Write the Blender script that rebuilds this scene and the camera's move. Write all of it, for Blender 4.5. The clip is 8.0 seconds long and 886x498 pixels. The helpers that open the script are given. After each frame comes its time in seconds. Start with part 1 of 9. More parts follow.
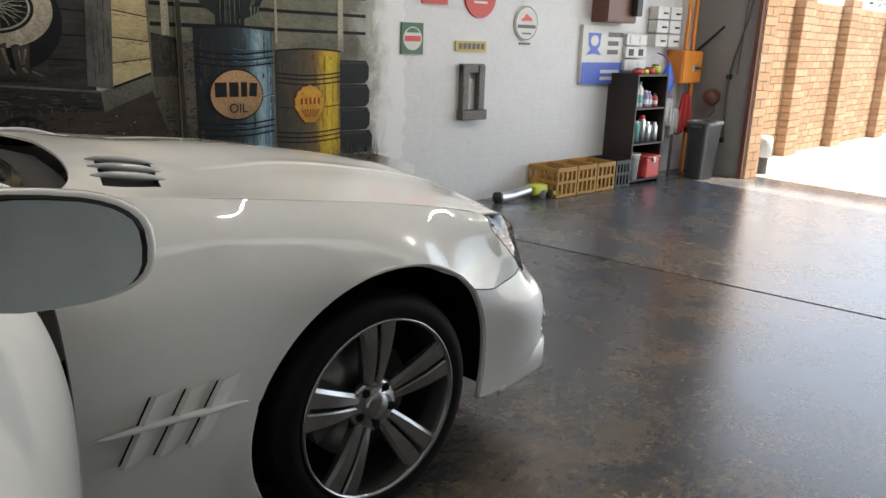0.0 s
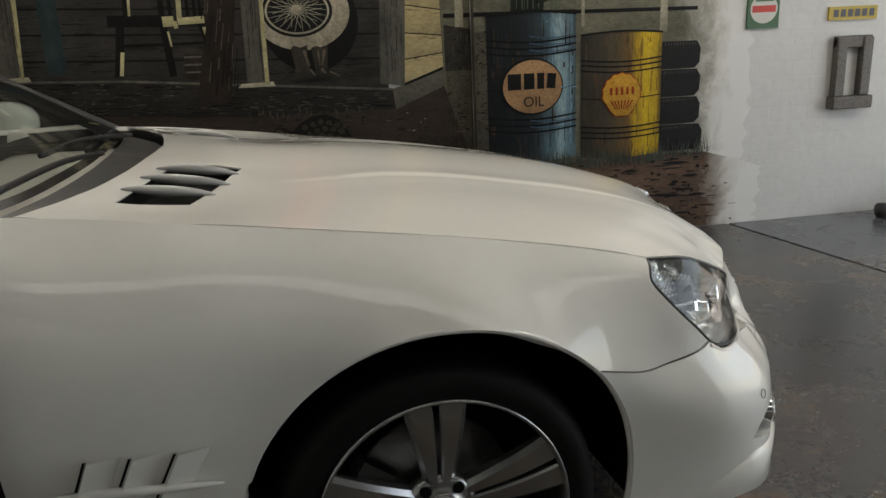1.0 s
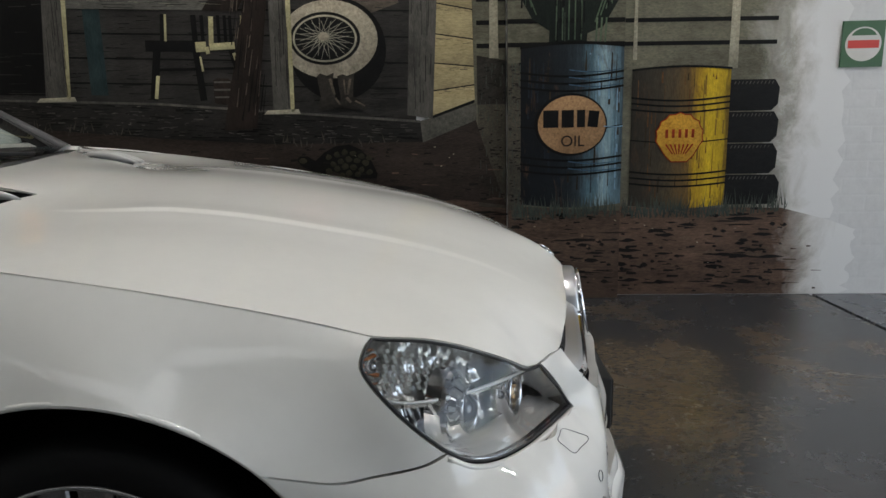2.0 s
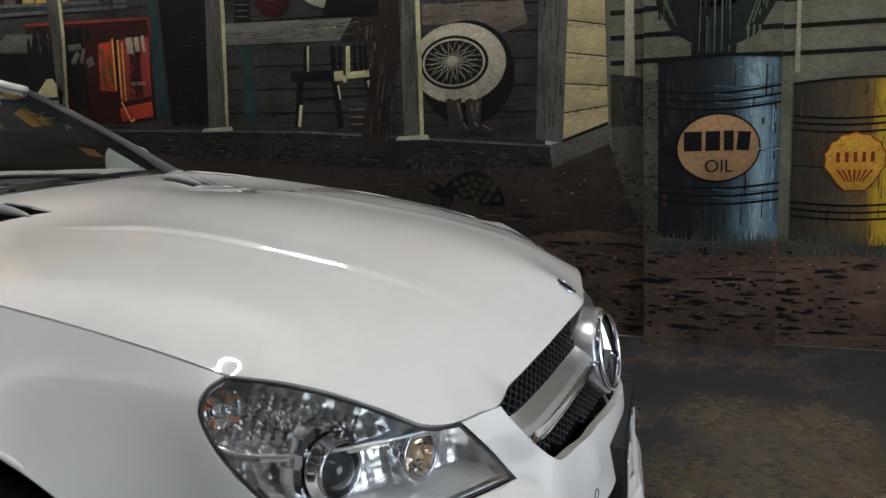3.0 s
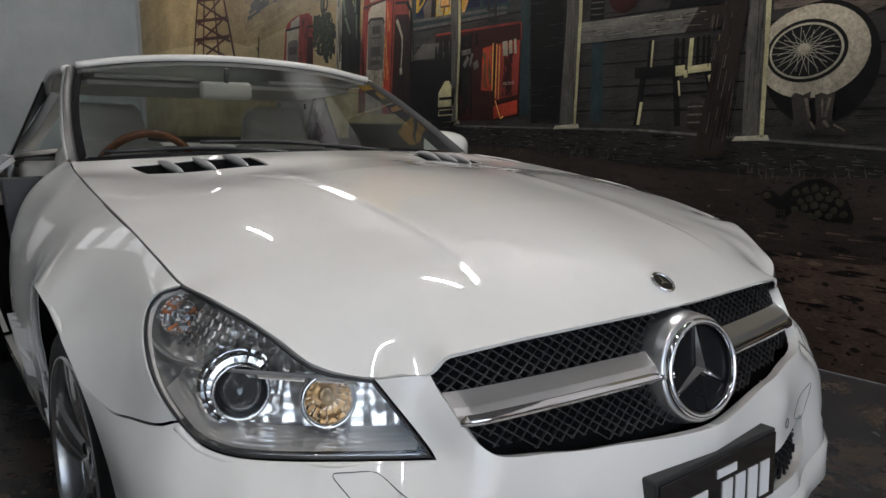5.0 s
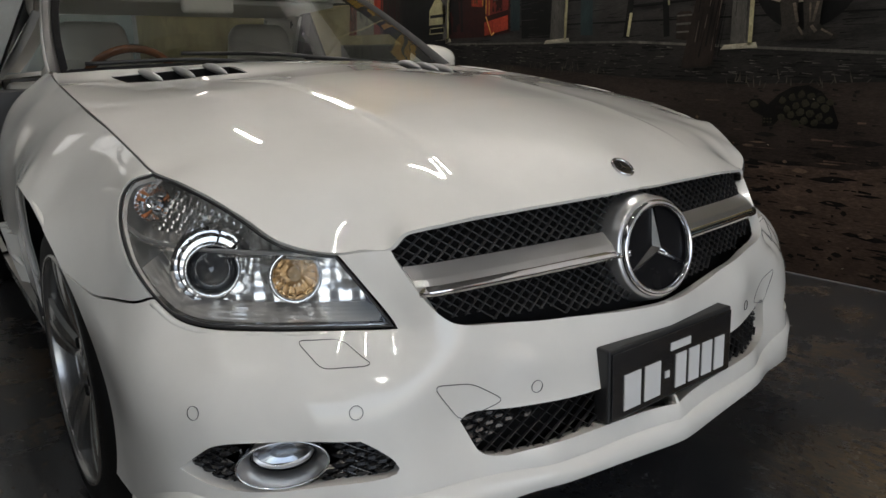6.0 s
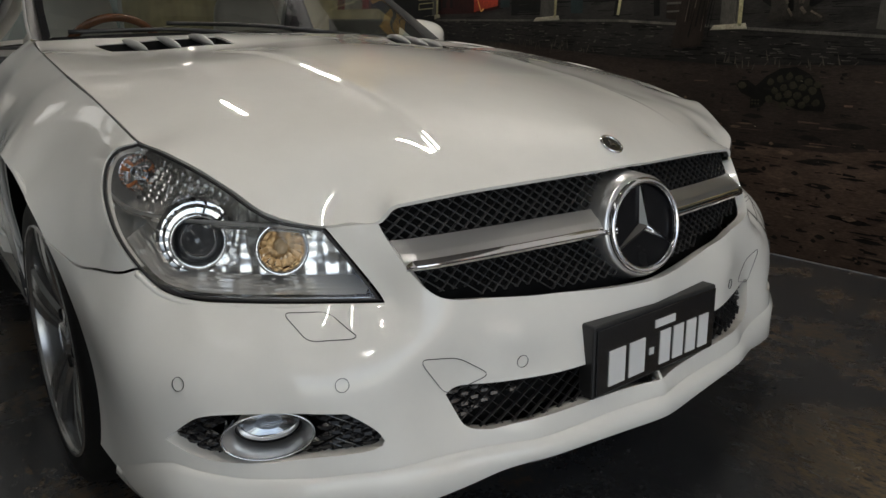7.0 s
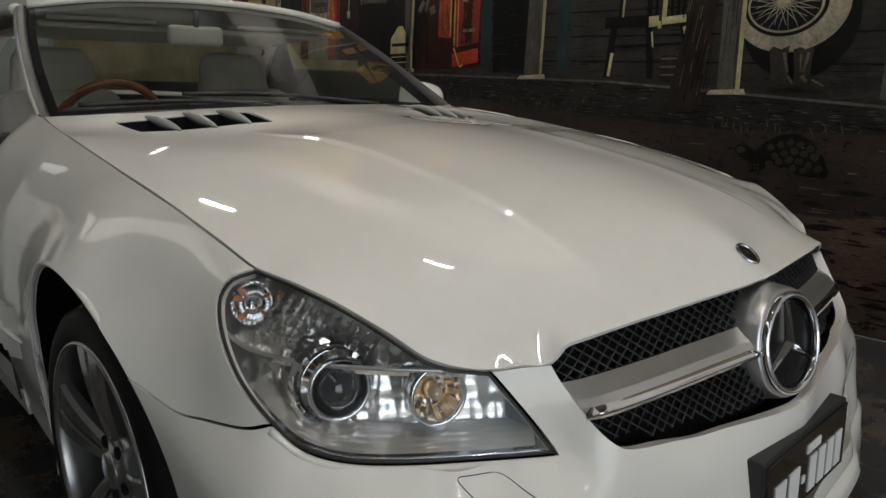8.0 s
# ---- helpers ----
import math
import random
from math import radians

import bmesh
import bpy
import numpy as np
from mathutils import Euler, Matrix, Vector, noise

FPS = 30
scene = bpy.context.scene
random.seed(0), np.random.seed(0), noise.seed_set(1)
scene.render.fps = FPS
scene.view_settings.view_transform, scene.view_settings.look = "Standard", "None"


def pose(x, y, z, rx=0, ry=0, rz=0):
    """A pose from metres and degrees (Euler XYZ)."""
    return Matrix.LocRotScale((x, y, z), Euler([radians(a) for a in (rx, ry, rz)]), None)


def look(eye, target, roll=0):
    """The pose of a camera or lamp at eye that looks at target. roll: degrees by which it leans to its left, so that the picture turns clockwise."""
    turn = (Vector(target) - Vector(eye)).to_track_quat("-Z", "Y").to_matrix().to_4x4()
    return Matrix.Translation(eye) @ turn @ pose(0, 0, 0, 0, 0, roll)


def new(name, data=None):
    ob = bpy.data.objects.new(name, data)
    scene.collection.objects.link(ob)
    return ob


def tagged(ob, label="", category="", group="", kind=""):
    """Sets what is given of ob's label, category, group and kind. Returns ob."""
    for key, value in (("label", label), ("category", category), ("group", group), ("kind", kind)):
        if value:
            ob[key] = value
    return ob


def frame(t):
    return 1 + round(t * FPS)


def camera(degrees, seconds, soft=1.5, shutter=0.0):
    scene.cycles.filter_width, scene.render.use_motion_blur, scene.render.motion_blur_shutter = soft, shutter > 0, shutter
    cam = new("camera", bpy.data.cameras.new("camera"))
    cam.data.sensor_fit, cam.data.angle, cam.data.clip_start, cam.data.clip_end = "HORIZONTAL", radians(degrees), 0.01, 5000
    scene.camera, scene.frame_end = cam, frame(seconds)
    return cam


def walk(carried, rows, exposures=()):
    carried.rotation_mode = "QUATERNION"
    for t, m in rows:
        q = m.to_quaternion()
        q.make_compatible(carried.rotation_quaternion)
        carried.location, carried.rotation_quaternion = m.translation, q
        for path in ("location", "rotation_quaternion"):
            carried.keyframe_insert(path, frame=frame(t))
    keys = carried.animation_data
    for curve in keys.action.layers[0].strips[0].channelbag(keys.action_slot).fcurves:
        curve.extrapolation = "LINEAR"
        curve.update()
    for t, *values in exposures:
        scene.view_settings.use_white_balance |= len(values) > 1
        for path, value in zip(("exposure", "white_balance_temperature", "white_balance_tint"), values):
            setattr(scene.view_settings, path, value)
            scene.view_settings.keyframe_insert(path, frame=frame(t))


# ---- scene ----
cam = camera(60.6, 8.0)
PATH = [
    (0, (-1.081, -2.276, 1.257), (0.202, -0.839, 0.721), 1.8),
    (0.5, (-0.666, -2.146, 1.223), (0.11, -0.358, 0.776), -1.9),
    (1, (-0.182, -2.075, 1.212), (0.137, -0.179, 0.658), -2.7),
    (1.2, (0.012, -1.998, 1.2), (0.318, -0.087, 0.696), 0.1),
    (2.3, (0.812, -1.763, 1.141), (0.499, 0.169, 0.733), -1.4),
    (2.5, (0.906, -1.689, 1.127), (0.491, 0.233, 0.764), -0.4),
    (3, (1.095, -1.546, 1.101), (0.386, 0.291, 0.748), -2.8),
    (3.5, (1.318, -1.413, 1.075), (0.292, 0.275, 0.761), -2.2),
    (4, (1.438, -1.248, 1.055), (0.191, 0.302, 0.849), -2.4),
    (4.5, (1.507, -1.132, 1.014), (0.079, 0.246, 0.767), -2.5),
    (5, (1.625, -1.044, 0.967), (-0.01, 0.075, 0.699), -0.8),
    (5.2, (1.668, -1.028, 0.95), (0.019, 0.061, 0.639), -0.1),
    (6.3, (1.712, -1.024, 0.892), (0.104, 0.068, 0.422), -2.1),
    (6.5, (1.711, -1.025, 0.892), (0.102, 0.063, 0.412), -1.5),
    (7, (1.709, -1.026, 0.891), (0.123, 0.085, 0.39), -0.9),
    (7.5, (1.637, -1.056, 0.936), (0.038, 0.048, 0.462), -0.1),
    (8, (1.377, -1.188, 0.997), (-0.107, 0.088, 0.588), -0.3),
]
walk(cam, [(t, look(eye, target, roll)) for t, eye, target, roll in PATH],
     [(0, 1.38, 6900, 12), (0.5, 1.32, 7350, 11), (1, 1.06, 7200, 10), (2.5, 1.12, 6400, 11), (5, 1.02, 6450, 14), (6.5, 0.81, 7000, 12), (8, 0.72, 7000, 11)])

# ---------------------------------------------------------------- light
world = bpy.data.worlds.new("sky")
scene.world = world
world.use_nodes = True
_nt = world.node_tree
_sky = _nt.nodes.new("ShaderNodeTexSky")
_sky.sky_type = "NISHITA"
_sky.sun_disc = False
_sky.sun_elevation, _sky.sun_rotation = radians(52), radians(-60)
_nt.links.new(_sky.outputs["Color"], _nt.nodes["Background"].inputs["Color"])
_nt.nodes["Background"].inputs["Strength"].default_value = 0.15

_sun = new("sun", bpy.data.lights.new("sun", "SUN"))
_sun.data.energy, _sun.data.angle, _sun.data.color = 4.2, radians(0.5), (1.0, 0.96, 0.90)
_sun.matrix_world = look((12, -3, 12), (9, 1.0, 0))
_day = new("doorway_daylight", bpy.data.lights.new("doorway_daylight", "AREA"))
_day.data.shape, _day.data.size, _day.data.size_y = "RECTANGLE", 5.8, 3.0
_day.data.energy, _day.data.color = 38.0, (0.90, 0.95, 1.0)
_day.matrix_world = look((6.08, -1.63, 1.55), (0.0, -1.63, 1.50))
scene.view_settings.exposure = 0.0

# ---------------------------------------------------------------- materials
def _nodes(name):
    m = bpy.data.materials.new(name)
    m.use_nodes = True
    return m, m.node_tree, m.node_tree.nodes["Principled BSDF"]


def _coords(nt, scale=(1, 1, 1), space="Object"):
    tc, mp = nt.nodes.new("ShaderNodeTexCoord"), nt.nodes.new("ShaderNodeMapping")
    mp.inputs["Scale"].default_value = scale
    nt.links.new(tc.outputs[space], mp.inputs["Vector"])
    return mp.outputs["Vector"]


def _noise(nt, vec, scale, detail=5, rough=0.6, warp=0.0):
    n = nt.nodes.new("ShaderNodeTexNoise")
    n.inputs["Scale"].default_value, n.inputs["Detail"].default_value = scale, detail
    n.inputs["Roughness"].default_value, n.inputs["Distortion"].default_value = rough, warp
    nt.links.new(vec, n.inputs["Vector"])
    return n.outputs["Fac"]


def _ramp(nt, fac, stops):
    r = nt.nodes.new("ShaderNodeValToRGB")
    while len(r.color_ramp.elements) < len(stops):
        r.color_ramp.elements.new(0.5)
    for e, (at, col) in zip(r.color_ramp.elements, stops):
        e.position, e.color = at, (*col, 1) if len(col) == 3 else col
    nt.links.new(fac, r.inputs["Fac"])
    return r.outputs["Color"]


def _mix(nt, fac, a, b, mode="MIX"):
    n = nt.nodes.new("ShaderNodeMix")
    n.data_type, n.blend_type = "RGBA", mode
    for sock, val in ((n.inputs[0], fac), (n.inputs[6], a), (n.inputs[7], b)):
        if isinstance(val, (int, float)):
            sock.default_value = val
        elif isinstance(val, tuple):
            sock.default_value = (*val, 1) if len(val) == 3 else val
        else:
            nt.links.new(val, sock)
    return n.outputs[2]


def _bump(nt, bsdf, height, strength, dist=0.01):
    b = nt.nodes.new("ShaderNodeBump")
    b.inputs["Strength"].default_value, b.inputs["Distance"].default_value = strength, dist
    nt.links.new(height, b.inputs["Height"])
    nt.links.new(b.outputs["Normal"], bsdf.inputs["Normal"])


def tint(c, k):
    return tuple(min(1.0, v * k) for v in c)


def surf(name, base, rough=0.5, metal=0.0, var=0.2, scale=3.0, fine=40.0, bump=0.1, coat=0.0, stretch=(1, 1, 1), spec=0.5, alt=None):
    """A surface with grain and larger stains round its base colour."""
    m, nt, b = _nodes(name)
    vec = _coords(nt, stretch)
    big = _noise(nt, vec, scale, 4, 0.6, 0.3)
    small = _noise(nt, vec, fine, 3, 0.6)
    col = _ramp(nt, big, [(0.3, tint(base, 1 - var)), (0.7, alt or tint(base, 1 + var * 0.6))])
    col = _mix(nt, 0.35 * min(1, var * 3), col, _ramp(nt, small, [(0.3, tint(base, 1 - var)), (0.75, tint(base, 1 + var))]))
    nt.links.new(col, b.inputs["Base Color"])
    r = nt.nodes.new("ShaderNodeMapRange")
    r.inputs["To Min"].default_value, r.inputs["To Max"].default_value = max(0.02, rough - 0.08), min(1, rough + 0.08)
    nt.links.new(big, r.inputs["Value"])
    nt.links.new(r.outputs["Result"], b.inputs["Roughness"])
    b.inputs["Metallic"].default_value = metal
    b.inputs["Coat Weight"].default_value = coat
    b.inputs["Coat Roughness"].default_value = 0.03
    b.inputs["Specular IOR Level"].default_value = spec
    if bump:
        _bump(nt, b, small, bump, 0.004)
    return m


def plain(name, base, rough=0.4, metal=0.0, coat=0.0):
    m, nt, b = _nodes(name)
    vec = _coords(nt)
    n = _noise(nt, vec, 25.0, 3)
    nt.links.new(_ramp(nt, n, [(0.3, tint(base, 0.985)), (0.7, tint(base, 1.01))]), b.inputs["Base Color"])
    b.inputs["Roughness"].default_value, b.inputs["Metallic"].default_value = rough, metal
    b.inputs["Coat Weight"].default_value, b.inputs["Coat Roughness"].default_value = coat, 0.02
    return m


def glass(name, tintc=(1, 1, 1), rough=0.0, ior=1.45, thin=True):
    """Thin clear sheet: mostly see-through, with the gloss of glass."""
    m = bpy.data.materials.new(name)
    m.use_nodes = True
    nt = m.node_tree
    nt.nodes.remove(nt.nodes["Principled BSDF"])
    tr, gl, mx, fr = (nt.nodes.new("ShaderNode" + k) for k in ("BsdfTransparent", "BsdfGlossy", "MixShader", "Fresnel"))
    tr.inputs["Color"].default_value = (*tintc, 1)
    gl.inputs["Roughness"].default_value = rough
    fr.inputs["IOR"].default_value = ior
    nt.links.new(fr.outputs["Fac"], mx.inputs["Fac"])
    nt.links.new(tr.outputs["BSDF"], mx.inputs[1])
    nt.links.new(gl.outputs["BSDF"], mx.inputs[2])
    nt.links.new(mx.outputs["Shader"], nt.nodes["Material Output"].inputs["Surface"])
    return m


def glow(name, col, strength):
    m, nt, b = _nodes(name)
    b.inputs["Base Color"].default_value = (*col, 1)
    b.inputs["Emission Color"].default_value = (*col, 1)
    b.inputs["Emission Strength"].default_value = strength
    return m


def brush(name, dark, light, scale=5.0, stretch=(1, 1, 1), mid=None, grit=0.38, rough=0.45, fade=None):
    """Mural paint: brushed strokes between two colours, with a worn varnish."""
    dark, light, mid = (None if c is None else tuple(k * 1.22 * v ** 1.36 for k, v in zip((0.97, 1.0, 1.10), c)) for c in (dark, light, mid))
    m, nt, b = _nodes(name)
    vec = _coords(nt, stretch)
    big = _noise(nt, vec, scale, 6, 0.65, 0.8)
    fine = _noise(nt, _coords(nt, (stretch[0] * 2.5, 1, stretch[2] * 2.5)), scale * 6, 4, 0.7, 0.3)
    stops = [(0.32, dark), (0.68, light)] if mid is None else [(0.3, dark), (0.5, mid), (0.7, light)]
    col = _ramp(nt, big, stops)
    col = _mix(nt, grit, col, _ramp(nt, fine, [(0.35, tint(dark, 0.5)), (0.7, light)]))
    hair = _noise(nt, _coords(nt, (stretch[0] * 1.5, 1, stretch[2] * 1.5)), 55.0, 5, 0.75, 0.4)
    col = _mix(nt, 0.55, col, _ramp(nt, hair, [(0.34, (0.12, 0.12, 0.12)), (0.5, (0.85, 0.85, 0.85)), (0.72, (1.6, 1.55, 1.45))]), "MULTIPLY")
    # each painted form is modelled from a lit head to a darker foot
    form = nt.nodes.new("ShaderNodeSeparateXYZ")
    nt.links.new(_coords(nt, (1, 1, 1), "Generated"), form.inputs[0])
    tone = nt.nodes.new("ShaderNodeMath")
    tone.operation = "MULTIPLY_ADD"
    tone.inputs[1].default_value = 0.5
    nt.links.new(form.outputs["Z"], tone.inputs[0])
    nt.links.new(_noise(nt, _coords(nt), 4.0, 4, 0.6, 0.5), tone.inputs[2])
    col = _mix(nt, 0.8, col, _ramp(nt, tone.outputs[0], [(0.40, (0.42, 0.42, 0.44)), (0.72, (1.0, 1.0, 1.0)), (0.98, (1.28, 1.25, 1.2))]), "MULTIPLY")
    wear = _noise(nt, _coords(nt), 1.3, 5, 0.7)
    col = _mix(nt, 0.25, col, _ramp(nt, wear, [(0.35, tint(dark, 0.6)), (0.65, tint(light, 1.05))]))
    if fade:
        # paint brushed thin over the white wall towards its end
        sep = nt.nodes.new("ShaderNodeSeparateXYZ")
        nt.links.new(_coords(nt), sep.inputs[0])
        mr = nt.nodes.new("ShaderNodeMapRange")
        mr.inputs["From Min"].default_value, mr.inputs["From Max"].default_value = fade
        nt.links.new(sep.outputs["X"], mr.inputs["Value"])
        add = nt.nodes.new("ShaderNodeMath")
        nt.links.new(mr.outputs["Result"], add.inputs[0])
        nt.links.new(_noise(nt, _coords(nt, (1, 1, 0.8)), 5.0, 6, 0.7, 0.5), add.inputs[1])
        half_ = nt.nodes.new("ShaderNodeMath")
        half_.operation = "MULTIPLY"
        half_.inputs[1].default_value = 0.5
        nt.links.new(add.outputs[0], half_.inputs[0])
        thin = _ramp(nt, half_.outputs[0], [(0.36, (0, 0, 0)), (0.60, (0.80, 0.80, 0.80))])
        col = _mix(nt, thin, col, (0.60, 0.58, 0.54))
        thin2 = _ramp(nt, half_.outputs[0], [(0.50, (0, 0, 0)), (0.68, (1, 1, 1))])
        col = _mix(nt, thin2, col, (0.73, 0.725, 0.717))
    nt.links.new(col, b.inputs["Base Color"])
    b.inputs["Roughness"].default_value = rough
    b.inputs["Specular IOR Level"].default_value = 0.22
    _bump(nt, b, fine, 0.15, 0.003)
    return m


PAINT = plain("pearl_white_paint", (0.80, 0.785, 0.74), 0.5, 0.0, 1.0)
PAINT.node_tree.nodes["Principled BSDF"].inputs["Specular IOR Level"].default_value = 0.15
BLACK = surf("black_plastic", (0.018, 0.018, 0.019), 0.5, 0, 0.2, 10, 120, 0.1)
DARK = surf("dark_cavity", (0.008, 0.008, 0.008), 0.8, 0, 0.2, 10, 60, 0, spec=0.1)
RUBBER = surf("tyre_rubber", (0.009, 0.0088, 0.0085), 0.62, 0, 0.25, 8, 150, 0.15, spec=0.15)
CHROME = plain("chrome", (0.85, 0.85, 0.86), 0.06, 1.0)
SATIN = plain("satin_silver", (0.62, 0.62, 0.62), 0.3, 0.9)
ALLOY = plain("silver_alloy", (0.37, 0.366, 0.36), 0.26, 0.9, 0.3)
STEEL = surf("brake_steel", (0.32, 0.31, 0.30), 0.35, 1.0, 0.2, 20, 120, 0.05)
GLASS = glass("clear_glass", (0.93, 0.95, 0.94))
LENS = glass("headlight_lens", (0.97, 0.98, 0.98))
TINTED = glass("tinted_glass", (0.74, 0.79, 0.77))
LEATHER = surf("stone_leather", (0.54, 0.52, 0.475), 0.5, 0, 0.12, 6, 180, 0.2)
DASH = surf("grey_dash", (0.10, 0.098, 0.095), 0.6, 0, 0.15, 8, 160, 0.2)
WOOD = surf("burr_wood", (0.16, 0.06, 0.025), 0.25, 0, 0.5, 14, 60, 0.02, 0.8)
AMBER = plain("amber_reflector", (0.75, 0.30, 0.14), 0.2, 0.2)
MIRROR = plain("mirror_glass", (0.75, 0.80, 0.82), 0.01, 1.0)

# ---------------------------------------------------------------- building helpers
def mesh_from(name, verts, faces, mat, smooth=False):
    me = bpy.data.meshes.new(name)
    me.from_pydata([tuple(map(float, v)) for v in verts], [], [tuple(map(int, f)) for f in faces])
    me.materials.append(mat)
    if smooth:
        me.polygons.foreach_set("use_smooth", [True] * len(me.polygons))
    me.update()
    return me


def put(name, me, parent=None, label=""):
    ob = new(name, me)
    if parent is not None:
        ob.parent = parent
    if label:
        ob["label"] = label
    return ob


def part(name, bm, mat, parent, label="", smooth=False):
    me = bpy.data.meshes.new(name)
    bm.normal_update()
    bm.to_mesh(me)
    bm.free()
    me.materials.append(mat)
    if smooth:
        me.polygons.foreach_set("use_smooth", [True] * len(me.polygons))
    return put(name, me, parent, label)


def thing(name, label, category, at=(0, 0, 0), group="", kind="", rz=0.0):
    ob = new(name)
    ob.empty_display_size = 0.1
    ob.matrix_basis = pose(*at, 0, 0, rz)
    return tagged(ob, label, category, group, kind)


def box(bm, x0, x1, y0, y1, z0, z1, bevel=0.0, seg=2):
    m = Matrix.Translation(((x0 + x1) / 2, (y0 + y1) / 2, (z0 + z1) / 2)) @ Matrix.Diagonal((x1 - x0, y1 - y0, z1 - z0, 1))
    made = bmesh.ops.create_cube(bm, size=1, matrix=m)["verts"]
    if bevel:
        edges = {e for v in made for e in v.link_edges}
        bmesh.ops.bevel(bm, geom=list(edges), offset=bevel, segments=seg, profile=0.5, affect="EDGES")
    return bm


def boxes(*specs, bevel=0.0, seg=2):
    bm = bmesh.new()
    for s in specs:
        box(bm, *s, bevel=bevel, seg=seg)
    return bm


def lathe(profile, n=48, axis="z", closed=False):
    """A turned body: profile of (radius, height); axis z or y."""
    verts, faces = [], []
    k = len(profile)
    for i in range(n):
        c, s = math.cos(2 * math.pi * i / n), math.sin(2 * math.pi * i / n)
        for r, h in profile:
            verts.append((r * c, r * s, h) if axis == "z" else (r * c, h, r * s))
    for i in range(n):
        j = (i + 1) % n
        for a in range(k if closed else k - 1):
            b = (a + 1) % k
            f = (i * k + a, j * k + a, j * k + b, i * k + b)
            faces.append(f if axis == "z" else f[::-1])
    return verts, faces


def tube(points, radius, sides=8, closed=False):
    """A round bar along a line; radius may be a list."""
    pts = [Vector(p) for p in points]
    verts, faces, n = [], [], len(pts)
    up = Vector((0, 0, 1))
    for i, p in enumerate(pts):
        a, b = pts[(i - 1) % n if closed else max(i - 1, 0)], pts[(i + 1) % n if closed else min(i + 1, n - 1)]
        d = (b - a).normalized()
        u = d.cross(up if abs(d.z) < 0.95 else Vector((1, 0, 0))).normalized()
        w = u.cross(d).normalized()
        r = radius[i] if isinstance(radius, (list, tuple)) else radius
        for k in range(sides):
            t = 2 * math.pi * k / sides
            verts.append(p + r * (math.cos(t) * u + math.sin(t) * w))
    for i in range(n if closed else n - 1):
        j = (i + 1) % n
        for k in range(sides):
            l = (k + 1) % sides
            faces.append((i * sides + k, i * sides + l, j * sides + l, j * sides + k))
    if not closed:
        faces.append(tuple(range(sides - 1, -1, -1)))
        faces.append(tuple((n - 1) * sides + k for k in range(sides)))
    return verts, faces


def join(*meshes):
    verts, faces = [], []
    for v, f in meshes:
        o = len(verts)
        verts += list(v)
        faces += [tuple(i + o for i in q) for q in f]
    return verts, faces


def moved(vf, m):
    return [m @ Vector(v) for v in vf[0]], vf[1]


def rope(pts, step=0.02):
    """Points along a smooth line through those given."""
    p = [np.array(q, float) for q in pts]
    if len(p) == 2:
        n = max(2, int(np.linalg.norm(p[1] - p[0]) / step) + 1)
        return [p[0] + (p[1] - p[0]) * t for t in np.linspace(0, 1, n)]
    q = [2 * p[0] - p[1]] + p + [2 * p[-1] - p[-2]]
    out = []
    for i in range(1, len(q) - 2):
        a, b, c, d = q[i - 1 : i + 3]
        n = max(2, int(np.linalg.norm(c - b) / step) + 1)
        for t in np.linspace(0, 1, n, endpoint=False):
            out.append(0.5 * (2 * b + (c - a) * t + (2 * a - 5 * b + 4 * c - d) * t * t + (3 * b - a - 3 * c + d) * t**3))
    out.append(p[-1])
    return out


class Skin:
    """A smooth sheet through points, as a height over the plane of e1 and e2."""

    def __init__(self, e1, e2, pts, soft=1e-5):
        self.e1, self.e2 = Vector(e1).normalized(), Vector(e2).normalized()
        self.n = self.e1.cross(self.e2)
        self.axes = np.array([self.e1, self.e2, self.n])
        q = np.array(pts, float) @ self.axes.T
        self.c = q[:, :2]
        k, n = self._kernel(self.c), len(q)
        a = np.zeros((n + 3, n + 3))
        a[:n, :n] = k + np.diag(np.broadcast_to(soft, n))
        a[:n, n:] = np.c_[np.ones(n), self.c]
        a[n:, :n] = a[:n, n:].T
        self.w = np.linalg.solve(a, np.r_[q[:, 2], 0, 0, 0])
        self.extra = None

    def _kernel(self, uv):
        d = ((uv[:, None] - self.c[None]) ** 2).sum(-1)
        return 0.5 * d * np.log(d + 1e-12)

    def flat(self, pts):
        return np.array(pts, float) @ self.axes[:2].T

    def at(self, uv):
        uv = np.asarray(uv, float)
        h = self._kernel(uv) @ self.w[:-3] + np.c_[np.ones(len(uv)), uv] @ self.w[-3:]
        if self.extra is not None:
            h = h + self.extra(uv)
        return np.c_[uv, h] @ self.axes

    def normal(self, uv):
        e = 1e-4
        a, b = self.at(uv + [e, 0]) - self.at(uv - [e, 0]), self.at(uv + [0, e]) - self.at(uv - [0, e])
        n = np.cross(a, b)
        return n / np.linalg.norm(n, axis=1, keepdims=True)


def _inside(p, poly):
    x, y = p[:, 0], p[:, 1]
    res = np.zeros(len(p), bool)
    j = len(poly) - 1
    for i in range(len(poly)):
        (xi, yi), (xj, yj) = poly[i], poly[j]
        hit = ((yi > y) != (yj > y)) & (x < (xj - xi) * (y - yi) / (yj - yi + 1e-15) + xi)
        res ^= hit
        j = i
    return res


def _near(p, poly):
    """Distance of points to a closed line."""
    a, b = poly, np.roll(poly, -1, 0)
    ab = b - a
    best = np.full(len(p), 1e9)
    for s, d in zip(a, ab):
        t = np.clip(((p - s) @ d) / (d @ d + 1e-15), 0, 1)
        best = np.minimum(best, np.hypot(*(p - s - t[:, None] * d).T))
    return best


def _shrunk(poly, g):
    area = 0.5 * np.sum(poly[:, 0] * np.roll(poly[:, 1], -1) - np.roll(poly[:, 0], -1) * poly[:, 1])
    d = np.roll(poly, -1, 0) - np.roll(poly, 1, 0)
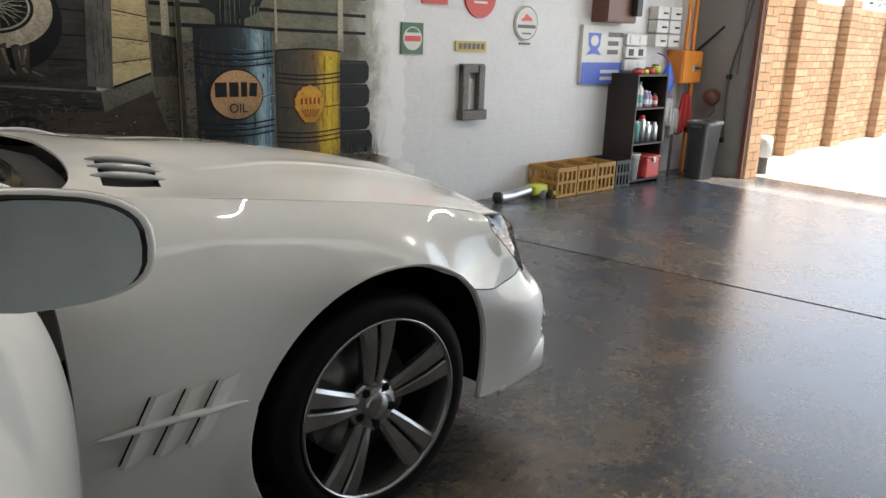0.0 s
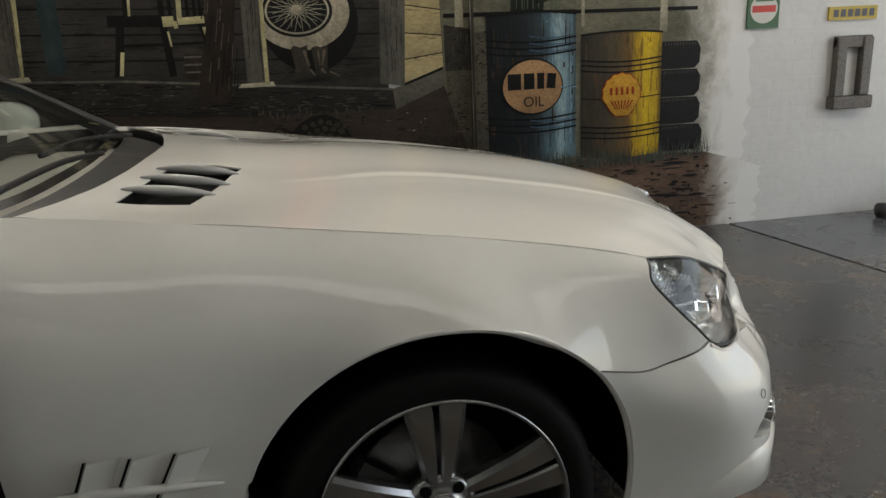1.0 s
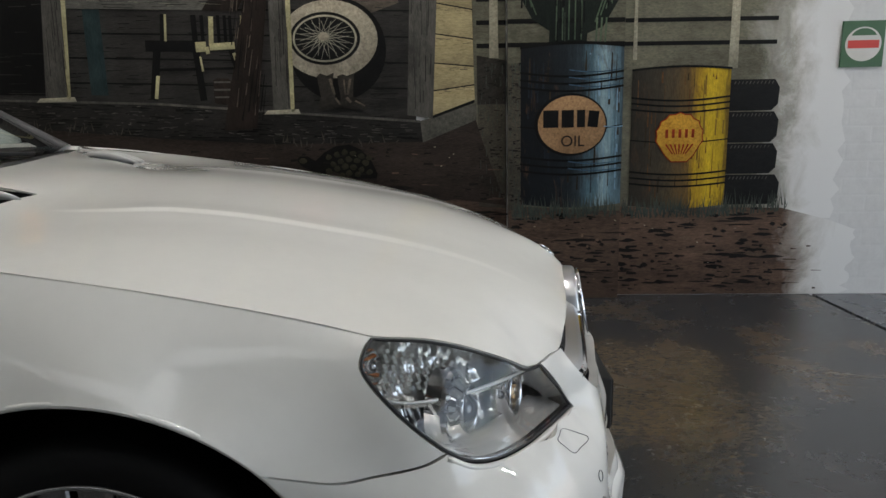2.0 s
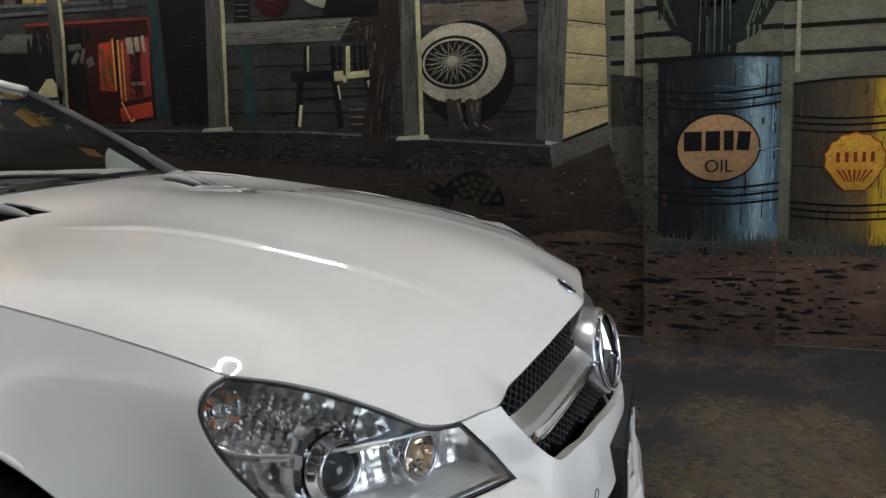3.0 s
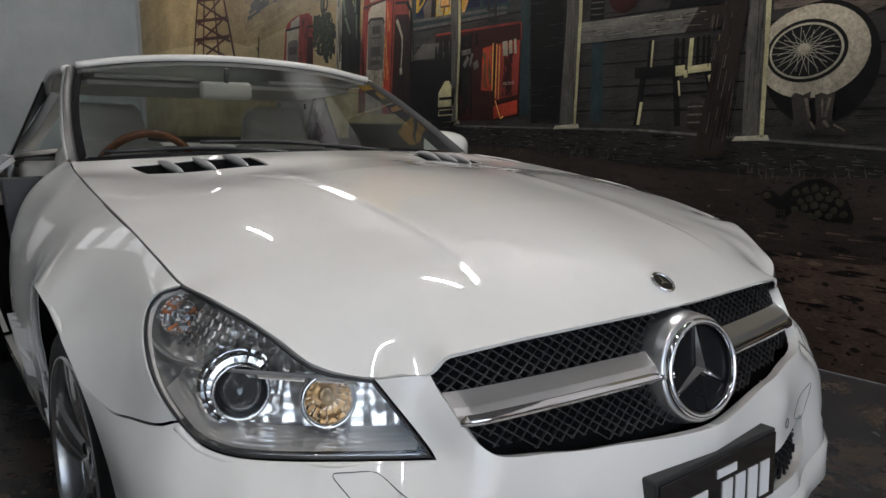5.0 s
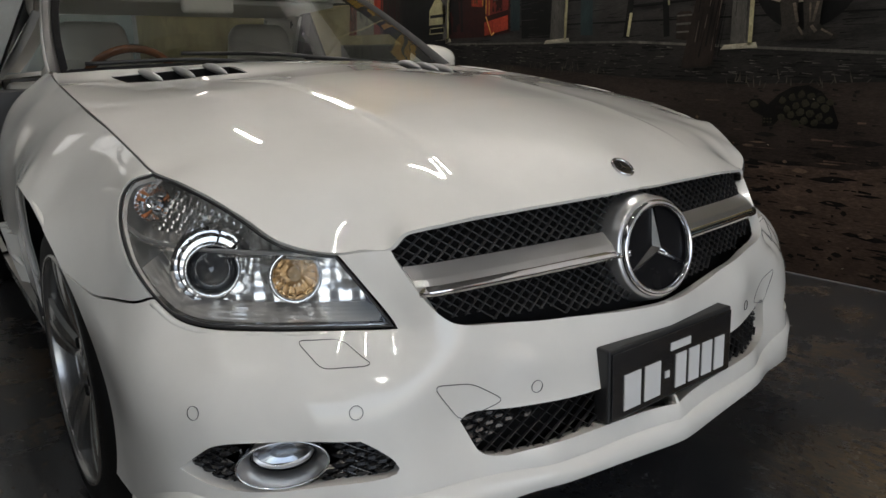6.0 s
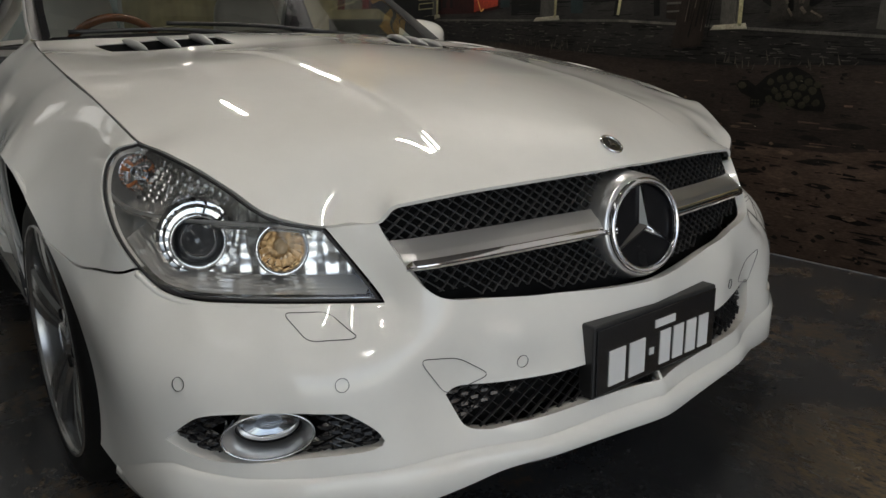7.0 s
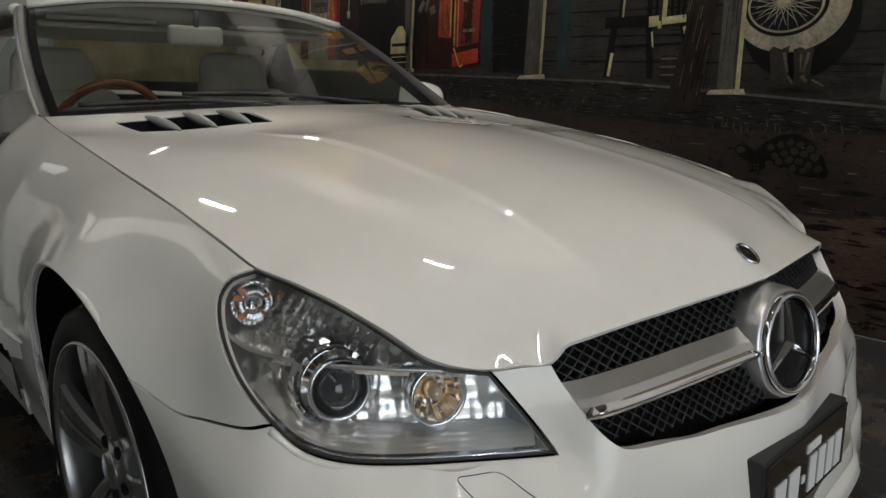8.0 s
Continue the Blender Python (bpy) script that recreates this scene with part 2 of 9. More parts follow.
    d /= np.linalg.norm(d, axis=1, keepdims=True) + 1e-12
    n = np.c_[-d[:, 1], d[:, 0]] * (1 if area > 0 else -1)
    return poly + g * n


def outline(skin, segs, step):
    pts = []
    for s in segs:
        r = rope(s, step)
        pts += r if not pts or np.linalg.norm(r[0] - pts[-1]) > 1e-4 else r[1:]
    if np.linalg.norm(pts[0] - pts[-1]) < 1e-4:
        pts = pts[:-1]
    return skin.flat(pts)


def sheet(skin, segs, step=0.02, gap=0.0018, lip=0.012, holes=(), hole_lip=0.02, rows=()):
    """A body panel cut from a skin: verts and faces, with its edges turned in."""
    from mathutils.geometry import delaunay_2d_cdt
    edge = _shrunk(outline(skin, segs, step * 0.7), gap)
    rings = [edge] + [outline(skin, h, step * 0.5) for h in holes]
    lo, hi = edge.min(0), edge.max(0)
    gx, gy = np.meshgrid(np.arange(lo[0], hi[0], step), np.arange(lo[1], hi[1], step))
    grid = np.c_[gx.ravel(), gy.ravel()]
    grid = grid[_inside(grid, edge)]
    for r in rings:
        grid = grid[_near(grid, r) > step * 0.45]
    for r in rings[1:]:
        grid = grid[~_inside(grid, r)]
    for line in rows:
        line = np.array(line)
        line = line[_inside(line, edge) & np.all([_near(line, r) > 0.004 for r in rings], 0)]
        if len(line):
            grid = np.r_[grid[np.abs(grid[:, 1] - np.interp(grid[:, 0], line[:, 0], line[:, 1])) > 0.0028], line]
    pts, edges = [], []
    for r in rings:
        o = len(pts)
        pts += [Vector(map(float, q)) for q in r]
        edges += [(o + i, o + (i + 1) % len(r)) for i in range(len(r))]
    pts += [Vector(map(float, q)) for q in grid]
    v2, _, f2, *_ = delaunay_2d_cdt(pts, edges, [], 0, 1e-7)
    uv = np.array([tuple(v) for v in v2])
    tri = np.array([f for f in f2 if len(f) == 3])
    mid = uv[tri].mean(1)
    keep = _inside(mid, edge)
    for r in rings[1:]:
        keep &= ~_inside(mid, r)
    tri = tri[keep]
    a, b, c = uv[tri[:, 0]], uv[tri[:, 1]], uv[tri[:, 2]]
    neg = ((b - a)[:, 0] * (c - a)[:, 1] - (b - a)[:, 1] * (c - a)[:, 0]) < 0
    tri[neg] = tri[neg][:, ::-1]
    xyz = skin.at(uv)
    verts, faces = [tuple(v) for v in xyz], [tuple(t) for t in tri]
    if lip:
        use = {}
        for f in faces:
            for i in range(3):
                e = (f[i], f[(i + 1) % 3])
                if (e[1], e[0]) in use:
                    del use[(e[1], e[0])]
                else:
                    use[e] = 1
        nor = skin.normal(uv)
        on_edge = _near(uv, edge) < 1e-5
        top, low = {}, {}
        for e in use:
            for i in e:
                if i not in top:
                    d = lip if on_edge[i] else hole_lip
                    top[i] = len(verts)
                    verts.append(tuple(xyz[i]))
                    low[i] = len(verts)
                    verts.append(tuple(xyz[i] - d * nor[i]))
        faces += [(top[b_], top[a_], low[a_], low[b_]) for a_, b_ in use]
    return verts, faces


def flip(vf):
    """The same thing on the car's other side."""
    return [(v[0], -v[1], v[2]) for v in vf[0]], [f[::-1] for f in vf[1]]


def mir(pts):
    return list(pts) + [(x, -y, z) for x, y, z in pts if abs(y) > 1e-6]


def welded(vf, tol=0.003):
    """Closes a panel over the centre line: drops the turned-in edge there and merges the two halves."""
    bm = bmesh.new()
    vs = [bm.verts.new(v) for v in vf[0]]
    for f in vf[1]:
        if all(abs(vf[0][i][1]) < tol for i in f):
            continue
        try:
            bm.faces.new([vs[i] for i in f])
        except ValueError:
            pass
    for v in vs:
        if abs(v.co.y) < tol:
            v.co.y = 0
    bmesh.ops.remove_doubles(bm, verts=[v for v in vs if abs(v.co.y) < tol and v.link_faces], dist=0.0008)
    bmesh.ops.delete(bm, geom=[v for v in bm.verts if not v.link_faces], context="VERTS")
    bm.verts.index_update()
    out = [tuple(v.co) for v in bm.verts], [tuple(v.index for v in f.verts) for f in bm.faces]
    bm.free()
    return out


# ---------------------------------------------------------------- the building
def concrete(name, base, worn, stain, marks=()):
    """Painted concrete, scuffed through to the ground colour in patches."""
    m, nt, b = _nodes(name)
    vec = _coords(nt)
    big = _noise(nt, vec, 0.55, 6, 0.65, 0.6)
    mid = _noise(nt, vec, 2.6, 8, 0.75, 0.4)
    fine = _noise(nt, vec, 38.0, 4, 0.7)
    col = _ramp(nt, mid, [(0.3, tint(base, 0.82)), (0.7, tint(base, 1.14))])
    col = _mix(nt, 0.4, col, _ramp(nt, fine, [(0.3, tint(base, 0.6)), (0.75, tint(base, 1.4))]))
    prod, sum_ = nt.nodes.new("ShaderNodeMath"), nt.nodes.new("ShaderNodeMath")
    prod.operation, sum_.operation = "MULTIPLY", "MULTIPLY_ADD"
    nt.links.new(big, prod.inputs[0])
    nt.links.new(mid, prod.inputs[1])
    nt.links.new(_noise(nt, _coords(nt, (1, 1.6, 1)), 24.0, 6, 0.8), sum_.inputs[0])
    sum_.inputs[1].default_value = 0.50
    nt.links.new(prod.outputs[0], sum_.inputs[2])
    patch = _ramp(nt, sum_.outputs[0], [(0.512, (0, 0, 0)), (0.565, (0.8, 0.8, 0.8))])
    col = _mix(nt, patch, col, worn)
    spots = _ramp(nt, _noise(nt, _coords(nt, (1, 1.4, 1)), 1.7, 7, 0.6, 1.2), [(0.64, (0, 0, 0)), (0.72, (1, 1, 1))])
    sp = nt.nodes.new("ShaderNodeMath")
    sp.operation = "MULTIPLY"
    sp.inputs[1].default_value = 0.65
    nt.links.new(spots, sp.inputs[0])
    col = _mix(nt, sp.outputs[0], col, stain)
    speck = _ramp(nt, _noise(nt, _coords(nt, (1, 2.2, 1)), 30.0, 7, 0.75, 0.3), [(0.44, (0.12, 0.12, 0.12)), (0.56, (1, 1, 1))])
    for mx, my, rad, tone, hold in marks:
        d = nt.nodes.new("ShaderNodeVectorMath")
        d.operation = "DISTANCE"
        nt.links.new(_coords(nt), d.inputs[0])
        d.inputs[1].default_value = (mx, my, 0)
        w = nt.nodes.new("ShaderNodeMath")
        w.operation = "MULTIPLY_ADD"
        w.inputs[1].default_value = rad * 2.4
        nt.links.new(_noise(nt, vec, 13.0, 8, 0.85), w.inputs[0])
        nt.links.new(d.outputs["Value"], w.inputs[2])
        worn_in = nt.nodes.new("ShaderNodeMath")
        worn_in.operation = "MULTIPLY"
        nt.links.new(_ramp(nt, w.outputs[0], [(rad * 1.7, (hold, hold, hold)), (rad * 2.6, (0, 0, 0))]), worn_in.inputs[0])
        nt.links.new(speck, worn_in.inputs[1])
        col = _mix(nt, worn_in.outputs[0], col, tone)
    nt.links.new(col, b.inputs["Base Color"])
    r = nt.nodes.new("ShaderNodeMapRange")
    r.inputs["To Min"].default_value, r.inputs["To Max"].default_value = 0.17, 0.36
    b.inputs["Specular IOR Level"].default_value = 1.0
    nt.links.new(mid, r.inputs["Value"])
    nt.links.new(r.outputs["Result"], b.inputs["Roughness"])
    _bump(nt, b, fine, 0.12, 0.004)
    return m


def painted_brick(name, base):
    """White paint over block work: faint courses and grime."""
    m, nt, b = _nodes(name)
    tc = nt.nodes.new("ShaderNodeTexCoord")
    sep, com = nt.nodes.new("ShaderNodeSeparateXYZ"), nt.nodes.new("ShaderNodeCombineXYZ")
    nt.links.new(tc.outputs["Object"], sep.inputs[0])
    add = nt.nodes.new("ShaderNodeMath")
    nt.links.new(sep.outputs["X"], add.inputs[0])
    nt.links.new(sep.outputs["Y"], add.inputs[1])
    nt.links.new(add.outputs[0], com.inputs[0])
    nt.links.new(sep.outputs["Z"], com.inputs[1])
    br = nt.nodes.new("ShaderNodeTexBrick")
    br.inputs["Scale"].default_value = 1.0
    br.inputs["Brick Width"].default_value, br.inputs["Row Height"].default_value = 0.24, 0.086
    br.inputs["Mortar Size"].default_value, br.inputs["Mortar Smooth"].default_value = 0.008, 0.6
    nt.links.new(com.outputs[0], br.inputs["Vector"])
    vec = _coords(nt)
    big, fine = _noise(nt, vec, 1.1, 6, 0.7), _noise(nt, vec, 30, 5, 0.7)
    col = _ramp(nt, big, [(0.3, tint(base, 0.86)), (0.7, base)])
    col = _mix(nt, 0.3, col, _ramp(nt, fine, [(0.3, tint(base, 0.75)), (0.6, base)]))
    nt.links.new(col, b.inputs["Base Color"])
    b.inputs["Roughness"].default_value = 0.5
    h = nt.nodes.new("ShaderNodeMath")
    h.operation = "MULTIPLY_ADD"
    h.inputs[1].default_value = -0.35
    nt.links.new(br.outputs["Fac"], h.inputs[0])
    nt.links.new(fine, h.inputs[2])
    _bump(nt, b, h.outputs[0], 0.26, 0.005)
    return m


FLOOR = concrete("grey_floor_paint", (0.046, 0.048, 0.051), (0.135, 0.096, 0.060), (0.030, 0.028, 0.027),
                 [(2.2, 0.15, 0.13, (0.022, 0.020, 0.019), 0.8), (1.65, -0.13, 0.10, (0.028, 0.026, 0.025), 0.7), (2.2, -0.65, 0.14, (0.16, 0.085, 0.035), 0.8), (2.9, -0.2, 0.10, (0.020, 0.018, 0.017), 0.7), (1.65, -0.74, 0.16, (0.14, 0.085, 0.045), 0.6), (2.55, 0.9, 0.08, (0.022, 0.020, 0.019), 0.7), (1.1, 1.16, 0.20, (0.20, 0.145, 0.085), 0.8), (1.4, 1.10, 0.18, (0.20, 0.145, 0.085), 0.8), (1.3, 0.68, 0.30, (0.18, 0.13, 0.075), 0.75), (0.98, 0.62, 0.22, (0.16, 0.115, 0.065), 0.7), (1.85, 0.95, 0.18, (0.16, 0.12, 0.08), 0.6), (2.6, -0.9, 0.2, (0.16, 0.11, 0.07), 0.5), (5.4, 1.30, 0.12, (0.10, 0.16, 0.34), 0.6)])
# the same floor paint, lightened to stand for daylight from the doorway
FLOOR_LIT = concrete("doorway_lit_floor_paint", (0.092, 0.098, 0.108), (0.17, 0.135, 0.095), (0.055, 0.052, 0.050),
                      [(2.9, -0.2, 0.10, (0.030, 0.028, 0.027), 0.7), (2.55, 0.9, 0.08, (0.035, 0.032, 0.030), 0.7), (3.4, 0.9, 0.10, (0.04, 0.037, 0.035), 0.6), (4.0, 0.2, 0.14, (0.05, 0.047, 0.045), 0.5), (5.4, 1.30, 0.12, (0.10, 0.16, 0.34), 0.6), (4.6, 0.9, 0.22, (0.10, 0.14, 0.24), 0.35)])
YARD = concrete("pale_driveway", (0.50, 0.48, 0.45), (0.55, 0.52, 0.47), (0.25, 0.24, 0.22))
WHITEWALL = painted_brick("white_painted_brick", (0.68, 0.675, 0.67))
GREYWALL = surf("grey_render", (0.27, 0.265, 0.26), 0.7, 0, 0.15, 1.5, 25, 0.2)
LOWBAND = surf("dark_reflection_band", (0.09, 0.088, 0.085), 0.6, 0, 0.2, 1.5, 25, 0.2)
PALEWALL = surf("pale_wall_paint", (0.42, 0.47, 0.49), 0.6, 0, 0.15, 1.5, 25, 0.2)
ROOFMAT = surf("dark_roof_sheet", (0.10, 0.10, 0.10), 0.6, 0.2, 0.2, 1.2, 20, 0.1)
BEAM = surf("grey_steel_beam", (0.14, 0.14, 0.15), 0.5, 0.3, 0.2, 2, 30, 0.1)
BRICK = surf("orange_brick", (0.54, 0.385, 0.265), 0.85, 0, 0.25, 2.0, 45, 0.4)
MORTAR = surf("pale_mortar", (0.52, 0.46, 0.39), 0.9, 0, 0.15, 4, 60, 0.3)
TUBE = glow("fluorescent_tube", (1.0, 0.98, 0.94), 192.0)
SKYLIGHT = glow("skylight_sheet", (0.95, 0.98, 1.0), 0.6)

PIERPAINT = brush("mural_pier_edge", (0.05, 0.042, 0.034), (0.22, 0.19, 0.15), 4.0)

XW, XE, YS, YN, TOP = -11.6, 6.1, -7.0, 2.05, 4.2


def structure(name, bm, mat, label, category):
    ob = part(name, bm, mat, None)
    return tagged(ob, label, category, kind="structure")


def prism(pts, z0, z1):
    bm = bmesh.new()
    low, high = [bm.verts.new((x, y, z0)) for x, y in pts], [bm.verts.new((x, y, z1)) for x, y in pts]
    bm.faces.new(low[::-1])
    bm.faces.new(high)
    for i in range(len(pts)):
        j = (i + 1) % len(pts)
        bm.faces.new((low[i], low[j], high[j], high[i]))
    return bm


def joint_x(y):
    return 2.30 + (1.95 - y) * 0.184


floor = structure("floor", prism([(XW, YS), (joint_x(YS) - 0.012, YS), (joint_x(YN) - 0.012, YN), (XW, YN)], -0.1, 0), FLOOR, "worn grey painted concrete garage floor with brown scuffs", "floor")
structure("floor_1", prism([(joint_x(YS) + 0.012, YS), (XE + 0.25, YS), (XE + 0.25, YN), (joint_x(YN) + 0.012, YN)], -0.1, 0), FLOOR_LIT, "worn grey painted concrete slab beyond the joint, doorway daylight put into its colour", "floor")
structure("floor_joint", prism([(joint_x(YS) - 0.013, YS), (joint_x(YS) + 0.013, YS), (joint_x(YN) + 0.013, YN), (joint_x(YN) - 0.013, YN)], -0.09, -0.03), DARK, "dark expansion joint across the concrete floor", "joint")
structure("ground", prism([(-70, -70), (90, -70), (90, 70), (-70, 70)], -0.4, -0.11), YARD, "pale concrete ground round the garage", "ground")
structure("driveway", prism([(XE + 0.252, -14), (60, -14), (60, 6), (XE + 0.252, 6)], -0.108, -0.004), YARD, "sunlit pale concrete driveway outside the garage", "driveway")
structure("wall_north", boxes((XW, XE + 0.25, YN, YN + 0.22, -0.1, TOP)), WHITEWALL, "white painted brick wall carrying a mural", "wall")
structure("wall_pier", boxes((0.72, 1.285, YN - 0.06, YN - 0.001, 0, TOP)), PIERPAINT, "shallow painted pier standing out from the wall", "pier")
structure("wall_south", boxes((XW, XE + 0.25, YS - 0.22, YS, -0.1, TOP)), PALEWALL, "plain pale painted wall", "wall")
# unseen dark band, added so the car's flank reflects a darker lower half
structure("dado", boxes((XW, XE, YS + 0.001, YS + 0.02, 0.0, 1.5)), LOWBAND, "dark band added low on the unseen wall to shape the car's reflections", "dado")
structure("wall_west", boxes((XW - 0.22, XW, YS - 0.22, YN + 0.22, -0.1, TOP)), PALEWALL, "plain pale painted end wall", "wall")
structure("wall_east", boxes((XE, XE + 0.25, 1.34, YN - 0.001, -0.002, TOP), (XE, XE + 0.25, -4.6, 1.339, 3.1, TOP), (XE, XE + 0.25, YS, -4.601, 0, TOP)), GREYWALL, "grey rendered end wall with a wide vehicle opening", "wall")
structure("roller_door", boxes((-4.55, -3.55, YS + 0.022, YS + 0.06, 0.0, 2.35), (-6.4, -4.75, YS + 0.022, YS + 0.06, 0.0, 2.35)), PALEWALL, "pale blue-white closed roller doors", "door")
structure("ceiling", boxes((XW - 0.22, XE + 0.25, YS - 0.22, YN + 0.22, TOP, TOP + 0.15)), ROOFMAT, "dark metal sheet garage ceiling", "ceiling")
for _i in range(5):
    _b = boxes((-9.6 + 3.4 * _i, -9.42 + 3.4 * _i, YS, YN, TOP - 0.24, TOP - 0.001))
    structure("beam", _b, BEAM, "grey steel roof beam under the ceiling", "beam")

# ---------------------------------------------------------------- the mural on the wall
mural = thing("mural", "dark varnished mural of a desert filling station with oil drums", "mural", (0, YN, 0))
_WY = {"wall": 0.0, "pier": -0.0615}
_rng = random.Random(7)
P = {
    "sky": brush("mural_sky", (0.34, 0.25, 0.12), (0.56, 0.45, 0.25), 1.2, (0.5, 1, 2.2)),
    "khaki": brush("mural_khaki", (0.16, 0.15, 0.105), (0.28, 0.265, 0.195), 2.0, (0.6, 1, 1.6)),
    "khakifade": brush("mural_khaki_thin", (0.20, 0.185, 0.13), (0.33, 0.31, 0.23), 2.0, (0.6, 1, 1.6), fade=(1.82, 2.30)),
    "dirtfade": brush("mural_dirt_thin", (0.05, 0.034, 0.025), (0.28, 0.195, 0.14), 3.2, (0.6, 1, 3.0), (0.15, 0.105, 0.078), 0.45, fade=(2.00, 2.42)),
    "dirt": brush("mural_dirt", (0.040, 0.027, 0.020), (0.220, 0.160, 0.118), 3.2, (0.6, 1, 3.0), (0.112, 0.080, 0.060), 0.45),
    "soil": brush("mural_dark_soil", (0.020, 0.017, 0.015), (0.112, 0.086, 0.069), 4.0, (0.6, 1, 3.0), None, 0.5),
    "board": brush("mural_board", (0.030, 0.028, 0.026), (0.125, 0.115, 0.100), 4.0, (0.5, 1, 4.0)),
    "gap": brush("mural_gap", (0.006, 0.006, 0.006), (0.020, 0.018, 0.016), 6.0),
    "porch": brush("mural_porch", (0.016, 0.015, 0.014), (0.075, 0.068, 0.060), 4.0, (0.5, 1, 3.0), None, 0.5),
    "porchlit": brush("mural_porch_end", (0.09, 0.085, 0.07), (0.20, 0.19, 0.155), 5.0),
    "grey": brush("mural_grey_timber", (0.075, 0.070, 0.060), (0.235, 0.220, 0.185), 5.0, (3.0, 1, 0.5)),
    "beam": brush("mural_beam", (0.11, 0.105, 0.09), (0.27, 0.255, 0.215), 5.0, (0.5, 1, 3.0)),
    "cream": brush("mural_cream_siding", (0.33, 0.27, 0.15), (0.56, 0.475, 0.29), 3.0, (0.7, 1, 3.0)),
    "edge": brush("mural_lit_edge", (0.40, 0.36, 0.20), (0.62, 0.57, 0.36), 6.0),
    "brown": brush("mural_brown_timber", (0.018, 0.015, 0.013), (0.078, 0.058, 0.046), 6.0, (3.0, 1, 0.6)),
    "black": brush("mural_black", (0.006, 0.006, 0.006), (0.024, 0.023, 0.022), 9.0),
    "tread": brush("mural_tread", (0.007, 0.007, 0.007), (0.035, 0.033, 0.031), 22.0, (1, 1, 3)),
    "white": brush("mural_whitewall", (0.32, 0.28, 0.205), (0.55, 0.495, 0.385), 4.0),
    "spoke": brush("mural_spoke", (0.32, 0.30, 0.22), (0.55, 0.52, 0.42), 12.0),
    "boot": brush("mural_boot", (0.025, 0.022, 0.018), (0.11, 0.098, 0.080), 14.0),
    "boot2": brush("mural_tan_hide", (0.10, 0.085, 0.065), (0.27, 0.225, 0.175), 6.0, (0.6, 1, 2.0)),
    "furrow": brush("mural_furrow", (0.075, 0.053, 0.040), (0.21, 0.148, 0.110), 9.0, (0.6, 1, 3.0)),
    "turf": brush("mural_turf", (0.045, 0.042, 0.032), (0.185, 0.165, 0.125), 7.0, (1, 1, 1.5), None, 0.5),
    "turtle": brush("mural_shell", (0.030, 0.028, 0.018), (0.095, 0.088, 0.058), 12.0),
    "blue": brush("mural_drum_blue", (0.035, 0.060, 0.080), (0.17, 0.28, 0.36), 5.0, (3.5, 1, 0.8), (0.085, 0.14, 0.18), 0.3),
    "bluedark": brush("mural_drum_shade", (0.012, 0.016, 0.022), (0.055, 0.068, 0.080), 6.0, (3.0, 1, 0.8)),
    "bluelit": brush("mural_drum_light", (0.20, 0.32, 0.40), (0.38, 0.52, 0.60), 6.0, (4.0, 1, 0.7)),
    "rust": brush("mural_rust", (0.09, 0.050, 0.020), (0.27, 0.155, 0.070), 8.0, (2.0, 1, 0.8)),
    "orange": brush("mural_orange_disc", (0.34, 0.215, 0.115), (0.52, 0.35, 0.20), 5.0),
    "ochre": brush("mural_ochre", (0.17, 0.115, 0.030), (0.40, 0.28, 0.07), 5.0, (3.5, 1, 0.7)),
    "umber": brush("mural_umber", (0.026, 0.020, 0.012), (0.11, 0.080, 0.045), 5.0, (3.5, 1, 0.7)),
    "shell": brush("mural_fan", (0.50, 0.29, 0.05), (0.66, 0.42, 0.09), 8.0),
    "redline": brush("mural_red_line", (0.30, 0.05, 0.02), (0.42, 0.09, 0.03), 9.0),
    "red": brush("mural_red", (0.20, 0.045, 0.032), (0.42, 0.105, 0.072), 4.0, (1.6, 1, 1.0)),
    "redglow": brush("mural_orange_red", (0.30, 0.050, 0.028), (0.54, 0.115, 0.060), 4.0),
    "reddark": brush("mural_dark_red", (0.035, 0.012, 0.010), (0.105, 0.029, 0.023), 5.0),
    "green": brush("mural_cactus", (0.010, 0.014, 0.012), (0.048, 0.062, 0.046), 7.0, (3.0, 1, 0.7)),
    "greenlit": brush("mural_cactus_rib", (0.10, 0.14, 0.09), (0.22, 0.27, 0.18), 9.0),
    "leaf": brush("mural_leaf", (0.020, 0.028, 0.014), (0.085, 0.100, 0.050), 18.0),
    "grass": brush("mural_grass", (0.050, 0.058, 0.045), (0.155, 0.170, 0.140), 16.0, (4, 1, 0.6)),
    "stone": brush("mural_stone", (0.012, 0.010, 0.009), (0.040, 0.034, 0.030), 20.0),
    "clod": brush("mural_clod", (0.12, 0.085, 0.06), (0.24, 0.18, 0.13), 20.0),
    "teal": brush("mural_teal_frame", (0.030, 0.050, 0.050), (0.085, 0.125, 0.120), 5.0, (3, 1, 0.6)),
    "night": brush("mural_night_blue", (0.012, 0.016, 0.040), (0.045, 0.060, 0.120), 5.0),
    "gold": brush("mural_curtain", (0.42, 0.24, 0.02), (0.78, 0.52, 0.08), 6.0, (4, 1, 0.5)),
    "amber": brush("mural_lamplight", (0.62, 0.30, 0.08), (0.85, 0.55, 0.22), 5.0),
    "ivory": brush("mural_ivory", (0.36, 0.33, 0.24), (0.56, 0.52, 0.40), 6.0),
    "mast": brush("mural_mast", (0.075, 0.028, 0.020), (0.17, 0.070, 0.045), 8.0),
    "hill": brush("mural_hill", (0.42, 0.34, 0.18), (0.60, 0.50, 0.30), 2.0, (0.6, 1, 2.0)),
}



def drum_paint(name, x0, x1, stops):
    """Brushed drum paint, shaded round the drum and streaked downwards as the painter did it."""
    m, nt, b = _nodes(name)
